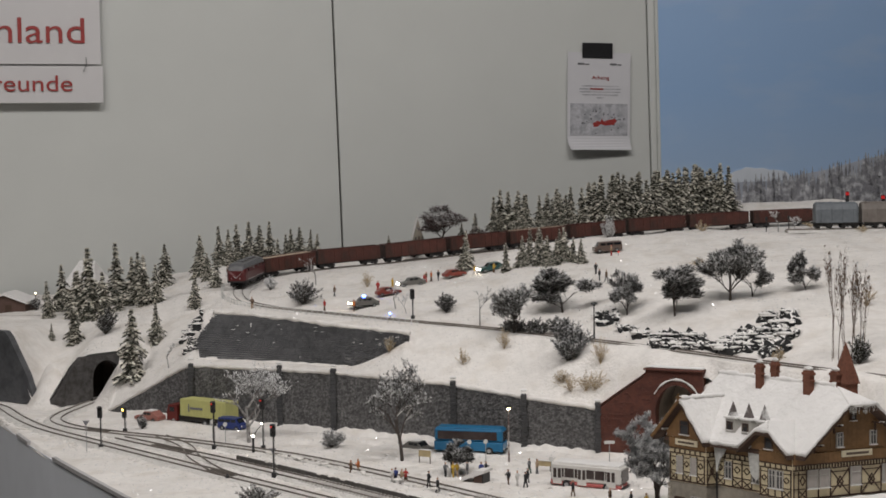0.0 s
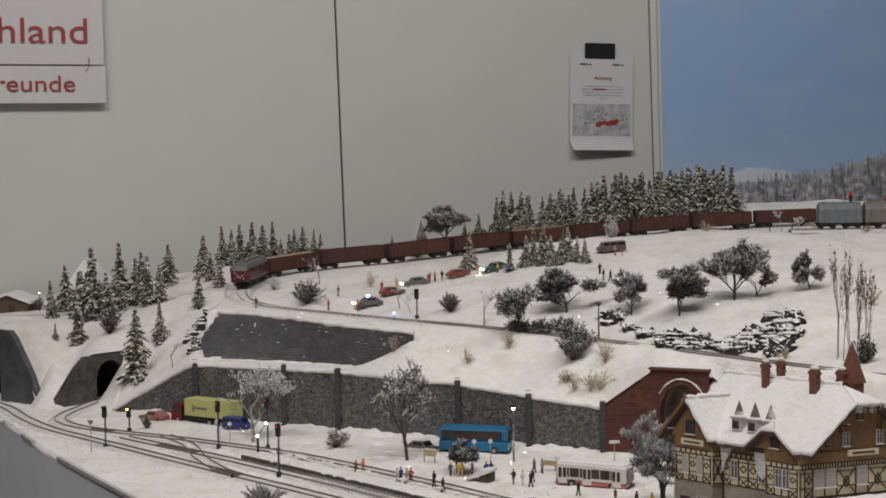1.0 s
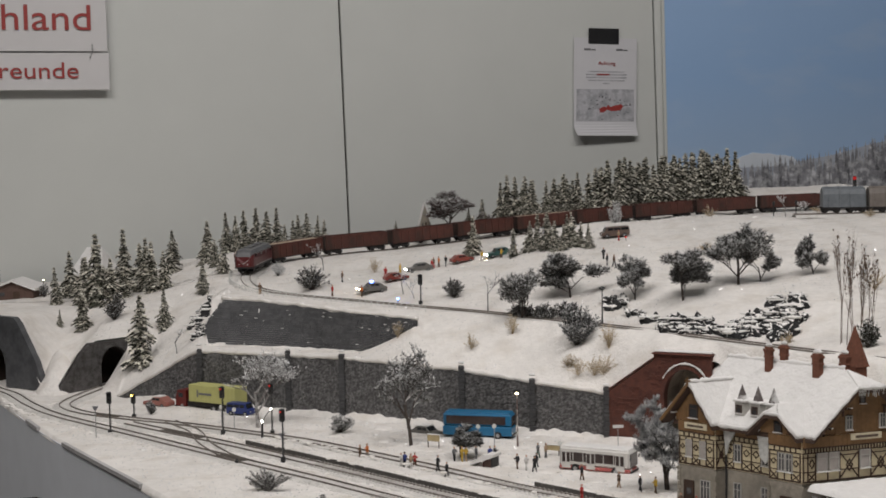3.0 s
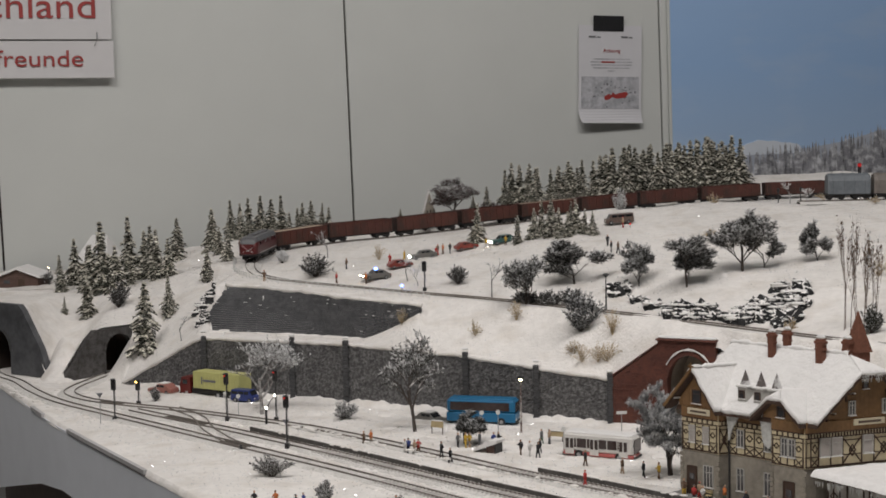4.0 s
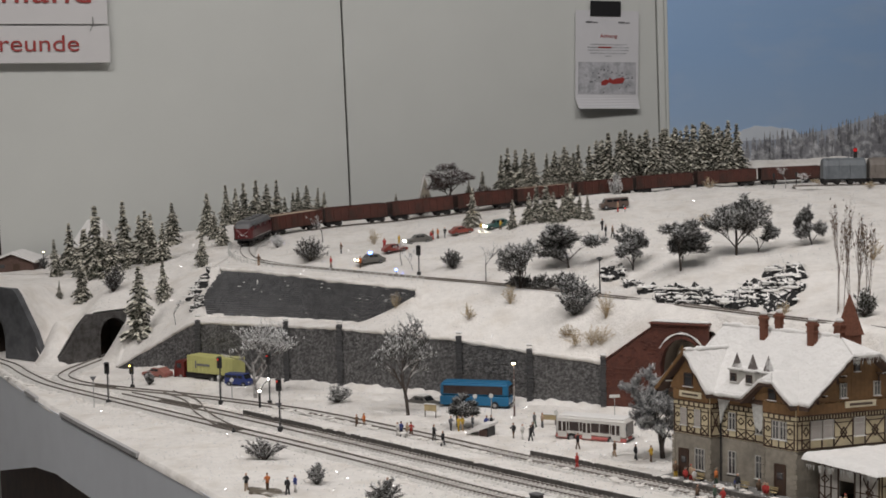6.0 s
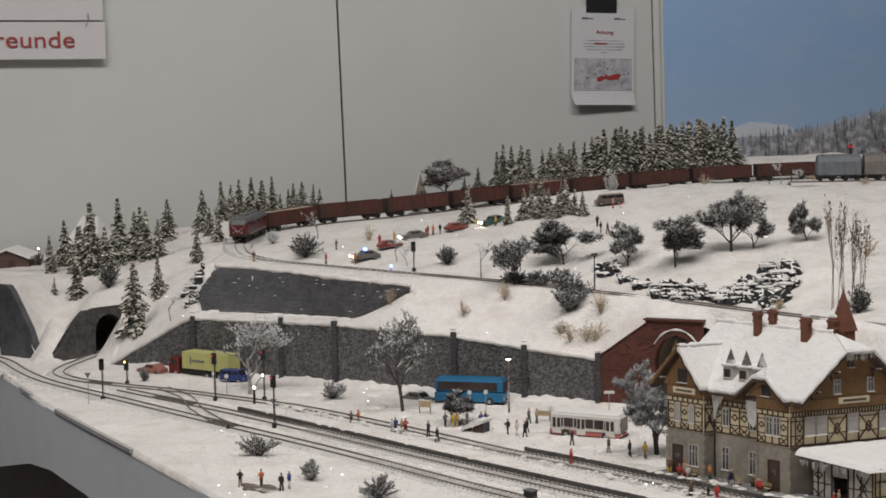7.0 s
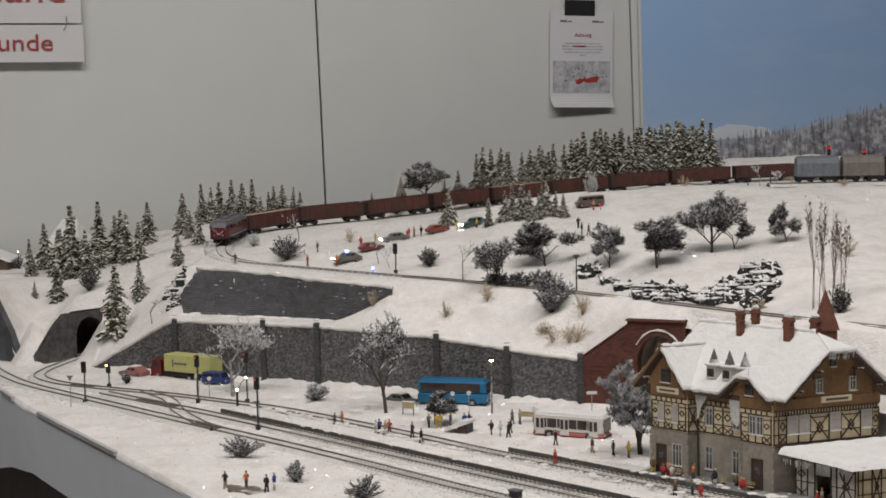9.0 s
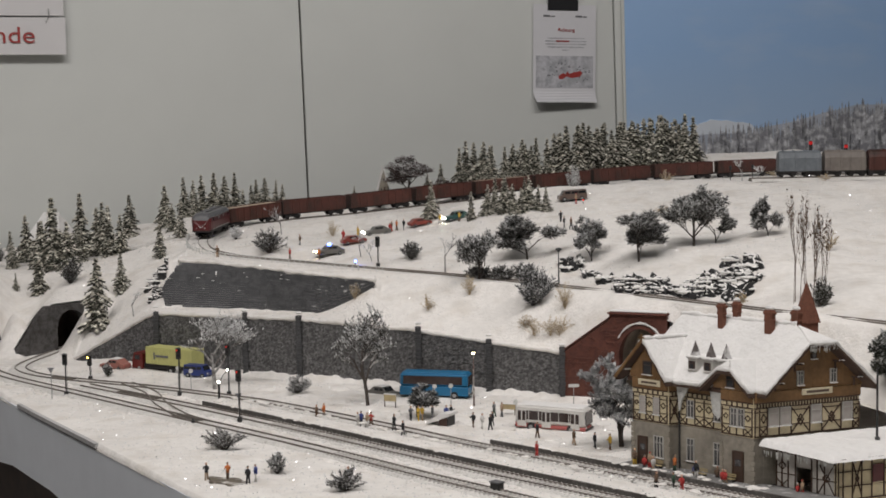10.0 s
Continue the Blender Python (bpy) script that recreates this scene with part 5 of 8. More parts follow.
# the plot is not square: its long front and its track side meet at an obtuse corner
PLOT = Vector((0.3222, 1.5738, 0.001))
FRONT_TURN, SIDE_TURN = 20.0, 135.47
HM = Matrix(((0.605 * math.cos(math.radians(FRONT_TURN)), 1.053 * math.cos(math.radians(SIDE_TURN)), 0, PLOT.x),
             (0.605 * math.sin(math.radians(FRONT_TURN)), 1.053 * math.sin(math.radians(SIDE_TURN)), 0, PLOT.y), (0, 0, 1, PLOT.z), (0, 0, 0, 1)))


def set_on_plot(ob):
    """Bring a building drawn on a square plan onto the plot."""
    home = pose(*PLOT, 0, 0, FRONT_TURN)
    fit = home.inverted() @ HM
    parts = list(ob.children_recursive)
    rel = {}
    for c in parts:
        m, p = c.matrix_basis.copy(), c.parent
        while p is not ob:
            m, p = p.matrix_basis @ m, p.parent
        rel[c] = m
    for c in parts:
        c.data.transform(fit @ rel[c])
        c.matrix_basis = Matrix.Identity(4)
    ob.matrix_basis = home


def build_house():
    H = thing("station_house", "half-timbered railway station house with deep snow on its steep roofs", "house")
    G1, G2 = 0.0555, 0.0925
    # storeys: main block, wing, corner bay
    blocks = (("main", 0.020, 0.210, 0.0, 0.1475), ("wing", 0.0, 0.020, 0.1024, 0.1475), ("bay", 0.0, 0.020, 0.0, 0.037))
    low, mid = Geo(), Geo()
    for _, x0, x1, y0, y1 in blocks:
        low.box((x0 + x1) / 2, (y0 + y1) / 2, G1 / 2, x1 - x0 - 0.0006, y1 - y0, G1, 0.0)
        mid.box((x0 + x1) / 2, (y0 + y1) / 2, (G1 + 0.104) / 2, x1 - x0 - 0.0002, y1 - y0 + 0.0012, 0.104 - G1, 0.0)
    part("ground_storey", low, PLASTER, H, "grey-beige walling of the ground floor")
    part("upper_storey", mid, PANEL, H, "cream infill between dark timbers")
    plinth = Geo()
    for _, x0, x1, y0, y1 in blocks:
        plinth.box((x0 + x1) / 2 - 0.0008, (y0 + y1) / 2 - 0.0008, 0.0025, x1 - x0, y1 - y0, 0.006)
    part("plinth", plinth, STONE_PIER, H, "dark plinth")
    for x, y in ((0, 0), (0, 0.037), (0, 0.1024), (0, 0.1475), (0.21, 0)):
        for k in range(9):
            part("corner_stone", Geo().box(x, y, 0.008 + k * 0.0053, 0.0046 if k % 2 else 0.0034, 0.0034 if k % 2 else 0.0046, 0.0047, 0.0004), PLASTER, H)

    f2 = pose(0, -0.0008, 0)
    def f1(x, y):
        return pose(x, y, 0, 0, 0, -90)
    # timber work
    timber_face(H, f2, 0.21, G1 + 0.001, G2, [0.001, 0.010, 0.025, 0.0485, 0.072, 0.109, 0.133, 0.172, 0.196, 0.209],
                [(0.073, 0.108), (0.134, 0.171), (0.010, 0.025), (0.196, 0.209)], [(0.025, 0.072), (0.109, 0.133), (0.172, 0.196)])
    timber_face(H, f1(-0.0002, 0.037), 0.037, G1 + 0.001, G2, [0.001, 0.010, 0.018, 0.026, 0.036], [(0.001, 0.010), (0.026, 0.036)], [(0.010, 0.026)])
    timber_face(H, f1(0.0198, 0.1024), 0.0654, G1 + 0.001, G2, [0.001, 0.011, 0.021, 0.0325, 0.044, 0.054, 0.064], [(0.001, 0.011), (0.021, 0.0325), (0.0325, 0.044), (0.054, 0.064)], [(0.011, 0.021), (0.044, 0.054)])
    timber_face(H, f1(-0.0002, 0.1475), 0.045, G1 + 0.001, G2, [0.001, 0.009, 0.017, 0.0265, 0.0345, 0.044], [(0.001, 0.009), (0.017, 0.0265), (0.0345, 0.044)], [(0.009, 0.017), (0.0265, 0.0345)])
    timber_face(H, pose(0, 0.1016, 0), 0.020, G1 + 0.001, G2, [0.001, 0.019], [(0.001, 0.019)])
    # boarded storey band and gables
    for m, w in ((f2, 0.21), (f1(-0.0002, 0.037), 0.037), (f1(0.0198, 0.1024), 0.0654), (f1(-0.0002, 0.1475), 0.045), (pose(0, 0.1016, 0), 0.02)):
        n = max(2, int(w / 0.0044))
        for i in range(n):
            a, b = w * i / n + 0.00005, w * (i + 1) / n - 0.00005
            part("board", Geo().box((a + b) / 2, -0.0008, (G2 + 0.104) / 2, b - a, 0.0018 + 0.0002 * (i % 2), 0.104 - G2 - 0.0006), BOARDS, H, m=m)
    boarded_gable(H, f2, 0.008, 0.114, 0.104, 0.162, 0.212, 0.1475)
    boarded_gable(H, f1(-0.0002, 0.037), -0.014, 0.0095, 0.104, 0.1275, 0.047, 0.1215)
    boarded_gable(H, f1(-0.0002, 0.1475), -0.008, 0.0185, 0.104, 0.140, 0.054)
    core = Geo()
    core.prism([(0.010, 0.1025), (0.218, 0.1025), (0.140, 0.147), (0.088, 0.147)], 0.0, 0.146, "y")
    core.prism([(0.004, 0.1025), (0.051, 0.1025), (0.034, 0.1195), (0.021, 0.1195)], 0.001, 0.05, "x")
    core.prism([(0.104, 0.1025), (0.154, 0.1025), (0.128, 0.139)], 0.001, 0.11, "x")
    part("roof_frame", core, ROOF_UNDER, H)
    # roofs: timber plates and the snow on them
    E, R = 0.1020, 0.1650
    hz, cx = 0.1500, 0.114
    xl, xr = 0.002, 0.226
    hx = [xl + (hz - E) / (R - E) * (cx - xl), xr - (hz - E) / (R - E) * (xr - cx)]
    main = [[(xl, -0.013, E), (xl, 0.156, E), (cx, 0.156, R), (cx, 0.016, R), (hx[0], -0.013, hz)],
            [(xr, 0.156, E), (xr, -0.013, E), (hx[1], -0.013, hz), (cx, 0.016, R), (cx, 0.156, R)],
            [(hx[0], -0.013, hz), (hx[1], -0.013, hz), (cx, 0.016, R)]]
    # the bay's roof is half-hipped, the wing's comes to a point
    b0, b1, bz, br_, bx = -0.002, 0.057, 0.1235, 0.1310, 0.0
    bc = (b0 + b1) / 2
    bh = (b1 - b0) / 2 * (br_ - bz) / (br_ - E)
    deep = xl + (br_ - E) / (R - E) * (cx - xl)
    bay = [[(-0.013, b0, E), (-0.013, bc - bh, bz), (bx, bc, br_), (deep, bc, br_), (xl, b0, E)],
           [(-0.013, bc + bh, bz), (-0.013, b1, E), (xl, b1, E), (deep, bc, br_), (bx, bc, br_)],
           [(-0.013, bc - bh, bz), (-0.013, bc + bh, bz), (bx, bc, br_)]]
    w0, w1, wz = 0.0985, 0.163, 0.1450
    wc, wd = 0.128, xl + (wz - E) / (R - E) * (cx - xl)
    wing = [[(-0.012, w0, E), (-0.012, wc, wz), (wd, wc, wz), (xl, w0, E)],
            [(-0.012, wc, wz), (-0.012, w1, E), (xl, w1, E), (wd, wc, wz)]]
    for name, polys in (("main_roof", main), ("bay_roof", bay), ("wing_roof", wing)):
        g, s = Geo(), Geo()
        for p in polys:
            plate(g, p, 0.0035)
            c = [sum(v[k] for v in p) / len(p) for k in range(3)]
            plate(s, [(lerp(v[0], c[0], 0.01), lerp(v[1], c[1], 0.01), v[2] + 0.0044) for v in p], 0.0042)
        rf = part(name, g, ROOF_UNDER, H, "dark timber roof")
        sn = part("roof_snow", s, SNOW_CLEAN, rf, "thick white roof snow")
        bv = sn.modifiers.new("soft", "BEVEL")
        bv.width, bv.segments, bv.limit_method = 0.0019, 3, "ANGLE"
    # rolls of snow along verges and eaves
    def roll(pts, r, seed):
        out, rad = [], []
        for i in range(len(pts) - 1):
            a, b = Vector(pts[i]), Vector(pts[i + 1])
            n = max(3, int((b - a).length / 0.004))
            for k in range(n):
                p = a.lerp(b, k / n)
                out.append(p + Vector((0, 0, 0.0010 * noise.noise(p * 120 + Vector((seed, 0, 0))))))
                rad.append(r * (1 + 0.65 * noise.noise(p * 150 + Vector((0, seed, 0)))))
        out.append(Vector(pts[-1]))
        rad.append(r * 0.8)
        part("snow_roll", Geo().tube(out, rad, 7), SNOW_CLEAN, H, "rounded snow along the roof edge", smooth=True)
    roll([(xl, -0.012, E + 0.002), (hx[0], -0.012, hz + 0.002), (hx[1], -0.012, hz + 0.002), (xr, -0.012, E + 0.002)], 0.0021, 1)
    roll([(-0.012, b0, E + 0.002), (-0.012, bc - bh, bz + 0.002), (-0.012, bc + bh, bz + 0.002), (-0.012, b1, E + 0.002)], 0.0019, 2)
    roll([(-0.011, w0, E + 0.002), (-0.011, wc, wz + 0.002), (-0.011, w1, E + 0.002)], 0.0018, 3)
    roll([(xl, b1, E + 0.002), (xl, w0, E + 0.002)], 0.0026, 4)
    roll([(cx, 0.016, R + 0.003), (cx, 0.156, R + 0.003)], 0.0036, 5)
    roll([(-0.012, wc, wz + 0.003), (wd, wc, wz + 0.003)], 0.0026, 6)
    # icicles and ice sheets
    ice = Geo()
    rng = random.Random(14)
    for i in range(26):
        x = lerp(0.084, 0.144, rng.random())
        ln = rng.uniform(0.003, 0.009)
        ice.tube([(x, -0.0125, hz), (x, -0.0125, hz - ln)], [0.0012, 0.0002], 4)
    part("icicle_fringe", ice, ICE, H, "grey icicles under the hipped gable")["kind"] = "stuff"
    part("ice_sheet", Geo().prism([(0.1005, 0.103), (0.083, 0.103), (0.088, 0.092), (0.093, 0.084), (0.095, 0.074), (0.097, 0.071), (0.098, 0.086)], 0.012, 0.0140, "x"), ICE, H, "hanging sheet of grey ice")
    part("ice_sheet", Geo().prism([(0.054, 0.102), (0.0405, 0.102), (0.041, 0.074), (0.044, 0.070), (0.0505, 0.076)], 0.004, 0.0056, "x"), ICE, H, "hanging sheet of grey ice")
    # roof brackets
    for x, z in ((0.036, 0.112), (0.074, 0.131), (0.155, 0.131), (0.193, 0.112)):
        part("bracket", Geo().box(x, -0.0065, z, 0.0018, 0.012, 0.0018).box(x, -0.004, z - 0.004, 0.0016, 0.0016, 0.009), ROOF_UNDER, H, "timber roof bracket")
        part("bracket_snow", Geo().box(x + 0.004, -0.009, z + 0.0005, 0.010, 0.002, 0.0014, 0.0005), SNOW_CLEAN, H)
    part("pennant_bracket", Geo().box(-0.006, 0.150, 0.112, 0.012, 0.0016, 0.0016), WIN_FRAME, H)
    # finial on the wing gable
    part("bargeboard", Geo().box(0, 0, 0, 0.0022, 0.056, 0.003, 0.0, pose(-0.0135, 0.1455, 0.1235, -51, 0, 0)), BOARDS, H, "brown bargeboard")
    part("finial", Geo().box(-0.0135, 0.128, 0.148, 0.0018, 0.0018, 0.010).box(-0.0135, 0.128, 0.149, 0.0016, 0.007, 0.0016), BOARDS, H)
    # windows and doors
    for x in (0.037, 0.060, 0.121, 0.184):
        window(H, pose(x, -0.0012, 0.0768), 0.0190, 0.0185, "blind")
    for x in (0.0875, 0.1535):
        window(H, pose(x, -0.0024, 0.1155), 0.0110, 0.0140, "white")
    window(H, pose(0.114, -0.0024, 0.1385), 0.009, 0.007, "brown")
    for y in (0.1345, 0.117):
        window(H, f1(-0.0006, y) @ pose(0, 0, 0.0745), 0.0072, 0.018, "blind")
    for y in (0.0864, 0.0534):
        window(H, f1(0.0194, y) @ pose(0, 0, 0.0745), 0.0078, 0.018, "white")
        window(H, f1(0.0190, y) @ pose(0, 0, 0.030), 0.0085, 0.024, "white")
    for y in (0.0222, 0.0136):
        window(H, f1(-0.0006, y) @ pose(0, 0, 0.0755), 0.0072, 0.0185, "white")
    window(H, f1(-0.0024, 0.0255) @ pose(0, 0, 0.112), 0.008, 0.011, "brown")
    window(H, f1(-0.0024, 0.1275) @ pose(0, 0, 0.1155), 0.010, 0.014, "brown")
    window(H, f1(-0.0010, 0.114) @ pose(0, 0, 0.030), 0.0115, 0.023, "white", 2)
    door_leaf(H, f1(-0.0010, 0.1345) @ pose(0, 0, 0.006), 0.010, 0.032)
    door_leaf(H, f1(-0.0010, 0.017) @ pose(0, 0, 0.006), 0.0105, 0.033)
    # name boards, lettering as plain bars
    nb = part("name_board", Geo().box(0.120, -0.0034, 0.1005, 0.060, 0.0012, 0.0066, 0.0003), BOARD_CREAM, H, "cream name board")
    part("lettering", Geo().box(0.120, -0.0042, 0.1005, 0.044, 0.0004, 0.0024), INK_BROWN, nb, "dark bar of lettering")
    nb = part("name_board", Geo().box(0, -0.0032, 0.0995, 0.028, 0.0012, 0.0068, 0.0003), BOARD_CREAM, H, "cream name board", m=f1(-0.0002, 0.1245))
    part("lettering", Geo().box(0, -0.0040, 0.0995, 0.020, 0.0004, 0.0022), INK_BROWN, nb, "dark bar of lettering")
    # dormers with little spires
    for y in (0.0835, 0.0645, 0.046):
        d = part("dormer", Geo().box(0.034, y, 0.1215, 0.032, 0.0115, 0.016, 0.0005), WIN_FRAME, H, "pale dormer")
        window(d, f1(0.0172, y) @ pose(0, 0, 0.1225), 0.006, 0.008, "brown")
        sp = Geo()
        z0 = 0.1305
        sp.add([(0.019, y - 0.0040, z0), (0.019, y + 0.0040, z0), (0.030, y + 0.0040, z0), (0.030, y - 0.0040, z0), (0.0245, y, z0 + 0.0185)], [(0, 1, 4), (1, 2, 4), (2, 3, 4), (3, 0, 4), (3, 2, 1, 0)])
        part("spire", sp, SPIRE, d, "dark pointed spire")
        part("dormer_snow", Geo().box(0.034, y, 0.1312, 0.038, 0.0145, 0.003, 0.0012), SNOW_CLEAN, d)
    # chimneys
    def chimney(x, y, top, w, base=0.13):
        c = part("chimney", Geo().box(x, y, (base + top) / 2, w * 1.3, w, top - base, 0.0005), TERRACOTTA, H, "red brick chimney")
        part("chimney_cap", Geo().box(x, y, top - 0.0035, w + 0.003, w + 0.003, 0.003, 0.0004).box(x, y, top - 0.011, w + 0.0022, w + 0.0022, 0.002, 0.0004), TERRACOTTA, c)
        part("cap_snow", Geo().box(x, y, top + 0.0018, w + 0.001, w + 0.001, 0.005, 0.0022), SNOW_CLEAN, c, "cap of snow")
        for sx in (-1, 1):
            for sy in (-1, 1):
                part("corner_pier", Geo().box(x + sx * w * 0.46, y + sy * w * 0.46, top - 0.0075, 0.0014, 0.0014, 0.006), TERRACOTTA, c)
    chimney(0.097, 0.0955, 0.1850, 0.0062, 0.145)
    chimney(0.116, 0.0885, 0.1870, 0.0062, 0.145)
    chimney(0.097, 0.038, 0.1830, 0.0076, 0.145)
    chimney(0.117, 0.019, 0.1835, 0.0070, 0.145)
    tx, ty = 0.134, 0.017
    tower = part("tower", Geo().box(tx, ty, 0.148, 0.024, 0.014, 0.044, 0.0006), TERRACOTTA, H, "red brick stair tower")
    part("tower_roof", Geo().add([(tx - 0.014, ty - 0.0085, 0.170), (tx + 0.014, ty - 0.0085, 0.170), (tx + 0.014, ty + 0.0085, 0.170), (tx - 0.014, ty + 0.0085, 0.170), (tx, ty, 0.214)],
                                 [(0, 1, 4), (1, 2, 4), (2, 3, 4), (3, 0, 4), (3, 2, 1, 0)]), TERRACOTTA, tower, "steep red pointed roof")
    part("downpipe", Geo().tube([(0.0175, 0.0995, 0.004), (0.0175, 0.0995, 0.10)], 0.0009, 6), METAL_DARK, H, "dark downpipe")
    set_on_plot(H)
    return H


build_house()


def build_annex():
    """Low half-timbered annex with a broad snow roof, open on one side."""
    A = thing("platform_annex", "low half-timbered annex with a broad snow-covered roof", "annex")
    x0, x1, y0, y1, h = 0.028, 0.25, -0.077, -0.0032, 0.0445
    t = 0.003
    front = Geo().box((x0 + x1) / 2, y0 + t / 2, h / 2, x1 - x0, t, h)
    part("front_wall", front, PANEL, A, "cream infill wall")
    side = Geo()
    for a, b, z0, z1 in ((y0 + t, -0.050, 0, h), (-0.050, -0.032, 0.030, h), (-0.032, -0.010, 0, h)):
        side.box(x0 + t / 2, (a + b) / 2, (z0 + z1) / 2, t, b - a, z1 - z0)
    part("side_wall", side, ANNEX_WALL, A, "grey-white side wall with an opening")
    part("back_wall", Geo().box(x1 - t / 2, (y0 + y1) / 2, h / 2, t, y1 - y0 - 2 * t, h), PANEL, A)
    timber_face(A, pose(x0, y0 - 0.0004, 0), x1 - x0, 0.002, h, [0.001, 0.010, 0.028, 0.046, 0.066, 0.09, 0.11, 0.13, 0.15, 0.17, 0.19, 0.22], [(0.028, 0.046), (0.11, 0.13), (0.15, 0.17)], [(0.066, 0.09)], (0.33, 0.68))
    sm = pose(x0 - 0.0004, -0.010, 0, 0, 0, -90)
    timber_face(A, sm, 0.067, 0.002, h, [0.001, 0.007, 0.014, 0.022, 0.040, 0.046, 0.054, 0.066], [(0.001, 0.014), (0.046, 0.066)], [(0.022, 0.040)], (0.45,))
    part("window", Geo().box(x0 + 0.078, y0 - 0.0008, 0.027, 0.020, 0.0012, 0.018), TRAIN_RED, A, "dark red shutter")
    R = [(0.008, -0.084, 0.0455), (0.27, -0.084, 0.0455), (0.27, -0.004, 0.0500), (0.008, -0.004, 0.0500)]
    g = Geo()
    plate(g, R, 0.003)
    rf = part("roof", g, ROOF_UNDER, A, "dark timber roof")
    s = Geo()
    nx, ny = 44, 16
    for i in range(nx + 1):
        for j in range(ny + 1):
            u, v = i / nx, j / ny
            x, y = lerp(0.004, 0.272, u), lerp(-0.0865, -0.004, v)
            edge = min(1, min(u * nx, (nx - u * nx), v * ny, 40) / 1.6)
            s.v.append((x + 0.0012 * noise.noise((x * 60, y * 60, 2)), y + 0.0014 * noise.noise((x * 50, y * 50, 8)), lerp(0.0430, 0.0490, v) + 0.0068 * math.sqrt(edge) + 0.0012 * noise.noise((x * 45, y * 45, 1))))
    for i in range(nx):
        for j in range(ny):
            a = i * (ny + 1) + j
            s.f.append((a, a + ny + 1, a + ny + 2, a + 1))
            s.m.append(0)
    part("roof_snow", s, SNOW_CLEAN, rf, "thick soft roof snow", smooth=True)
    ic = Geo()
    rng = random.Random(6)
    for i in range(40):
        y = rng.uniform(-0.083, -0.006)
        ic.tube([(0.009, y, 0.044), (0.009, y, 0.044 - rng.uniform(0.002, 0.009))], [0.001, 0.0002], 4)
        x = rng.uniform(0.0, 0.25)
        ic.tube([(x, -0.083, 0.044), (x, -0.083, 0.044 - rng.uniform(0.001, 0.005))], [0.0009, 0.0002], 4)
    part("icicle_fringe", ic, ICE, A, "row of icicles")["kind"] = "stuff"
    set_on_plot(A)


build_annex()

# ---------------------------------------------------------------- trees and bushes on the hill
for x, y, h, w, seed in ((0.054, 2.315, 0.076, 0.062, 31), (0.134, 2.44, 0.068, 0.074, 32), (0.228, 2.365, 0.066, 0.048, 33), (0.293, 2.30, 0.074, 0.072, 34),
                         (0.385, 2.365, 0.090, 0.085, 35), (0.425, 2.40, 0.066, 0.060, 39), (0.506, 2.395, 0.058, 0.042, 36)):
    bare_tree("oak_tree", "dark bare twiggy tree with light frost on the hillside", x, y, hill_z(x, y), h, seed, spread=0.45, leaves=0.60, frost=0.28, trunk_h=0.21, levels=5, low=0.12, kids=(3, 4), clump=0.0017, group="dark trees on the hillside", width=w * 1.08, dense=1.25, thick=0.0105, bark=BARK_TOPPED)
bush("thicket", "dense dark frosted thicket beside the climbing track", 0.130, 2.200, hill_z(0.130, 2.200) - 0.002, 0.070, 0.068, 41, FOLIAGE_THICKET, frost=0.6, n=2200, clump=0.0024)
for x, y, w, h, seed in ((-0.304, 2.672, 0.090, 0.046, 51), (-0.052, 2.515, 0.050, 0.030, 53), (-0.142, 3.335, 0.050, 0.044, 54), (-0.667, 2.74, 0.062, 0.055, 55),
                         (0.086, 2.31, 0.05, 0.028, 56), (0.055, 2.335, 0.050, 0.026, 57), (0.122, 2.345, 0.060, 0.026, 58)):
    bush("bush", "dark grey twiggy bush with frost in the snow", x, y, hill_z(x, y), w, h, seed, frost=0.22, n=1400, clump=0.0021, group="dark bushes on the hill")
for x, y, w, h, seed in ((-0.393, 2.90, 0.03, 0.026, 61), (0.287, 3.44, 0.045, 0.058, 62)):
    bush("frosted_bush", "pale frosted bush by the track", x, y, hill_z(x, y), w, h, seed, FROST, frost=0.5, n=900, clump=0.0018)
for x, y, w, h, seed in ((-0.022, 2.262, 0.034, 0.026, 71), (0.039, 2.275, 0.032, 0.034, 72), (0.128, 2.155, 0.055, 0.026, 73), (0.150, 2.145, 0.058, 0.034, 74), (0.172, 2.165, 0.036, 0.046, 75), (0.163, 2.140, 0.050, 0.030, 84), (0.118, 2.170, 0.030, 0.022, 85),
                         (-0.135, 2.352, 0.034, 0.028, 76), (-0.21, 2.90, 0.035, 0.034, 77), (0.376, 2.65, 0.03, 0.016, 78), (0.68, 3.18, 0.05, 0.016, 79), (0.57, 2.28, 0.045, 0.04, 80),
                         (0.46, 3.2, 0.035, 0.03, 81), (0.74, 3.0, 0.05, 0.014, 82), (0.40, 2.06, 0.02, 0.02, 83)):
    bush("dry_grass", "tuft of dry straw-coloured grass in the snow", x, y, hill_z(x, y), w, h, seed, STRAW, frost=0.25, n=420, clump=0.0012, group="dry grass tufts")
for x, y, h, seed, lab in ((0.003, 2.405, 0.062, 91, ""), (-0.138, 2.575, 0.042, 92, ""), (-0.31, 2.93, 0.055, 93, ""), (-0.118, 2.535, 0.034, 97, ""), (0.606, 3.15, 0.042, 94, ""), (-0.509, 2.515, 0.042, 95, ""), (0.63, 3.1, 0.03, 96, "")):
    bare_tree("sapling_tree", "thin bare leafless sapling", x, y, hill_z(x, y), h, seed, spread=0.45, leaves=0.0, frost=0.2, trunk_h=0.42, levels=3, clump=0.0016, kids=(2, 3), group="bare saplings", bark=BARK_SNOW)
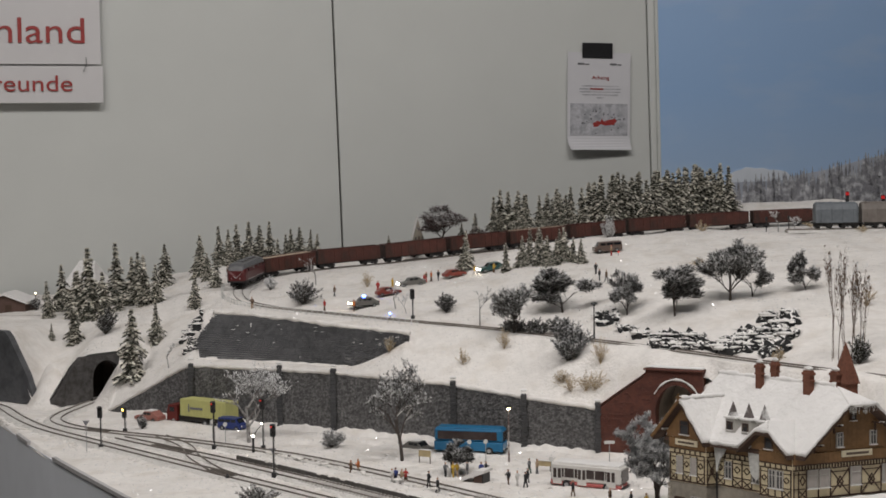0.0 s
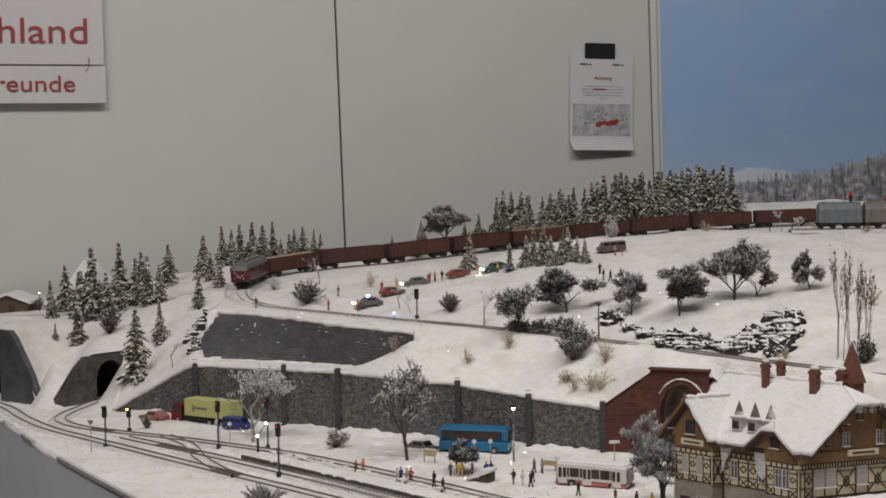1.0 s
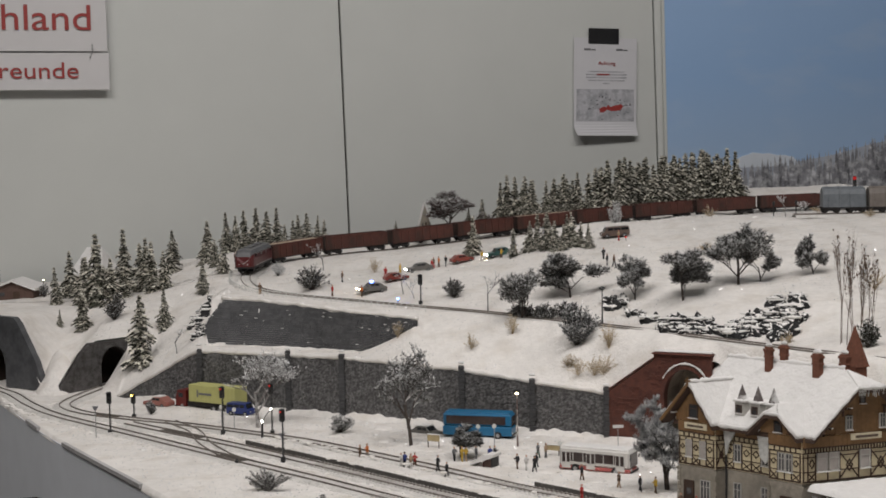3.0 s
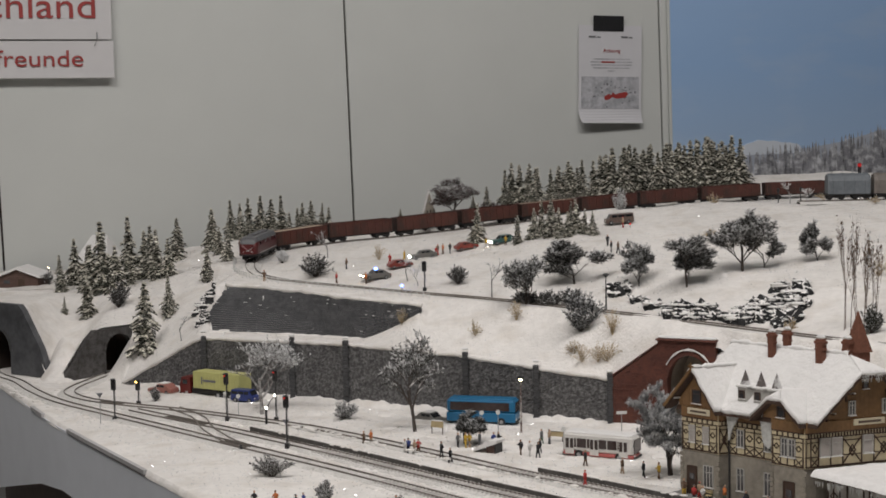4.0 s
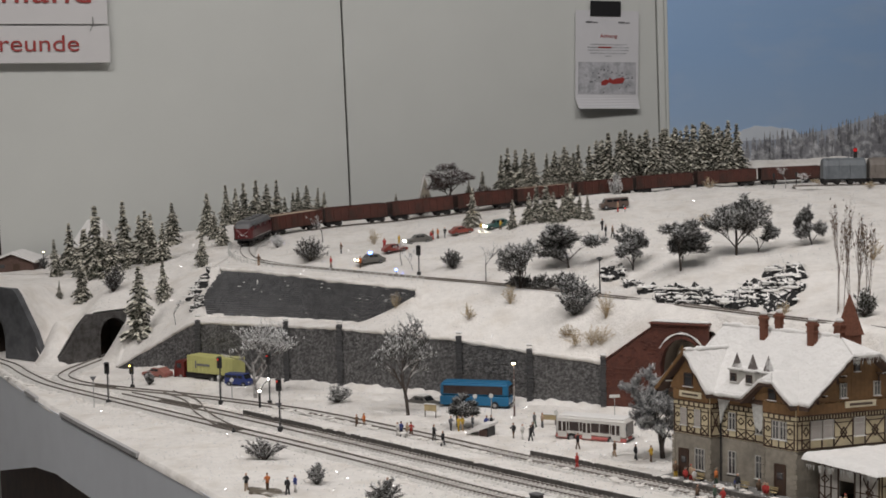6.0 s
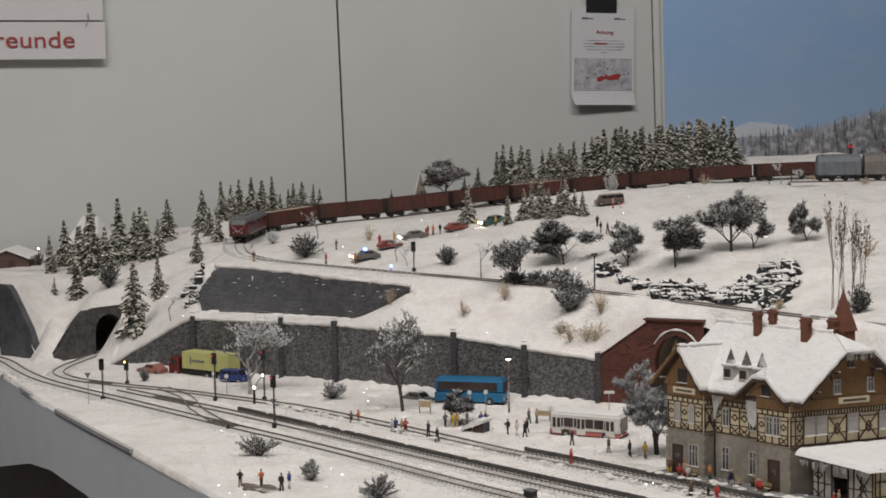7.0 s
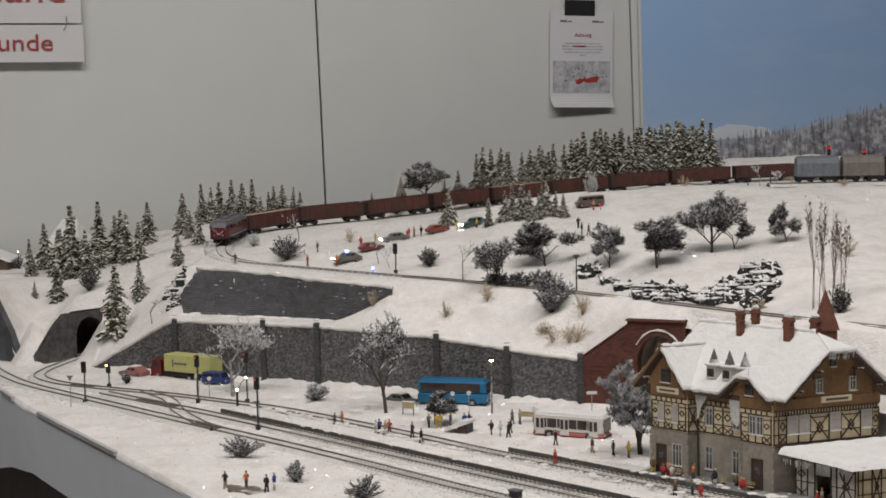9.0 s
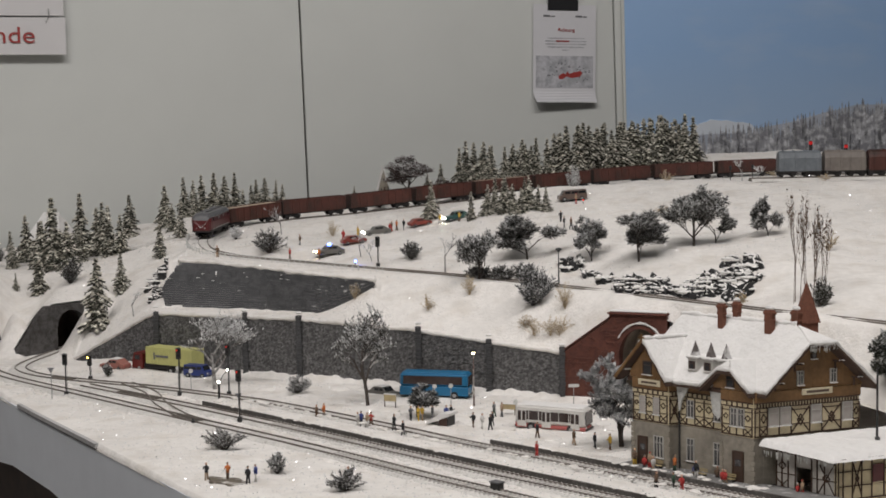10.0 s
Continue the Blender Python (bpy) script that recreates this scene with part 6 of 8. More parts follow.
TWIGS = mat("pale_twigs", (0.14, 0.098, 0.070), 0.9, 0.3, 150)
for i, (x, y, h) in enumerate(((0.462, 2.02, 0.152), (0.469, 2.015, 0.158), (0.475, 2.01, 0.140), (0.480, 2.025, 0.115), (0.466, 2.03, 0.135), (0.486, 2.012, 0.132), (0.490, 2.01, 0.128), (0.498, 2.02, 0.112), (0.505, 2.02, 0.120))):
    bare_tree("poplar_tree", "tall thin bare brown poplar", x, y, hill_z(x, y), h, 101 + i, spread=0.20, leaves=0.12, frost=0.03, trunk_h=0.46, levels=4, clump=0.0034, kids=(2, 4), low=0.2, thick=0.0105, leaf_mat=TWIGS, dense=0.35, group="bare poplars",
              bark=TWIGS, width=0.021)
bush("pine_bush", "dark low pine bush", 0.490, 1.99, hill_z(0.49, 1.99), 0.03, 0.04, 111, NEEDLE, frost=0.3, n=900, clump=0.0022)
bare_tree("pine_tree", "dark spreading pine with snowy needles", 0.535, 1.80, hill_z(0.535, 1.80), 0.085, 112, spread=0.62, leaves=1.0, frost=0.4, trunk_h=0.42, levels=4, clump=0.0028, leaf_mat=NEEDLE, width=0.075, dense=4)
bare_tree("gnarled_tree", "dark reddish gnarled tree behind the track", -0.085, 3.47, hill_z(-0.085, 3.47), 0.080, 35, spread=0.45, leaves=0.6, frost=0.30, trunk_h=0.20, levels=5, low=0.12, clump=0.0020, width=0.100, dense=1.1, thick=0.012,
          leaf_mat=mat("russet_foliage", (0.085, 0.062, 0.058), 0.9, 0.4, 150, island=0.4))
bush("russet_bush", "dark russet bush behind the track", -0.01, 3.46, hill_z(-0.01, 3.46), 0.07, 0.035, 114, bpy.data.materials["russet_foliage"], frost=0.25, n=900, clump=0.0026)
# young firs by the road, and firs on the slopes
for x, y, h in ((0.08, 2.81, 0.055), (0.093, 2.82, 0.064), (0.109, 2.785, 0.068), (0.124, 2.765, 0.056), (0.139, 2.755, 0.048), (0.155, 2.785, 0.062), (0.169, 2.77, 0.047), (0.183, 2.755, 0.046), (0.115, 2.83, 0.06), (0.147, 2.82, 0.055)):
    fir(x, y, h, "small snow-dusted fir beside the road", "young firs by the road")
fir(-0.024, 2.935, 0.076, "snow-laden fir standing alone by the road", "")
fir(0.049, 2.80, 0.053, "small dark fir by the road", "")
fir(-0.007, 3.46, 0.066, "dark fir behind the track", "")
fir(-0.20, 3.42, 0.034, "tiny dark fir on the crest", "")
fir(-0.04, 3.52, 0.04, "small dark fir on the crest", "")

# trees of the station yard
bare_tree("lime_tree", "tall frosted bare tree in front of the stone wall", -0.334, 2.225, -0.002, 0.116, 121, spread=0.52, leaves=0.08, frost=0.42, trunk_h=0.34, levels=5, low=0.35, clump=0.0017, bark=BARK_SNOW, kids=(2, 4), width=0.105, dense=0.9, group="frosted trees in the yard")
bare_tree("lime_tree", "tall frosted bare tree beside the blue coach", -0.102, 2.07, -0.002, 0.138, 122, spread=0.47, leaves=0.55, frost=0.34, trunk_h=0.27, levels=5, low=0.30, clump=0.0017, bark=BARK_TOPPED, kids=(2, 4), width=0.120, dense=1.15, thick=0.016, group="frosted trees in the yard")
bare_tree("round_tree", "low dark round-headed tree with snow on top", -0.034, 2.0, -0.002, 0.041, 123, spread=0.60, leaves=1.0, frost=0.45, trunk_h=0.30, levels=4, clump=0.0019, kids=(3, 3), width=0.048, dense=2.2)
bare_tree("ash_tree", "dense frosted grey tree beside the station house", 0.212, 1.802, -0.002, 0.112, 124, spread=0.58, leaves=0.7, frost=0.7, trunk_h=0.24, levels=5, low=0.25, clump=0.0014, kids=(3, 4), width=0.078, dense=2.4, leaf_mat=FOLIAGE_PALE)
for x, y, w, h, seed, fr in ((-0.209, 2.17, 0.055, 0.026, 131, 0.9), (-0.26, 1.81, 0.060, 0.030, 132, 0.55), (-0.182, 1.685, 0.028, 0.024, 133, 0.8), (-0.10, 1.602, 0.045, 0.026, 134, 0.5), (-0.517, 2.345, 0.016, 0.022, 135, 0.4)):
    bush("bush", "low frosted grey bush in the yard snow", x, y, ground_z(x, y), w, h, seed, frost=fr, n=1500, clump=0.0013, group="low bushes in the yard")


# ---------------------------------------------------------------- rock outcrops with snow
def rock_mesh(seed):
    """An angular block of slate."""
    rng = random.Random(seed)
    bm = bmesh.new()
    for i in range(13):
        d = Vector((rng.uniform(-1, 1), rng.uniform(-0.8, 0.8), rng.uniform(-0.9, 1))).normalized() * rng.uniform(0.75, 1.15)
        bm.verts.new((d.x, d.y * 0.8, d.z))
    bmesh.ops.convex_hull(bm, input=bm.verts)
    bmesh.ops.delete(bm, geom=[v for v in bm.verts if not v.link_faces], context="VERTS")
    me = bpy.data.meshes.new("rock")
    bm.to_mesh(me)
    bm.free()
    me.materials.append(ROCK_SNOWY)
    return me


ROCKS = [rock_mesh(i) for i in range(9)]


def snow_pad(seed):
    g = Geo()
    g.ball((0, 0, 0), 1.0, 8, 5, 0.35)
    g.v = [(x * (1 + 0.3 * noise.noise((x * 2 + seed, y * 2, 0))), y, z) for x, y, z in g.v]
    return g.mesh("snow_patch", SNOW_PAD)


PADS = [snow_pad(i) for i in range(3)]


def outcrop(label, spots, seed, size, group=""):
    rng = random.Random(seed)
    x0, y0 = spots[0][:2]
    ob = thing("rock_outcrop", label, "rocks", group, pose(x0, y0, hill_z(x0, y0)))
    for x, y, w, d, n in spots:
        for i in range(int(n * 1.2)):
            px, py = x + rng.uniform(-w, w), y + rng.uniform(-d, d)
            r = size * rng.choice((0.55, 0.8, 1.0, 1.3, 1.7))
            z = hill_z(px, py)
            rel = Vector((px - x0, py - y0, z - hill_z(x0, y0) + r * 0.25))
            m = Matrix.Translation(rel) @ Euler((rng.uniform(-0.5, 0.5), rng.uniform(-0.5, 0.5), rng.uniform(0, 6.28))).to_matrix().to_4x4() @ Matrix.Diagonal((r * rng.uniform(0.8, 1.3), r, r * rng.uniform(0.9, 1.7), 1))
            part("rock", ROCKS[rng.randrange(9)], ROCK_SNOWY, ob, m=m)
            if rng.random() < 0.7:
                part("snow_patch", PADS[i % 3], SNOW_PAD, ob, m=Matrix.Translation(rel + Vector((rng.uniform(-0.3, 0.3) * r, r * 0.15, r * rng.uniform(0.35, 0.85)))) @ Matrix.Diagonal((r * rng.uniform(0.7, 1.5), r * 0.9, r * 0.6, 1)))


outcrop("dark slate rocks with snow between them above the track", [(0.197, 2.35, 0.015, 0.024, 23), (0.225, 2.29, 0.013, 0.013, 11), (0.240, 2.24, 0.015, 0.018, 14)], 1, 0.0051)
outcrop("dark slate rocks with snow between them above the track", [(0.262, 2.205, 0.015, 0.015, 20), (0.290, 2.195, 0.015, 0.015, 20), (0.311, 2.196, 0.011, 0.011, 11), (0.255, 2.160, 0.015, 0.018, 18), (0.285, 2.153, 0.018, 0.015, 20), (0.308, 2.155, 0.011, 0.013, 13)], 2, 0.0054)
outcrop("dark slate rock face with snow on its ledges above the track", [(0.333, 2.135, 0.013, 0.022, 23), (0.355, 2.155, 0.013, 0.024, 29), (0.378, 2.185, 0.011, 0.015, 17), (0.400, 2.180, 0.011, 0.015, 17), (0.428, 2.205, 0.013, 0.013, 15),
                                                                                    (0.450, 2.220, 0.011, 0.024, 20), (0.432, 2.152, 0.015, 0.013, 15), (0.372, 2.150, 0.016, 0.020, 18), (0.425, 2.185, 0.014, 0.016, 16), (0.402, 2.125, 0.018, 0.024, 29), (0.418, 2.240, 0.013, 0.009, 10)], 3, 0.0061)
outcrop("dark rocks beside the slate wall", [(-0.500, 2.66, 0.010, 0.05, 30), (-0.474, 2.56, 0.012, 0.03, 26), (-0.464, 2.545, 0.006, 0.02, 12)], 4, 0.0046)

# ---------------------------------------------------------------- platforms
EDGE_STONE = mat("platform_edge", (0.10, 0.092, 0.085), 0.85, 0.3, 150, 0.5, 700, second=(0.45, 0.43, 0.41), mix=(0.56, 0.66), island=0.35)


def build_platform(name, label, way, s0, s1, near, far, top_mat, h=0.005):
    ob = thing(name, label, "platform")
    tagged(ob, kind="structure")
    n = int((s1 - s0) / 0.012)
    g = Geo()
    for i in range(n + 1):
        s = lerp(s0, s1, i / n)
        p, d = way.at(s), way.side(s)
        for k in range(7):
            q = p - d * lerp(near, far, k / 6)
            g.v.append((q.x, q.y, h - (0.0 if top_mat is ASPHALT or k < 4 else (h - 0.001) * ((k - 3) / 3) ** 2) + (0.0012 * noise.noise((q.x * 55, q.y * 55, 3)) if 0 < k else 0)))
        q = p - d * far
        g.v.append((q.x, q.y, -0.003))
    for i in range(n):
        for k in range(7):
            a = i * 8 + k
            g.f.append((a, a + 1, a + 9, a + 8))
            g.m.append(0)
    part("deck", g, top_mat, ob, smooth=True)
    stone = Geo().box(0, 0, 0, 0.0098, 0.0022, h + 0.004, 0.0004).mesh("edge_stone", EDGE_STONE)
    s = s0
    while s < s1:
        p, d = way.at(s), way.side(s)
        q = p - d * near
        part("edge_stone", stone, EDGE_STONE, ob, m=pose(q.x, q.y, (h - 0.004) / 2 + 0.0003, 0, 0, math.degrees(math.atan2(d.y, d.x)) + 90))
        s += 0.0102
    return ob


sb = TRACK_B.d[TRACK_B.near(-0.335, 2.07)]
build_platform("island_platform", "snow-covered island platform with a dark stone edge", TRACK_B, sb, TRACK_B.length - 0.1, 0.0175, 0.068, SNOW, 0.0086)
sa = TRACK_A.d[TRACK_A.near(0.045, 1.80)]
sh = TRACK_A.d[TRACK_A.near(0.185, 1.66)]
build_platform("station_platform", "snow-covered station platform with a dark stone edge", TRACK_A, sa, sh, 0.0175, 0.055, SNOW, 0.0086)
build_platform("station_terrace", "grey station platform dusted with snow", TRACK_A, sh, TRACK_A.length - 0.05, 0.0175, 0.05, ASPHALT, 0.0086)


def floor_at(x, y):
    """Height of what one stands on in the yard."""
    for way, lo, hi, s in ((TRACK_B, 0.0175, 0.068, sb), (TRACK_A, 0.0175, 0.05, sa)):
        k = way.near(x, y)
        if way.d[k] > s:
            off = -(Vector((x, y, 0)) - Vector((way.p[k].x, way.p[k].y, 0))).dot(way.side(way.d[k]))
            if lo < off < hi:
                return 0.0086
    return ground_z(x, y)


lay_sleepers(tb, TRACK_B, TRACK_B.d[TRACK_B.near(-0.22, 1.95)], TRACK_B.length - 0.2)
lay_sleepers(tc, TRACK_C, TRACK_C.d[TRACK_C.near(-0.12, 1.77)], TRACK_C.length - 0.2)
lay_sleepers(ta, TRACK_A, TRACK_A.d[TRACK_A.near(0.0, 1.85)], TRACK_A.length - 0.1)


# bare dark timbers of the points, swept free of snow
POINT_TIMBER = mat("dark_point_timber", (0.095, 0.082, 0.070), 0.85, 0.3, 200, island=0.3)
for way, (ax, ay), (bx, by), lab in ((TRACK_B, (-0.465, 2.193), (-0.405, 2.137), "swept dark points of the platform track"), (TRACK_C, (-0.355, 2.013), (-0.315, 1.972), "swept dark points beside the board edge"),
                                     (TRACK_A, (-0.600, 2.332), (-0.560, 2.306), "swept dark points of the station track")):
    tn = thing("turnout", lab, "points", "yard points")
    s, s1 = way.d[way.near(ax, ay)], way.d[way.near(bx, by)]
    timber = Geo().box(0, 0, 0.0010, 0.0175, 0.0030, 0.0018, 0.0003).mesh("sleeper", POINT_TIMBER)
    while s < s1:
        p, d = way.at(s), way.side(s)
        part("sleeper", timber, POINT_TIMBER, tn, m=pose(p.x, p.y, p.z + 0.0002, 0, 0, math.degrees(math.atan2(d.y, d.x)) + random.uniform(-2, 2)))
        s += 0.0052


# ---------------------------------------------------------------- lamps, signals, signs, fence
LIT_WARM = mat("lit_warm_lamp", (0.9, 0.8, 0.6), 0.4, 0.0, emit=(1.0, 0.78, 0.45), power=14)
LIT_WHITE = mat("lit_white_lamp", (0.9, 0.9, 0.85), 0.4, 0.0, emit=(1.0, 0.93, 0.75), power=45)
DIM_RED = mat("dim_red_lamp", (0.35, 0.012, 0.014), 0.4, 0.0, emit=(1.0, 0.03, 0.03), power=0.22)
LIT_RED = mat("lit_red_lamp", (0.5, 0.02, 0.02), 0.4, 0.0, emit=(1.0, 0.05, 0.03), power=0.6)
LIT_BLUE = mat("lit_blue_lamp", (0.05, 0.1, 0.6), 0.4, 0.0, emit=(0.06, 0.13, 1.0), power=22)
LIT_YELLOW = mat("lit_yellow_lamp", (0.8, 0.5, 0.05), 0.4, 0.0, emit=(1.0, 0.62, 0.12), power=14)
LENS_OFF = mat("dark_lens", (0.03, 0.03, 0.03), 0.2, 0.0)
SIGN_WHITE = mat("sign_white", (0.62, 0.62, 0.60), 0.6, 0.1)
WOOD_PALE = mat("pale_wood", (0.45, 0.36, 0.20), 0.7, 0.2)
ELOX = mat("lamp_post_red_white", (0.12, 0.07, 0.06), 0.6, 0.3, 200, second=(0.5, 0.48, 0.45))


def signal(x, y, z, h, lit, label, turn=0.0, head=0.017):
    ob = thing("railway_signal", label, "signal", "railway signals", pose(x, y, z, 0, 0, turn))
    part("post", Geo().tube([(0, 0, -0.002), (0, 0, h)], 0.0010, 6), METAL_DARK, ob)
    part("base", Geo().box(0, 0, 0.003, 0.0058, 0.0058, 0.008, 0.0008), METAL_DARK, ob, "square base box")
    hd = part("head", Geo().box(0, -0.0018, h - head / 2, 0.0075, 0.0032, head, 0.0012), METAL_DARK, ob, "black signal head")
    for i, (dx, dz) in enumerate(((-0.0016, 0.0), (0.0016, 0.0), (0.0, -0.007))):
        g = Geo().tube([(dx, -0.0030, h - 0.004 + dz), (dx, -0.0046, h - 0.004 + dz)], 0.0011, 8)
        part("lens", g, lit if i == 0 else LENS_OFF, hd)
    part("hood", Geo().box(0, -0.0045, h - 0.0012, 0.0070, 0.0040, 0.0006), METAL_DARK, hd)
    lad = Geo()
    for k in (-0.0012, 0.0012):
        lad.tube([(k, 0.0025, 0.002), (k, 0.0018, h * 0.8)], 0.0002, 3)
    for k in range(9):
        lad.tube([(-0.0012, 0.0024, 0.006 + k * h * 0.085), (0.0012, 0.0024, 0.006 + k * h * 0.085)], 0.0002, 3)
    part("ladder", lad, METAL_DARK, ob)
    return ob


for x, y, h, lit, lab in ((-0.263, 1.972, 0.070, LIT_RED, "black light signal with a red lamp beside the track"), (-0.305, 2.168, 0.075, LIT_RED, "black light signal with a red lamp in the yard"),
                          (-0.376, 2.174, 0.070, LIT_RED, "black light signal showing red by the stone wall"), (-0.541, 2.187, 0.062, LENS_OFF, "dark unlit signal at the yard throat"),
                          (-0.537, 2.318, 0.040, LIT_YELLOW, "short signal with a bright yellow lamp")):
    signal(x, y, ground_z(x, y), h, lit, lab, -8)
signal(-0.106, 2.498, hill_z(-0.106, 2.498) - 0.001, 0.050, LENS_OFF, "black signal beside the climbing track", -10)
for x in (0.768, 0.842):
    sg_ = signal(x, 3.25, hill_z(x, 3.25), 0.079, LIT_RED, "black signal showing red behind the grey wagons", -12, 0.026)
    part("lamp_panel", Geo().box(0, -0.0040, 0.0745, 0.0075, 0.0020, 0.0075, 0.0012), DIM_RED, sg_, "glowing red lamp panel")
for x in (0.582, 0.627):
    z = hill_z(x, 3.15)
    ob = thing("marker_post", "short dark marker post in the snow", "post", "marker posts", pose(x, 3.15, z))
    part("post", Geo().tube([(0, 0, -0.002), (0, 0, 0.028)], 0.0011, 6), METAL_DARK, ob)
    part("head", Geo().box(0, -0.001, 0.029, 0.005, 0.003, 0.008, 0.0008), METAL_DARK, ob)


def street_lamp(x, y, z, h, glow, label):
    ob = thing("street_lamp", label, "lamp", m=pose(x, y, z))
    part("post", Geo().tube([(0, 0, -0.002), (0, 0, h * 0.35), (0, 0, h * 0.95)], [0.0016, 0.0011, 0.0008], 6), ELOX if glow else METAL_DARK, ob, "weathered lamp post")
    part("shade", Geo().tube([(0, 0, h * 0.94), (0, 0, h * 0.985), (0, 0, h)], [0.0052, 0.0040, 0.0008], 10), METAL_DARK, ob, "dark lamp shade")
    part("bulb", Geo().ball((0, 0, h * 0.935), 0.0030), LIT_WARM if glow else LENS_OFF, ob, "glowing bulb" if glow else "unlit bulb")
    return ob


street_lamp(0.041, 2.065, 0.0, 0.079, True, "lit street lamp beside the blue coach")
street_lamp(0.170, 2.255, hill_z(0.170, 2.255), 0.055, False, "dark unlit lamp beside the climbing track")
for x, y, z, h in ((0.450, 1.576, 0.0, 0.128),):
    ob = thing("platform_mast", "tall thin dark mast beside the annex", "mast", m=pose(x, y, z))
    part("post", Geo().tube([(0, 0, -0.002), (0, 0, h)], [0.0016, 0.0010], 6), METAL_DARK, ob)
    part("box", Geo().box(0, -0.0015, h * 0.42, 0.005, 0.003, 0.006, 0.0006), METAL_DARK, ob)
    part("cap", Geo().ball((0, 0, h), 0.0014), METAL_DARK, ob)

# lit hand lantern post in the yard
ob = thing("yard_light", "low yard light with two bright bulbs", "lamp", m=pose(-0.314, 2.134, 0))
part("post", Geo().tube([(0, 0, -0.002), (0, 0, 0.024)], 0.0018, 6), METAL_DARK, ob)
part("bulb", Geo().ball((0, 0, 0.0265), 0.0017), LIT_WHITE, ob, "glowing white bulb")
part("upper_bulb", Geo().ball((0.012, 0.004, 0.043), 0.0013), LIT_WHITE, ob, "glowing white bulb")
part("arm", Geo().tube([(0, 0, 0.024), (0.006, 0.002, 0.036), (0.012, 0.004, 0.0415)], 0.0006, 5), METAL_DARK, ob)


def road_sign(x, y, h, kind, label, z=None):
    z = floor_at(x, y) if z is None else z
    ob = thing("road_sign", label, "sign", "", pose(x, y, z, 0, 0, random.uniform(-15, 10)))
    part("post", Geo().tube([(0, 0, -0.002), (0, 0, h)], 0.0006, 5), GALV, ob)
    if kind == "tri":
        part("plate", Geo().prism([(-0.0048, h), (0.0048, h), (0, h - 0.0075)], -0.0012, -0.0004, "y"), GREY_INK, ob, "grey triangular plate")
    elif kind == "disc":
        part("plate", Geo().tube([(0, -0.0004, h - 0.003), (0, -0.0014, h - 0.003)], 0.0031, 12), SIGN_WHITE, ob, "round white plate")
    else:
        part("plate", Geo().box(0, -0.0008, h - 0.002, 0.014, 0.001, 0.004, 0.0002), SIGN_WHITE, ob, "white direction plate")
    return ob


road_sign(-0.556, 2.165, 0.045, "tri", "grey triangular track sign on a post")
road_sign(-0.270, 2.015, 0.030, "tri", "grey triangular track sign on a post")
road_sign(-0.385, 2.215, 0.036, "disc", "round white road sign in the snow")
road_sign(-0.365, 2.205, 0.034, "disc", "round white road sign in the snow")
road_sign(-0.012, 2.075, 0.030, "disc", "round white road sign before the coach")
road_sign(0.010, 2.072, 0.030, "disc", "round white road sign before the coach")
road_sign(0.173, 2.03, 0.034, "bar", "white direction sign before the brick portal")
road_sign(0.092, 1.925, 0.036, "disc", "bus stop post with a small white plate")


def build_fence():
    """Low snow-dusted fence along the loop above the slate wall."""
    ob = thing("track_fence", "low pale snow-dusted post and rail fence above the slate wall", "fence")
    s0, s1 = CLIMB.d[CLIMB.near(-0.08, 2.44)], CLIMB.d[CLIMB.near(-0.486, 2.93)]
    rails = [[], []]
    s = s0
    post = Geo().box(0, 0, 0.005, 0.0011, 0.0011, 0.014, 0.0002).mesh("post", SIGN_WHITE)
    while s < s1:
        p = CLIMB.at(s) + CLIMB.side(s) * -0.030
        q = p if p.y < CLIMB.at(s).y else CLIMB.at(s) + CLIMB.side(s) * 0.030
        z = CLIMB.at(s).z - 0.002
        part("post", post, SIGN_WHITE, ob, m=pose(q.x, q.y, z, 0, 0, random.uniform(-20, 20)))
        rails[0].append((q.x, q.y, z + 0.0105))
        rails[1].append((q.x, q.y, z + 0.0060))
        s += 0.0125
    for r in rails:
        part("rail", Geo().tube(r, 0.00055, 4), SIGN_WHITE, ob)


build_fence()


# ---------------------------------------------------------------- road vehicles
def paint(name, colour, rough=0.35):
    return mat(name, colour, rough, 0.08, 60)


TYRE = mat("tyre", (0.018, 0.018, 0.018), 0.8, 0.2)
COACH_BLUE = paint("coach_blue", (0.010, 0.13, 0.27))
BUS_WHITE = paint("bus_white", (0.62, 0.60, 0.57))
BUS_RED = paint("bus_red", (0.40, 0.10, 0.09))
CAB_RED = paint("cab_red", (0.12, 0.014, 0.011))
BOX_YELLOW = paint("container_yellow", (0.47, 0.46, 0.18), 0.5)
VAN_BLUE = paint("van_blue", (0.018, 0.035, 0.16))
CAR_CORAL = paint("car_coral", (0.30, 0.125, 0.10), 0.6)
CAR_GREEN = paint("car_dark_green", (0.03, 0.08, 0.075))
CAR_SILVER = paint("car_silver", (0.13, 0.125, 0.115))
CAR_BROWN = paint("car_brown", (0.12, 0.085, 0.07))
CAR_ORANGE = paint("car_red_orange", (0.19, 0.036, 0.024))


def wheels(ob, xs, w, r, thick=0.003):
    for x in xs:
        for sg in (-1, 1):
            wh = part("wheel", Geo().tube([(x, sg * (w / 2 - thick), r), (x, sg * (w / 2 + 0.0004), r)], r, 12), TYRE, ob, "black tyre")
            part("rim", Geo().tube([(x, sg * (w / 2 + 0.0002), r), (x, sg * (w / 2 + 0.0008), r)], r * 0.5, 8), GALV, wh)


BUS_GLASS = mat("brown_bus_glass", (0.038, 0.024, 0.022), 0.12, 0.3, 90)


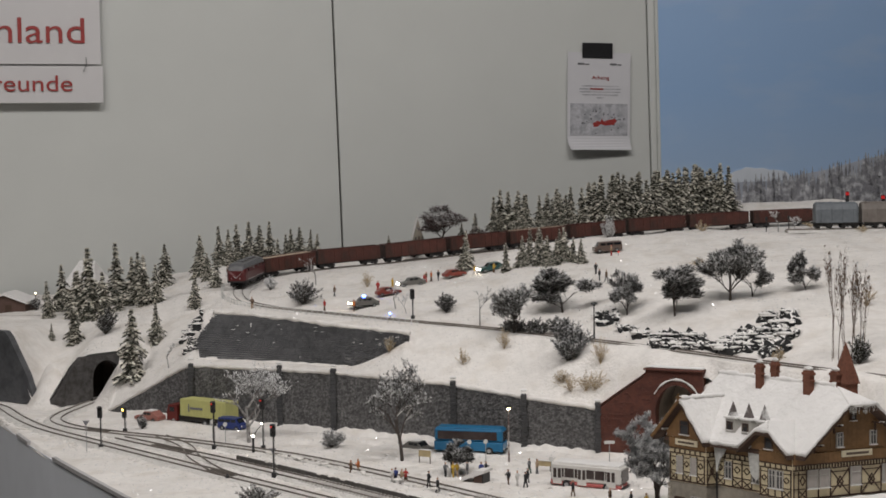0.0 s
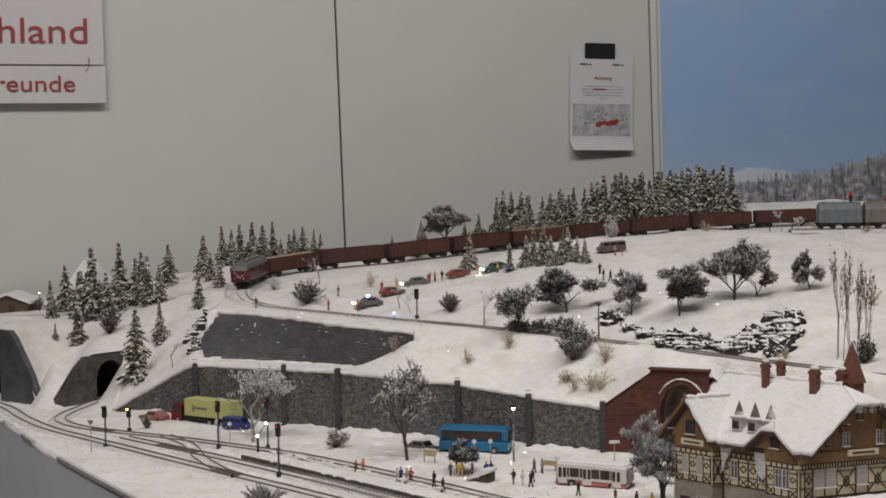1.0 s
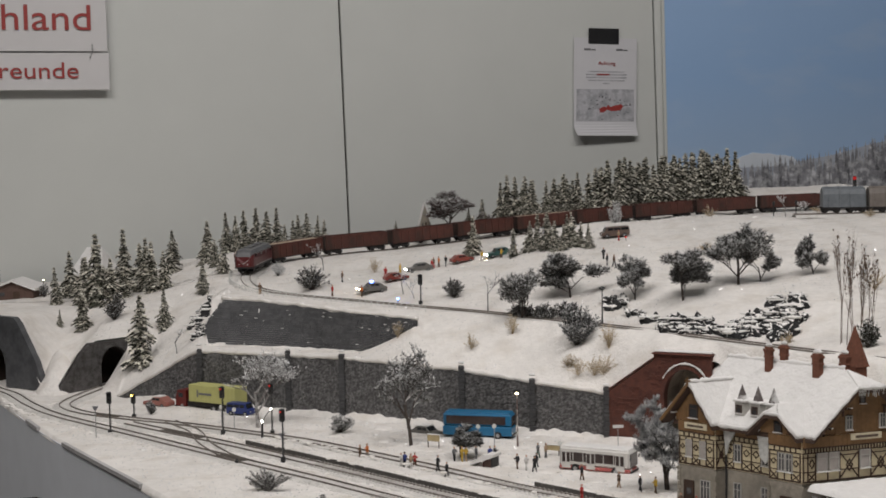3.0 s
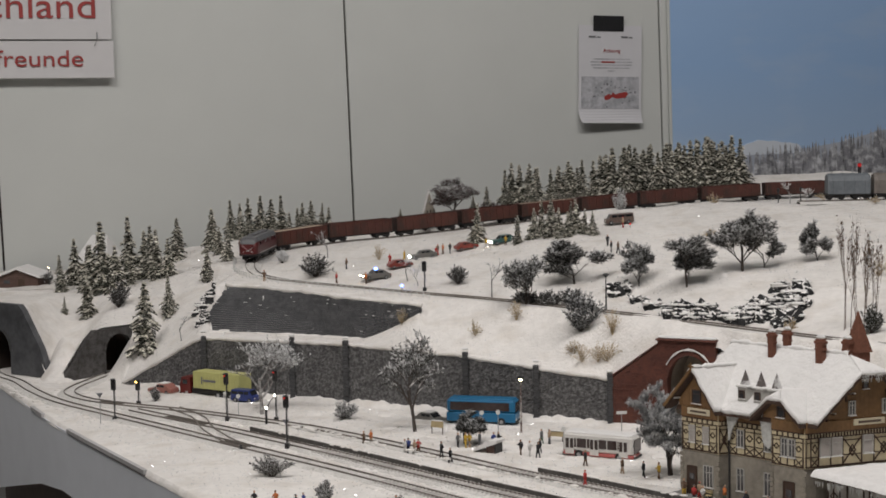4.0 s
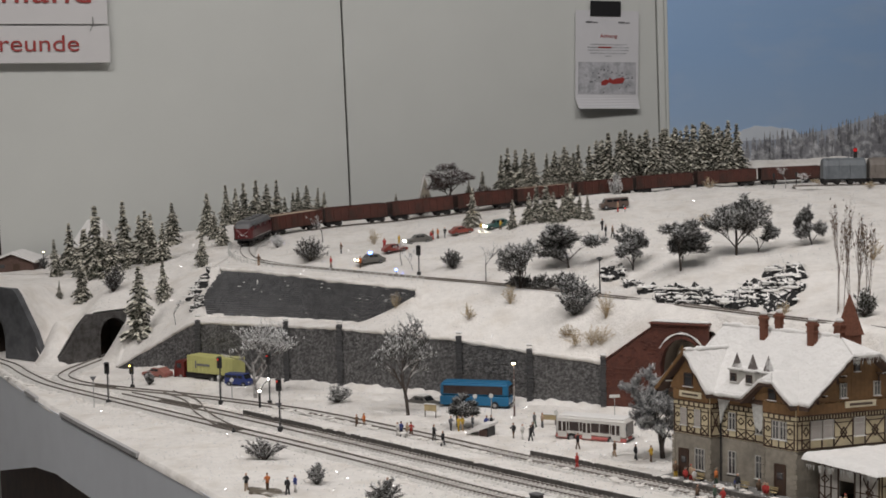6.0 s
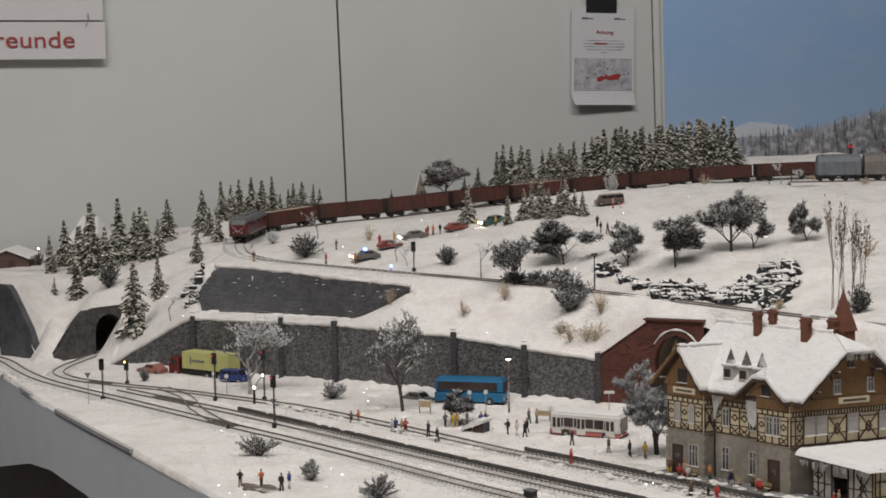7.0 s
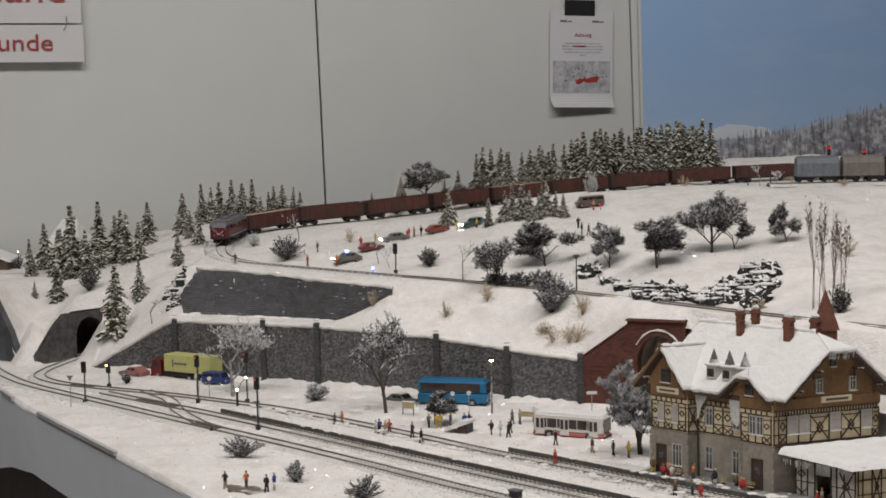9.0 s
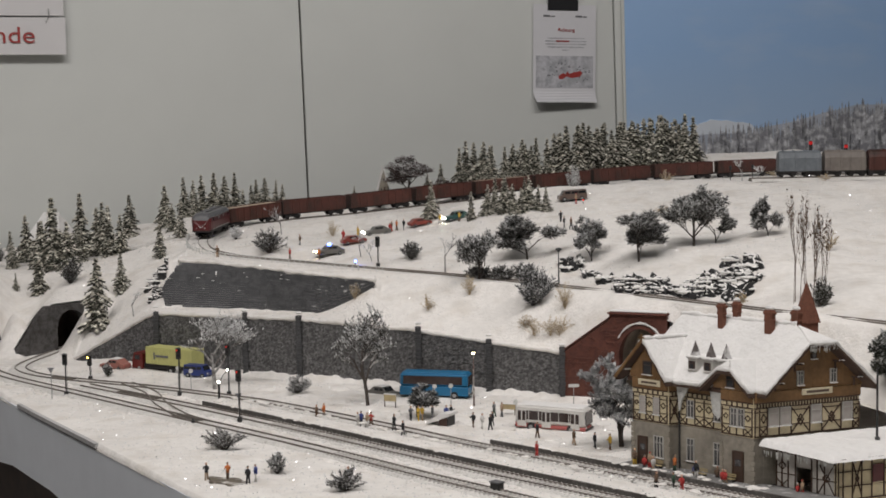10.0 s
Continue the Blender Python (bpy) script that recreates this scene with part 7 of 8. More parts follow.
def build_bus(name, label, m, L, W, H, upper, lower, split, roof, doors=False, n=6):
    """A bus or coach, front towards +x; the long side that shows faces -y."""
    ob = thing(name, label, "bus", m=m)
    z0 = 0.0045
    part("lower_body", Geo().box(0, 0, (z0 + split) / 2, L, W, split - z0, 0.0012), lower, ob)
    part("upper_body", Geo().box(0, 0, (split + H) / 2 + 0.0002, L - 0.0008, W - 0.0006, H - split, 0.0022), upper, ob)
    part("roof", Geo().box(0, 0, H + 0.0008, L - 0.006, W - 0.004, 0.0026, 0.0012), roof, ob, "snow on the roof" if roof is SNOW_CLEAN else "")
    for sg in (-1, 1):
        for i in range(n):
            a, b = lerp(-L / 2 + 0.005, L / 2 - 0.008, i / n), lerp(-L / 2 + 0.005, L / 2 - 0.008, (i + 1) / n)
            part("window", Geo().box((a + b) / 2, sg * (W / 2 - 0.0001), lerp(split, H, 0.50), b - a - 0.0012, 0.0008, (H - split) * (0.50 if doors else 0.66), 0.0002), BUS_GLASS, ob)
    part("windscreen", Geo().box(L / 2 - 0.0002, 0, lerp(split, H, 0.48), 0.0012, W - 0.005, (H - split) * 0.72, 0.0003), BUS_GLASS, ob)
    part("rear_window", Geo().box(-L / 2 + 0.0002, 0, lerp(split, H, 0.55), 0.0012, W - 0.006, (H - split) * 0.5, 0.0003), BUS_GLASS, ob)
    if doors:
        for x in (-L * 0.05, L * 0.36, -L * 0.40):
            d = part("door", Geo().box(x, -W / 2 - 0.0002, 0.0165, 0.012, 0.0008, 0.021, 0.0002), upper, ob, "folding bus door")
            for k in (-0.003, 0.003):
                part("door_glass", Geo().box(x + k, -W / 2 - 0.0007, 0.0195, 0.0042, 0.0006, 0.012), BUS_GLASS, d)
    for sg in (-1, 1):
        part("headlight", Geo().box(L / 2 + 0.0002, sg * W * 0.34, 0.0085, 0.0008, 0.004, 0.0022, 0.0002), SIGN_WHITE, ob)
        part("tail_light", Geo().box(-L / 2 - 0.0002, sg * W * 0.36, 0.009, 0.0008, 0.003, 0.003, 0.0002), BUS_RED, ob)
        part("bumper", Geo().box(sg * (L / 2 + 0.0004), 0, 0.0058, 0.0014, W - 0.002, 0.0026, 0.0004), METAL_DARK, ob)
        part("mirror", Geo().box(L / 2 + 0.001, sg * (W / 2 + 0.001), lerp(split, H, 0.6), 0.0012, 0.002, 0.004, 0.0002), METAL_DARK, ob)
    wheels(ob, (-L * 0.27, L * 0.30), W, 0.0056)
    return ob


build_bus("coach", "blue touring coach parked before the stone wall", pose(-0.011, 2.142, -0.001, 0, 0, -14), 0.099, 0.027, 0.035, COACH_BLUE, COACH_BLUE, 0.0175, COACH_BLUE, n=1)
build_bus("city_bus", "white and red city bus with snow on its roof", pose(0.139, 1.914, -0.003, 0, 0, -26), 0.094, 0.028, 0.0315, BUS_WHITE, BUS_RED, 0.0090, SNOW_CLEAN, True)


def build_truck():
    ob = thing("container_truck", "red-cabbed truck with a yellow-green container by the wall", "truck", m=pose(-0.433, 2.392, -0.003, 0, 0, 148))
    # front towards +x after the turn
    part("chassis", Geo().box(-0.004, 0, 0.0110, 0.118, 0.020, 0.008, 0.0006), TRAIN_BLACK, ob)
    cab = Geo()
    cab.prism([(0.040, 0.006), (0.062, 0.006), (0.062, 0.018), (0.058, 0.031), (0.040, 0.031)], -0.0135, 0.0135, "y")
    c = part("cab", cab, CAB_RED, ob, "red driver's cab")
    part("windscreen", Geo().box(0, 0, 0, 0.0010, 0.022, 0.009, 0.0003, pose(0.0604, 0, 0.0238, 0, -17, 0)), GLASS_DARK, c)
    for sg in (-1, 1):
        part("cab_window", Geo().box(0.051, sg * 0.0136, 0.0235, 0.010, 0.0006, 0.007, 0.0002), GLASS_DARK, c)
        part("headlight", Geo().box(0.0622, sg * 0.009, 0.009, 0.0006, 0.003, 0.002), SIGN_WHITE, c)
    part("bumper", Geo().box(0.0622, 0, 0.0058, 0.0024, 0.026, 0.003, 0.0004), METAL_DARK, c)
    box = part("container", Geo().box(-0.015, 0, 0.0285, 0.096, 0.0285, 0.0265, 0.0005), BOX_YELLOW, ob, "yellow-green container")
    rib = Geo().box(0, 0, 0, 0.0012, 0.0006, 0.0240, 0.0001).mesh("rib", BOX_YELLOW)
    for i in range(13):
        for sg in (-1, 1):
            part("rib", rib, BOX_YELLOW, box, m=pose(-0.061 + i * 0.0077, sg * 0.0144, 0.0285))
    part("lettering", Geo().box(-0.002, 0.0150, 0.0285, 0.026, 0.0004, 0.0032).box(0.014, 0.0150, 0.0285, 0.0024, 0.0004, 0.0115), GREY_INK, box, "dark bars of lettering")
    wheels(ob, (0.048, -0.018, -0.031, -0.044), 0.026, 0.0064)


build_truck()


def build_car(label, x, y, z, turn, body_mat, L=0.050, W=0.0200, H=0.0165, van=False, snow=0.3, lights=None, pitch=0.0, roll=0.0, beacon=False, group=""):
    ob = thing("van" if van else "car", label, "van" if van else "car", group, pose(x, y, z, roll, pitch, turn))
    prof = ([(-0.5, 0.16), (0.5, 0.16), (0.5, 0.52), (0.40, 0.58), (0.30, 0.98), (-0.48, 1.0), (-0.5, 0.6)] if van else
            [(-0.5, 0.18), (0.5, 0.18), (0.5, 0.42), (0.46, 0.52), (0.22, 0.60), (0.08, 0.97), (-0.24, 1.0), (-0.40, 0.66), (-0.49, 0.60)])
    lo = Geo().prism([(a * L, b * H) for a, b in prof], -W / 2, W / 2, "y")
    body = part("body", lo, body_mat, ob)
    bv = body.modifiers.new("round", "BEVEL")
    bv.width, bv.segments, bv.limit_method = 0.0010, 2, "ANGLE"
    zz = H * (0.80 if not van else 0.78)
    for sg in (-1, 1):
        spans = ((-0.20, -0.05), (-0.03, 0.10)) if not van else ((-0.45, -0.2), (-0.17, 0.06), (0.09, 0.28))
        for a, b in spans:
            part("window", Geo().box((a + b) / 2 * L, sg * (W / 2 + 0.0001), zz, (b - a) * L, 0.0006, H * 0.22, 0.0001), GLASS_DARK, ob)
        hl = Geo().ball((L * 0.5 + 0.0004, sg * W * 0.34, H * 0.42), 0.0018) if lights else Geo().box(L * 0.5, sg * W * 0.34, H * 0.40, 0.0010, 0.0030, 0.0022, 0.0003)
        part("headlight", hl, lights or SIGN_WHITE, ob, "bright headlight" if lights else "")
        part("tail_light", Geo().box(-L * 0.5, sg * W * 0.36, H * 0.46, 0.0010, 0.0030, 0.0020, 0.0003), BUS_RED, ob)
    a, b = ((0.40, 0.58), (0.30, 0.98)) if van else ((0.22, 0.60), (0.08, 0.97))
    ang = math.degrees(math.atan2((b[1] - a[1]) * H, (b[0] - a[0]) * L))
    part("windscreen", Geo().box(0, 0, 0, math.hypot((b[1] - a[1]) * H, (b[0] - a[0]) * L) * 0.8, W * 0.82, 0.0008, 0.0001, pose((a[0] + b[0]) / 2 * L, 0, (a[1] + b[1]) / 2 * H, 0, -ang, 0)), GLASS_DARK, ob)
    if snow:
        part("roof_snow", Geo().box(-0.06 * L if not van else -0.08 * L, 0, H * 1.03, L * (0.28 if not van else 0.7), W * 0.8, 0.0018, 0.0008), SNOW_CLEAN, ob, "snow on the roof")
    if beacon:
        part("beacon", Geo().tube([(0.0, 0, H), (0.0, 0, H + 0.0035)], 0.0032, 8), LIT_BLUE, ob, "flashing blue beacon")
    wheels(ob, (-0.30 * L, 0.32 * L), W, H * 0.20, 0.0024)
    return ob


build_car("small coral red car parked behind the truck", -0.522, 2.425, -0.0006, 150, CAR_CORAL, snow=0.3)
build_car("small dark blue delivery van by the stone wall", -0.376, 2.335, -0.0005, -25, VAN_BLUE, 0.042, 0.019, 0.020, van=True, snow=0)
build_car("snow-covered silver car beside the coach", -0.085, 2.175, -0.0065, -35, CAR_SILVER, snow=1)


def on_hill(x, y):
    return hill_z(x, y) + 0.0005


build_car("dark green car with its headlights on up the road", 0.024, 2.868, on_hill(0.024, 2.868), 200, CAR_GREEN, lights=LIT_WHITE, pitch=6, snow=0)
build_car("grey car with bright headlights on the snowy road", -0.122, 2.815, on_hill(-0.122, 2.815), 196, CAR_SILVER, lights=LIT_WHITE, pitch=4, snow=0)
build_car("red-orange rescue car at the accident", -0.157, 2.69, on_hill(-0.157, 2.69), 20, CAR_ORANGE, 0.044, 0.018, 0.0145, pitch=-4, snow=0)
build_car("red-orange rescue car on the snowy road", -0.045, 2.875, on_hill(-0.045, 2.875), 24, CAR_ORANGE, 0.044, 0.018, 0.0145, pitch=-5, snow=0)
build_car("police car with blue beacon and headlights on", -0.195, 2.625, on_hill(-0.195, 2.625), 205, CAR_SILVER, lights=LIT_WARM, snow=0, beacon=True)
build_car("brown estate van stopped on the hill", 0.236, 2.835, on_hill(0.236, 2.835), 188, CAR_BROWN, 0.052, 0.021, 0.020, van=True, snow=0, pitch=3)
for x, y in ((-0.144, 2.515), (-0.185, 2.64)):
    ob = thing("warning_beacon", "flashing blue warning beacon on a stand", "beacon", "blue beacons", pose(x, y, hill_z(x, y)))
    part("stand", Geo().tube([(0, 0, -0.001), (0, 0, 0.006)], 0.0008, 5), METAL_DARK, ob)
    part("lamp", Geo().ball((0, 0, 0.0078), 0.0022), LIT_BLUE, ob, "lit blue lamp")
ob = thing("warning_lamp", "small red warning lamp in the snow", "lamp", m=pose(0.252, 2.79, hill_z(0.252, 2.79)))
part("stand", Geo().tube([(0, 0, -0.001), (0, 0, 0.006)], 0.0006, 5), METAL_DARK, ob)
part("lamp", Geo().ball((0, 0, 0.0072), 0.0018), LIT_RED, ob, "lit red lamp")

# ---------------------------------------------------------------- goods wagons on the upper siding
SIDING = Way([(0.60, 3.035, 0.2565), (0.9, 3.035, 0.2580), (1.3, 3.035, 0.2600)])
build_track("track", SIDING, "snowy siding track under the grey wagons")
TARP_GREY = mat("blue_grey_tarpaulin", (0.13, 0.145, 0.16), 0.5, 0.2, 50)
TARP_BROWN = mat("brown_grey_tarpaulin", (0.16, 0.14, 0.125), 0.55, 0.2, 50)


def hood_wagon(x, body, L, label):
    ob = thing("hood_wagon", label, "wagon", "wagons on the siding", pose(x, 3.035, 0.2600))
    prof = [(-0.0165, 0.0115), (-0.0168, 0.037), (-0.0135, 0.0465), (-0.006, 0.0510), (0.006, 0.0510), (0.0135, 0.0465), (0.0168, 0.037), (0.0165, 0.0115)]
    g = Geo()
    n = len(prof)
    xs = [-L / 2, -L / 2 + 0.004, L / 2 - 0.004, L / 2]
    for a, k in zip(xs, (0.93, 1, 1, 0.93)):
        g.v += [(a, y * k, 0.0115 + (z - 0.0115) * k) for y, z in prof]
    for i in range(3):
        for j in range(n):
            g.f.append((i * n + j, i * n + (j + 1) % n, (i + 1) * n + (j + 1) % n, (i + 1) * n + j))
            g.m.append(0)
    g.f += [tuple(range(n)), tuple(range(3 * n, 4 * n))]
    g.m += [0, 0]
    part("hood", g, body, ob, "rounded tarpaulin hood")
    for k in range(4):
        a = lerp(-L / 2 + 0.01, L / 2 - 0.01, k / 3)
        part("hoop", Geo().tube([(a, y * 1.02, 0.0115 + (z - 0.0115) * 1.012) for y, z in prof], 0.0005, 4), body, ob)
    part("sill", Geo().box(0, 0, 0.0100, L, 0.031, 0.003, 0.0004), TRAIN_BLACK, ob)
    for sg in (-1, 1):
        part("buffer", Geo().tube([(sg * L / 2, 0.009, 0.0108), (sg * (L / 2 + 0.004), 0.009, 0.0108)], 0.0018, 8).tube([(sg * L / 2, -0.009, 0.0108), (sg * (L / 2 + 0.004), -0.009, 0.0108)], 0.0018, 8), TRAIN_BLACK, ob)
        bogie(ob, sg * L * 0.30)


hood_wagon(0.695, TARP_GREY, 0.082, "blue-grey hooded freight wagon on the upper siding")
hood_wagon(0.783, TARP_BROWN, 0.080, "brown-grey hooded freight wagon on the upper siding")
hood_wagon(0.870, WAGON, 0.082, "brown hooded freight wagon on the upper siding")
hood_wagon(0.957, WAGON, 0.082, "brown hooded freight wagon on the upper siding")


# ---------------------------------------------------------------- small buildings
def hut(name, label, x, y, z, w, d, h, ridge, turn, wall_mat, over=0.006, category="hut", hip=0.0):
    ob = thing(name, label, category, m=pose(x, y, z, 0, 0, turn))
    part("wall", Geo().box(0, 0, h / 2 - 0.004, w, d, h + 0.008, 0.0003).prism([(-w / 2, h), (w / 2, h), (0, ridge)], -d / 2 * (1 - hip), d / 2 * (1 - hip), "y"), wall_mat, ob)
    s = Geo()
    k = over
    e = h - (ridge - h) * k / (w / 2)
    for sg in (-1, 1):
        plate(s, [(sg * (w / 2 + k), -d / 2 - k, e + 0.005), (0, (-d / 2 - k) * (1 - hip), ridge + 0.005), (0, (d / 2 + k) * (1 - hip), ridge + 0.005), (sg * (w / 2 + k), d / 2 + k, e + 0.005)], 0.005)
        if hip:
            plate(s, [(-w / 2 - k, sg * (d / 2 + k), e + 0.005), (w / 2 + k, sg * (d / 2 + k), e + 0.005), (0, sg * (d / 2 + k) * (1 - hip), ridge + 0.005)], 0.005)
    part("roof_snow", s, SNOW_CLEAN, ob, "snow-covered roof")
    part("door", Geo().box(w * 0.1, -d / 2 - 0.0004, h * 0.42, w * 0.16, 0.0012, h * 0.8), BEAM, ob)
    part("window", Geo().box(-w * 0.25, -d / 2 - 0.0004, h * 0.55, w * 0.14, 0.0012, h * 0.35), PANE, ob)
    return ob


HUT_BROWN = mat("brown_hut_boards", (0.085, 0.05, 0.04), 0.8, 0.25, 80)
hut("shed", "low brown wooden shed with a snowy roof", -0.958, 3.12, 0.108, 0.085, 0.07, 0.020, 0.036, 0, HUT_BROWN)
hut("farmhouse", "distant house with a steep snow-white roof", -0.895, 3.50, 0.095, 0.085, 0.07, 0.035, 0.085, 78, PLASTER, hip=0.55)
hut("chapel", "small white-roofed chapel behind the track", -0.142, 3.53, hill_z(-0.142, 3.53), 0.020, 0.030, 0.018, 0.056, 8, PLASTER, 0.003)
part_lamp = thing("shed_lamp", "small pink lit lamp by the shed", "lamp", m=pose(-0.895, 3.09, hill_z(-0.895, 3.09)))
part("post", Geo().tube([(0, 0, -0.002), (0, 0, 0.034)], 0.0008, 5), METAL_DARK, part_lamp)
part("bulb", Geo().ball((0, 0, 0.0355), 0.0013), LIT_WARM, part_lamp)
bush("bush", "small frosted bush beside the shed", -0.900, 3.11, hill_z(-0.90, 3.11), 0.03, 0.028, 141, frost=0.6, n=200, clump=0.002)

kiosk = thing("kiosk", "small dark market stall with a snowy slanting roof", "kiosk", m=pose(0.006, 1.943, 0, 0, 0, -30))
part("wall", Geo().box(-0.003, 0, 0.005, 0.012, 0.016, 0.010, 0.0004), HUT_BROWN, kiosk)
part("front", Geo().box(0.0045, 0, 0.0062, 0.002, 0.018, 0.014, 0.0004), METAL_DARK, kiosk, "dark open front")
g = Geo()
plate(g, [(0.008, -0.011, 0.0170), (0.008, 0.011, 0.0170), (-0.006, 0.011, 0.0160), (-0.026, 0.011, 0.0040), (-0.026, -0.011, 0.0040), (-0.006, -0.011, 0.0160)], 0.0035)
part("roof_snow", g, SNOW_CLEAN, kiosk, "snowy slanting roof")


def notice_stand(x, y, turn, w, h, label):
    ob = thing("notice_board", label, "notice board", "", pose(x, y, floor_at(x, y), 0, 0, turn))
    for sg in (-1, 1):
        part("leg", Geo().box(sg * w * 0.45, 0, h * 0.4, 0.0010, 0.0010, h * 0.8 + 0.004), BEAM, ob)
    part("board", Geo().box(0, 0, h * 0.75, w, 0.0012, h * 0.5, 0.0002), WOOD_PALE, ob, "pale yellow board")
    part("snow_cap", Geo().box(0, 0, h * 1.02, w * 1.05, 0.003, 0.0014, 0.0005), SNOW_CLEAN, ob)


notice_stand(-0.072, 2.06, -25, 0.018, 0.018, "pale notice board with a cap of snow")
notice_stand(0.085, 2.0, -20, 0.020, 0.014, "yellowish bench board with snow behind the figures")

# buffer lamp and point levers at the turnout
ob = thing("point_lamp", "small black point lamp beside the turnout", "point lamp", m=pose(-0.322, 1.964, 0.0))
part("housing", Geo().box(0, 0, 0.004, 0.005, 0.005, 0.007, 0.0008), METAL_DARK, ob)
part("top", Geo().tube([(0, 0, 0.0075), (0, 0, 0.0095)], 0.0012, 6), METAL_DARK, ob)
mud = Geo()
mud.prism([(0.030 * math.cos(a) * (1 + 0.2 * math.sin(3 * a)), 0.013 * math.sin(a) * (1 + 0.25 * math.sin(5 * a))) for a in [2 * math.pi * i / 22 for i in range(22)]], -0.004, 0.0012, "z")
single("fire_pit", mud, mat("brown_mud", (0.13, 0.11, 0.085), 0.9, 0.25, 120, 0.5, second=(0.5, 0.48, 0.45), mix=(0.52, 0.66)), "trodden brown bare patch in the snow", "bare patch", m=pose(-0.232, 1.652, 0.0005, 0, 0, -35))
ob = thing("relay_box", "dark brown relay box at the platform end", "box", m=pose(0.058, 1.588, 0.0, 0, 0, -44))
part("body", Geo().box(0, 0, 0.005, 0.012, 0.009, 0.012, 0.0006), METAL_DARK, ob)
part("lid", Geo().box(0, 0, 0.0118, 0.0135, 0.0105, 0.0016, 0.0004), TRAIN_GREY, ob)


# ---------------------------------------------------------------- small painted figures
SKIN = mat("figure_skin", (0.50, 0.30, 0.21), 0.6, 0.05)
CLOTH = {n: mat("cloth_" + n, c, 0.8, 0.12, 200) for n, c in {"black": (0.02, 0.02, 0.022), "red": (0.40, 0.04, 0.035), "yellow": (0.55, 0.36, 0.05), "white": (0.58, 0.56, 0.54), "brown": (0.13, 0.08, 0.05),
                                                             "grey": (0.12, 0.12, 0.125), "blue": (0.04, 0.06, 0.22), "orange": (0.55, 0.17, 0.05), "green": (0.05, 0.09, 0.06), "tan": (0.38, 0.27, 0.18)}.items()}


def figure(x, y, top, legs, turn=None, z=None, h=0.0200, pose_kind=0, label="", seat=False):
    """One plain moulded figurine."""
    rng = random.Random(int((x + 5) * 7919 + (y + 5) * 104729))
    g = Geo()
    st = rng.uniform(0.0010, 0.0026)
    g.slot = 1
    hip = h * (0.48 if not seat else 0.28)
    for sg in (-1, 1):
        g.tube([(sg * h * 0.05, st * sg, -0.001), (sg * h * 0.05, st * sg * 0.5, hip * 0.5), (sg * h * 0.045, 0, hip)], [h * 0.045, h * 0.05, h * 0.062], 6)
    g.slot = 0
    g.tube([(0, 0, hip - h * 0.05), (0, 0, hip + h * 0.10), (0, 0, hip + h * 0.27), (0, 0, hip + h * 0.35)], [h * 0.105, h * 0.095, h * 0.115, h * 0.05], 8)
    for sg in (-1, 1):
        reach = rng.uniform(-0.2, 1.0) if pose_kind else rng.uniform(-0.15, 0.3)
        g.tube([(sg * h * 0.115, 0, hip + h * 0.29), (sg * h * 0.155, -reach * h * 0.08, hip + h * 0.14), (sg * h * 0.13, -reach * h * 0.20, hip + h * (0.02 + 0.2 * max(0, reach)))], [h * 0.042, h * 0.038, h * 0.03], 5)
    g.slot = 2
    g.ball((0, -h * 0.01, hip + h * 0.43), h * 0.068, 8, 6, 1.15)
    g.slot = 1
    g.ball((0, h * 0.006, hip + h * 0.465), h * 0.062, 8, 5, 0.7)
    ob = single("figurine", g, [CLOTH[top], CLOTH[legs], SKIN], label or "small %s-clothed painted figurine standing in the snow" % top, "figurine", "small figurines", smooth=True,
                m=pose(x, y, floor_at(x, y) if z is None else z, 0, 0, rng.uniform(0, 360) if turn is None else turn))
    return ob


for x, y, a, b in ((-0.166, 2.0, "brown", "brown"), (-0.157, 2.006, "orange", "tan"), (-0.108, 1.933, "white", "white"), (-0.104, 1.937, "blue", "black"), (-0.096, 1.93, "tan", "white"), (-0.091, 1.932, "red", "brown"),
                   (-0.060, 1.878, "black", "black"), (-0.049, 1.877, "black", "grey"), (-0.042, 1.972, "grey", "black"), (-0.032, 1.97, "yellow", "yellow"), (-0.027, 1.972, "yellow", "tan"), (-0.014, 1.975, "grey", "grey"),
                   (0.004, 1.97, "blue", "black"), (0.010, 1.973, "black", "black"), (0.038, 1.924, "black", "brown"), (0.049, 1.914, "white", "white"), (0.059, 1.902, "black", "black"), (0.062, 1.926, "black", "grey"),
                   (0.066, 1.986, "grey", "green"), (0.076, 1.985, "tan", "grey"), (0.115, 1.856, "black", "brown"), (0.156, 1.813, "brown", "tan"), (0.179, 1.792, "black", "black"), (0.196, 1.784, "yellow", "brown"),
                   (0.108, 1.741, "red", "red"), (0.225, 1.595, "brown", "black"), (0.242, 1.588, "green", "black"), (0.249, 1.577, "red", "red"), (-0.258, 1.667, "black", "tan"), (-0.234, 1.662, "orange", "brown"),
                   (-0.208, 1.634, "black", "black"), (-0.201, 1.645, "blue", "white"), (-0.10, 1.632, "grey", "black")):
    figure(x, y, a, b, pose_kind=1)
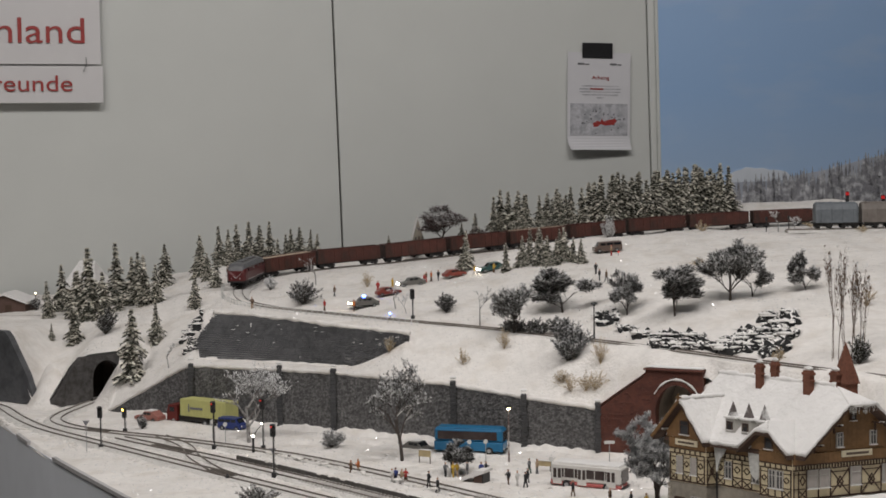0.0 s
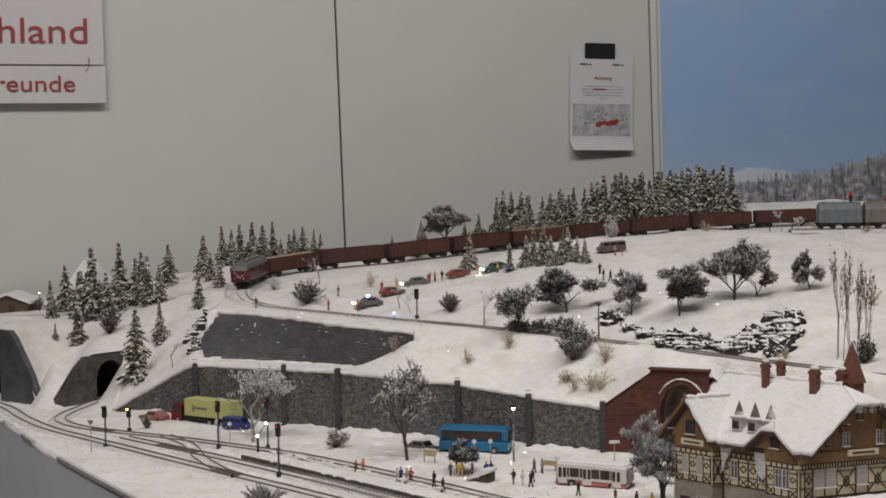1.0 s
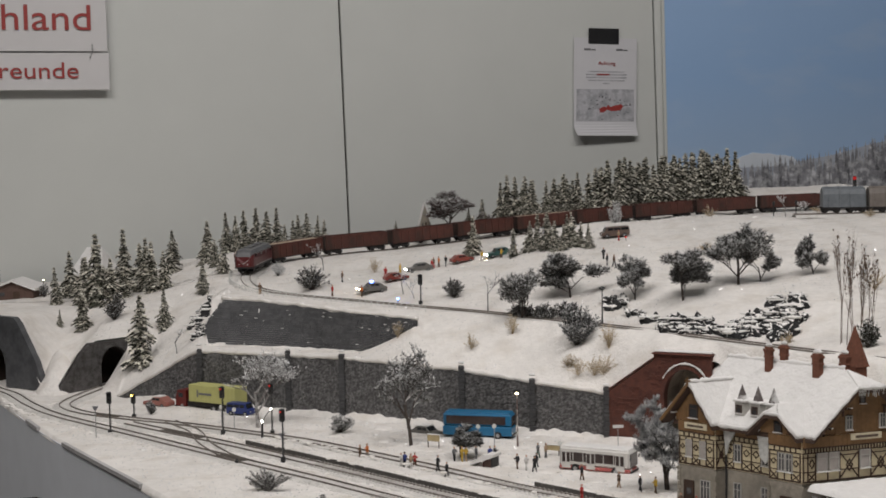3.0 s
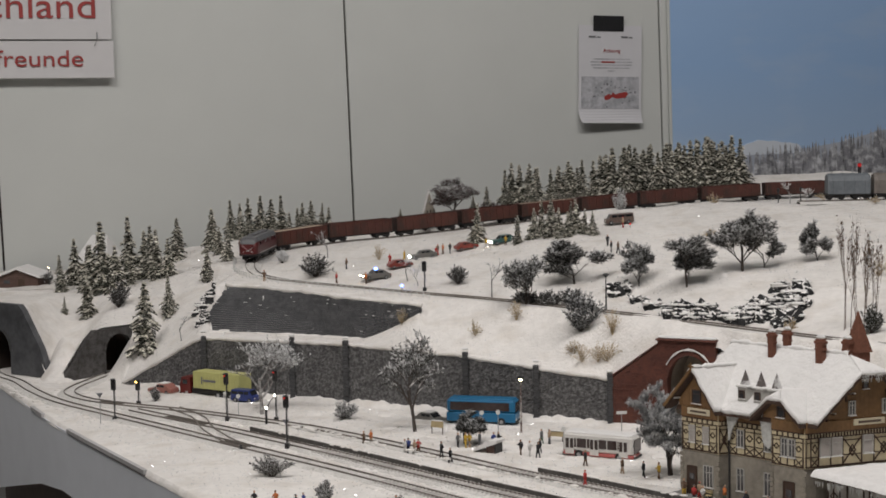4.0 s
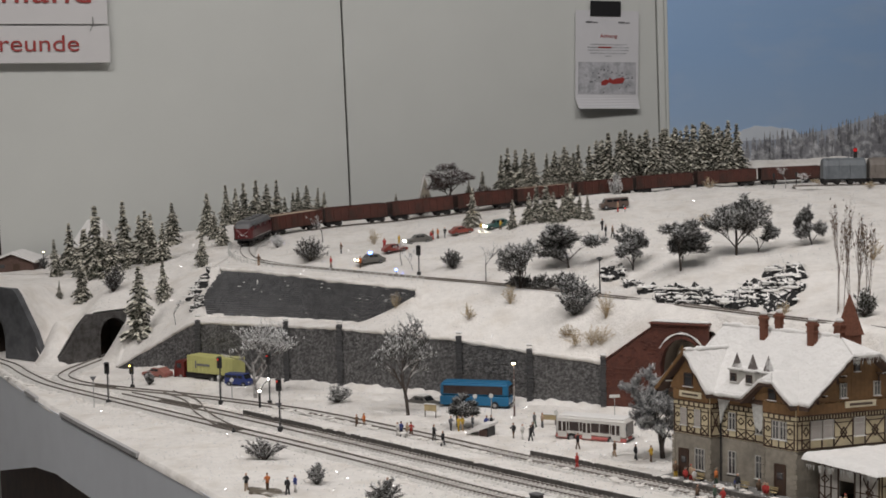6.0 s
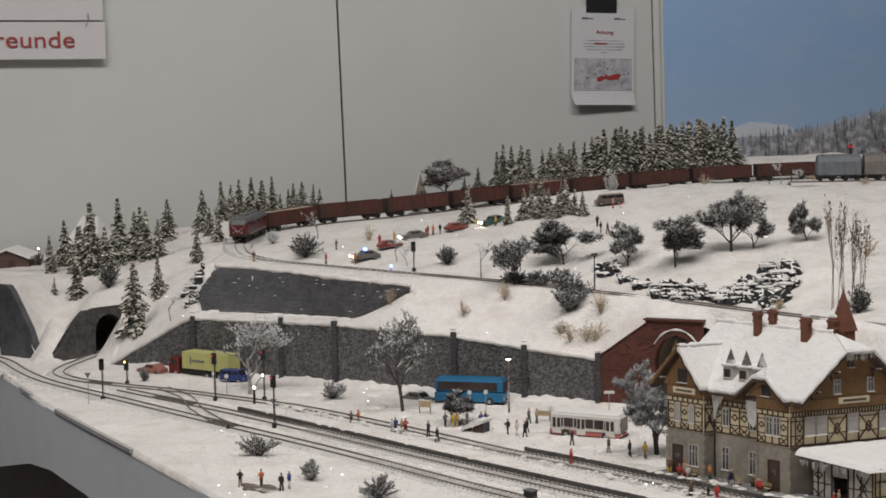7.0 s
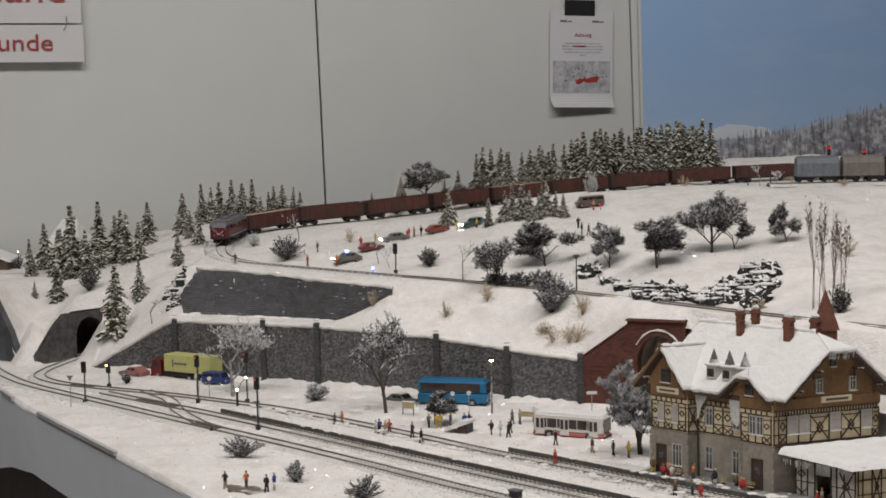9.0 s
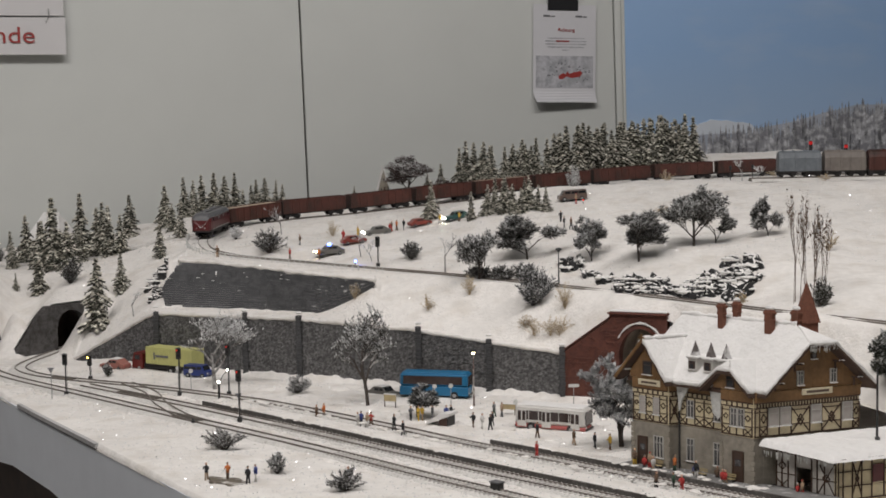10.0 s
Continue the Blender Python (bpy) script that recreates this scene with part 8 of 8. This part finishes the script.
for x, y, a, b in ((-0.258, 2.758, "brown", "grey"), (-0.263, 2.63, "red", "brown"), (-0.478, 3.145, "grey", "grey"), (-0.507, 3.10, "brown", "grey"), (-0.385, 2.617, "brown", "tan"), (-0.097, 2.855, "brown", "red"),
                   (-0.088, 2.86, "orange", "brown"), (-0.075, 2.86, "black", "grey"), (0.028, 2.83, "yellow", "brown"), (0.052, 2.82, "yellow", "tan"), (0.201, 2.644, "black", "black"), (0.203, 2.59, "black", "grey"),
                   (0.213, 2.57, "brown", "black"), (0.24, 2.80, "tan", "red"), (-0.008, 2.862, "yellow", "white"), (-0.155, 2.78, "yellow", "yellow"), (-0.21, 2.60, "orange", "brown"), (-0.178, 2.73, "red", "red"), (-0.10, 2.84, "red", "white")):
    figure(x, y, a, b, pose_kind=1, z=hill_z(x, y), label="small %s-clothed painted figurine on the snowy hill" % a)
# figures and benches on the terrace of the station house
for lx, ly, a, b in ((-0.008, 0.134, "brown", "yellow"), (-0.012, 0.118, "red", "grey"), (-0.010, 0.109, "white", "tan"), (-0.010, 0.113, "tan", "red"), (-0.004, 0.088, "orange", "green"), (-0.006, 0.061, "blue", "black"), (-0.012, 0.055, "black", "white"),
                     (0.002, 0.042, "brown", "black"), (-0.012, 0.024, "red", "white"), (-0.012, 0.021, "red", "tan"), (0.014, -0.046, "tan", "red"), (0.012, -0.042, "red", "white")):
    p = HM @ Vector((lx * 1.5 if lx < 0 else lx, ly * 1.03, 0))
    figure(p.x, p.y, a, b, z=0.0064 if lx < 0 else 0.0015, label="small %s-clothed painted figurine on the station terrace" % a, seat=a in ("red", "white", "blue"))


def bench(lx, ly, label):
    ob = thing("bench", label, "bench", "terrace benches", pose(*(HM @ Vector((lx * 1.5, ly, 0)))[:2], 0.0064, 0, 0, SIDE_TURN - 180))
    for k in range(3):
        part("seat_slat", Geo().box(0, -0.0014 + k * 0.0014, 0.0052, 0.016, 0.0011, 0.0006), WOOD_PALE, ob)
    for k in range(2):
        part("back_slat", Geo().box(0, 0.0028, 0.0076 + k * 0.0020, 0.016, 0.0006, 0.0013), WOOD_PALE, ob)
    for sg in (-1, 1):
        part("leg", Geo().box(sg * 0.0065, 0, 0.0026, 0.0009, 0.0050, 0.0052), METAL_DARK, ob)


for ly in (0.113, 0.058, 0.024):
    bench(-0.006, ly, "small pale slatted bench on the station terrace")
pile = Geo()
for i in range(18):
    rr = random.Random(i)
    pile.ball((rr.uniform(-0.010, 0.010), rr.uniform(-0.006, 0.006), rr.uniform(0.0, 0.004)), rr.uniform(0.003, 0.006), 8, 5, 0.8)
p = HM @ Vector((0.010, -0.012, 0))
single("snow_heap", pile, SNOW_CLEAN, "heap of cleared snow by the station corner", "snow heap", m=pose(p.x, p.y, 0.001), smooth=True)


# ---------------------------------------------------------------- snow banks, cleared lumps and glitter
def snow_lumps():
    rng = random.Random(77)
    g = Geo()
    for i in range(800):
        s = rng.uniform(0.25, TRACK_A.length - 0.35)
        way = (TRACK_A, TRACK_B, TRACK_C)[i % 3]
        s = rng.uniform(0.2, way.length - 0.3)
        p = way.at(s) - way.side(s) * rng.choice((-1, 1)) * rng.uniform(0.019, 0.03)
        r = rng.uniform(0.0018, 0.0062)
        g.ball((p.x, p.y, floor_at(p.x, p.y)), r, 8, 5, rng.uniform(0.15, 0.4))
    single("snow_lumps", g, SNOW, "lumps of cleared snow along tracks and wall", "snow", kind="stuff", smooth=True)


snow_lumps()


def snow_bank():
    """Cleared snow heaped unevenly against the stone wall."""
    g, n, k = Geo(), 260, 9
    for i in range(n + 1):
        x = lerp(-0.585, 0.236, i / n)
        y = foot_at(x)[0]
        h = 0.005 + 0.012 * abs(noise.noise((x * 14, 0, 3))) + 0.006 * abs(noise.noise((x * 47, 1, 3)))
        w = 0.022 + 0.016 * noise.noise((x * 11, 5, 0))
        for j in range(k + 1):
            q = j / k
            yy = lerp(y + 0.002, y - 0.004 - w, q)
            z = h * (1 - q * q * (3 - 2 * q)) + 0.0016 * noise.noise((x * 90, yy * 90, 4)) * (1 - q) - 0.002 * q
            g.v.append((x, yy, z))
    for i in range(n):
        for j in range(k):
            a = i * (k + 1) + j
            g.f.append((a, a + 1, a + k + 2, a + k + 1))
            g.m.append(0)
    single("snow_bank", g, SNOW, "bank of cleared snow against the stone wall", "snow", kind="structure", smooth=True)


snow_bank()


def snow_heaps():
    """Low heaps of shovelled snow in the yard."""
    rng, g = random.Random(61), Geo()
    for i in range(260):
        x = rng.uniform(-0.42, 0.24)
        y = rng.uniform(1.75, foot_at(x)[0] - 0.01)
        k = TRACK_A.near(x, y)
        off = -(Vector((x, y, 0)) - Vector((TRACK_A.p[k].x, TRACK_A.p[k].y, 0))).dot(TRACK_A.side(TRACK_A.d[k]))
        if off < 0.034:
            continue
        r = rng.uniform(0.005, 0.017)
        g.ball((x, y, ground_z(x, y) - 0.001), r, 10, 6, rng.uniform(0.12, 0.26))
    g.v = [(x + 0.002 * noise.noise((x * 90, y * 90, 1)), y + 0.002 * noise.noise((x * 90, y * 90, 7)), z + 0.0012 * noise.noise((x * 130, y * 130, 3))) for x, y, z in g.v]
    single("snow_heaps", g, SNOW, "low heaps of shovelled snow in the station yard", "snow", kind="stuff", smooth=True)


snow_heaps()
drift = Geo().ball((0, 0.004, -0.006), 0.016, 16, 10, 0.7)
drift.v = [(x * 1.3 + 0.003 * noise.noise((x * 90, y * 90, z * 90)), y, z + 0.003 * noise.noise((x * 120, y * 120, 5))) for x, y, z in drift.v]
single("snow_drift", drift, SNOW, "soft drift of snow beside the brick portal", "snow drift", m=pose(0.320, 2.058, 0.104), smooth=True)


def glitter():
    rng = random.Random(99)
    g = Geo()
    for i in range(15000):
        if rng.random() < 0.55:
            x, y = rng.uniform(-0.75, 0.75), rng.uniform(2.2, 3.2)
            ks = section(x)
            if y < ks[3][0] + 0.08:
                y = lerp(ks[0][0], ks[4][0], rng.random()) if rng.random() < 0.4 else y
            if y < ks[0][0]:
                continue
            z = hill_z(x, y) + 0.0006
        else:
            y = rng.uniform(1.5, 2.4)
            x = rng.uniform(edge_x(y) + 0.02, 0.3)
            if y > foot_at(x)[0] - 0.01:
                continue
            z = floor_at(x, y) + 0.0006
        n = Vector((rng.gauss(0, 0.6), rng.gauss(-0.1, 0.7), abs(rng.gauss(0.5, 0.5)) + 0.1)).normalized()
        u = n.cross(Vector((1, 0, 0))).normalized() * rng.uniform(0.0006, 0.0013)
        w = n.cross(u).normalized() * u.length
        p = Vector((x, y, z))
        k = len(g.v)
        g.v += [tuple(p - u), tuple(p - w), tuple(p + u), tuple(p + w)]
        g.f.append((k, k + 1, k + 2, k + 3))
        g.m.append(0)
    fl = mat("glitter", (0.95, 0.95, 0.95), 0.18, 0.0, metal=0.32)
    single("glitter_flakes", g, fl, "tiny bright glitter flakes scattered on the snow", "glitter", kind="stuff")


glitter()
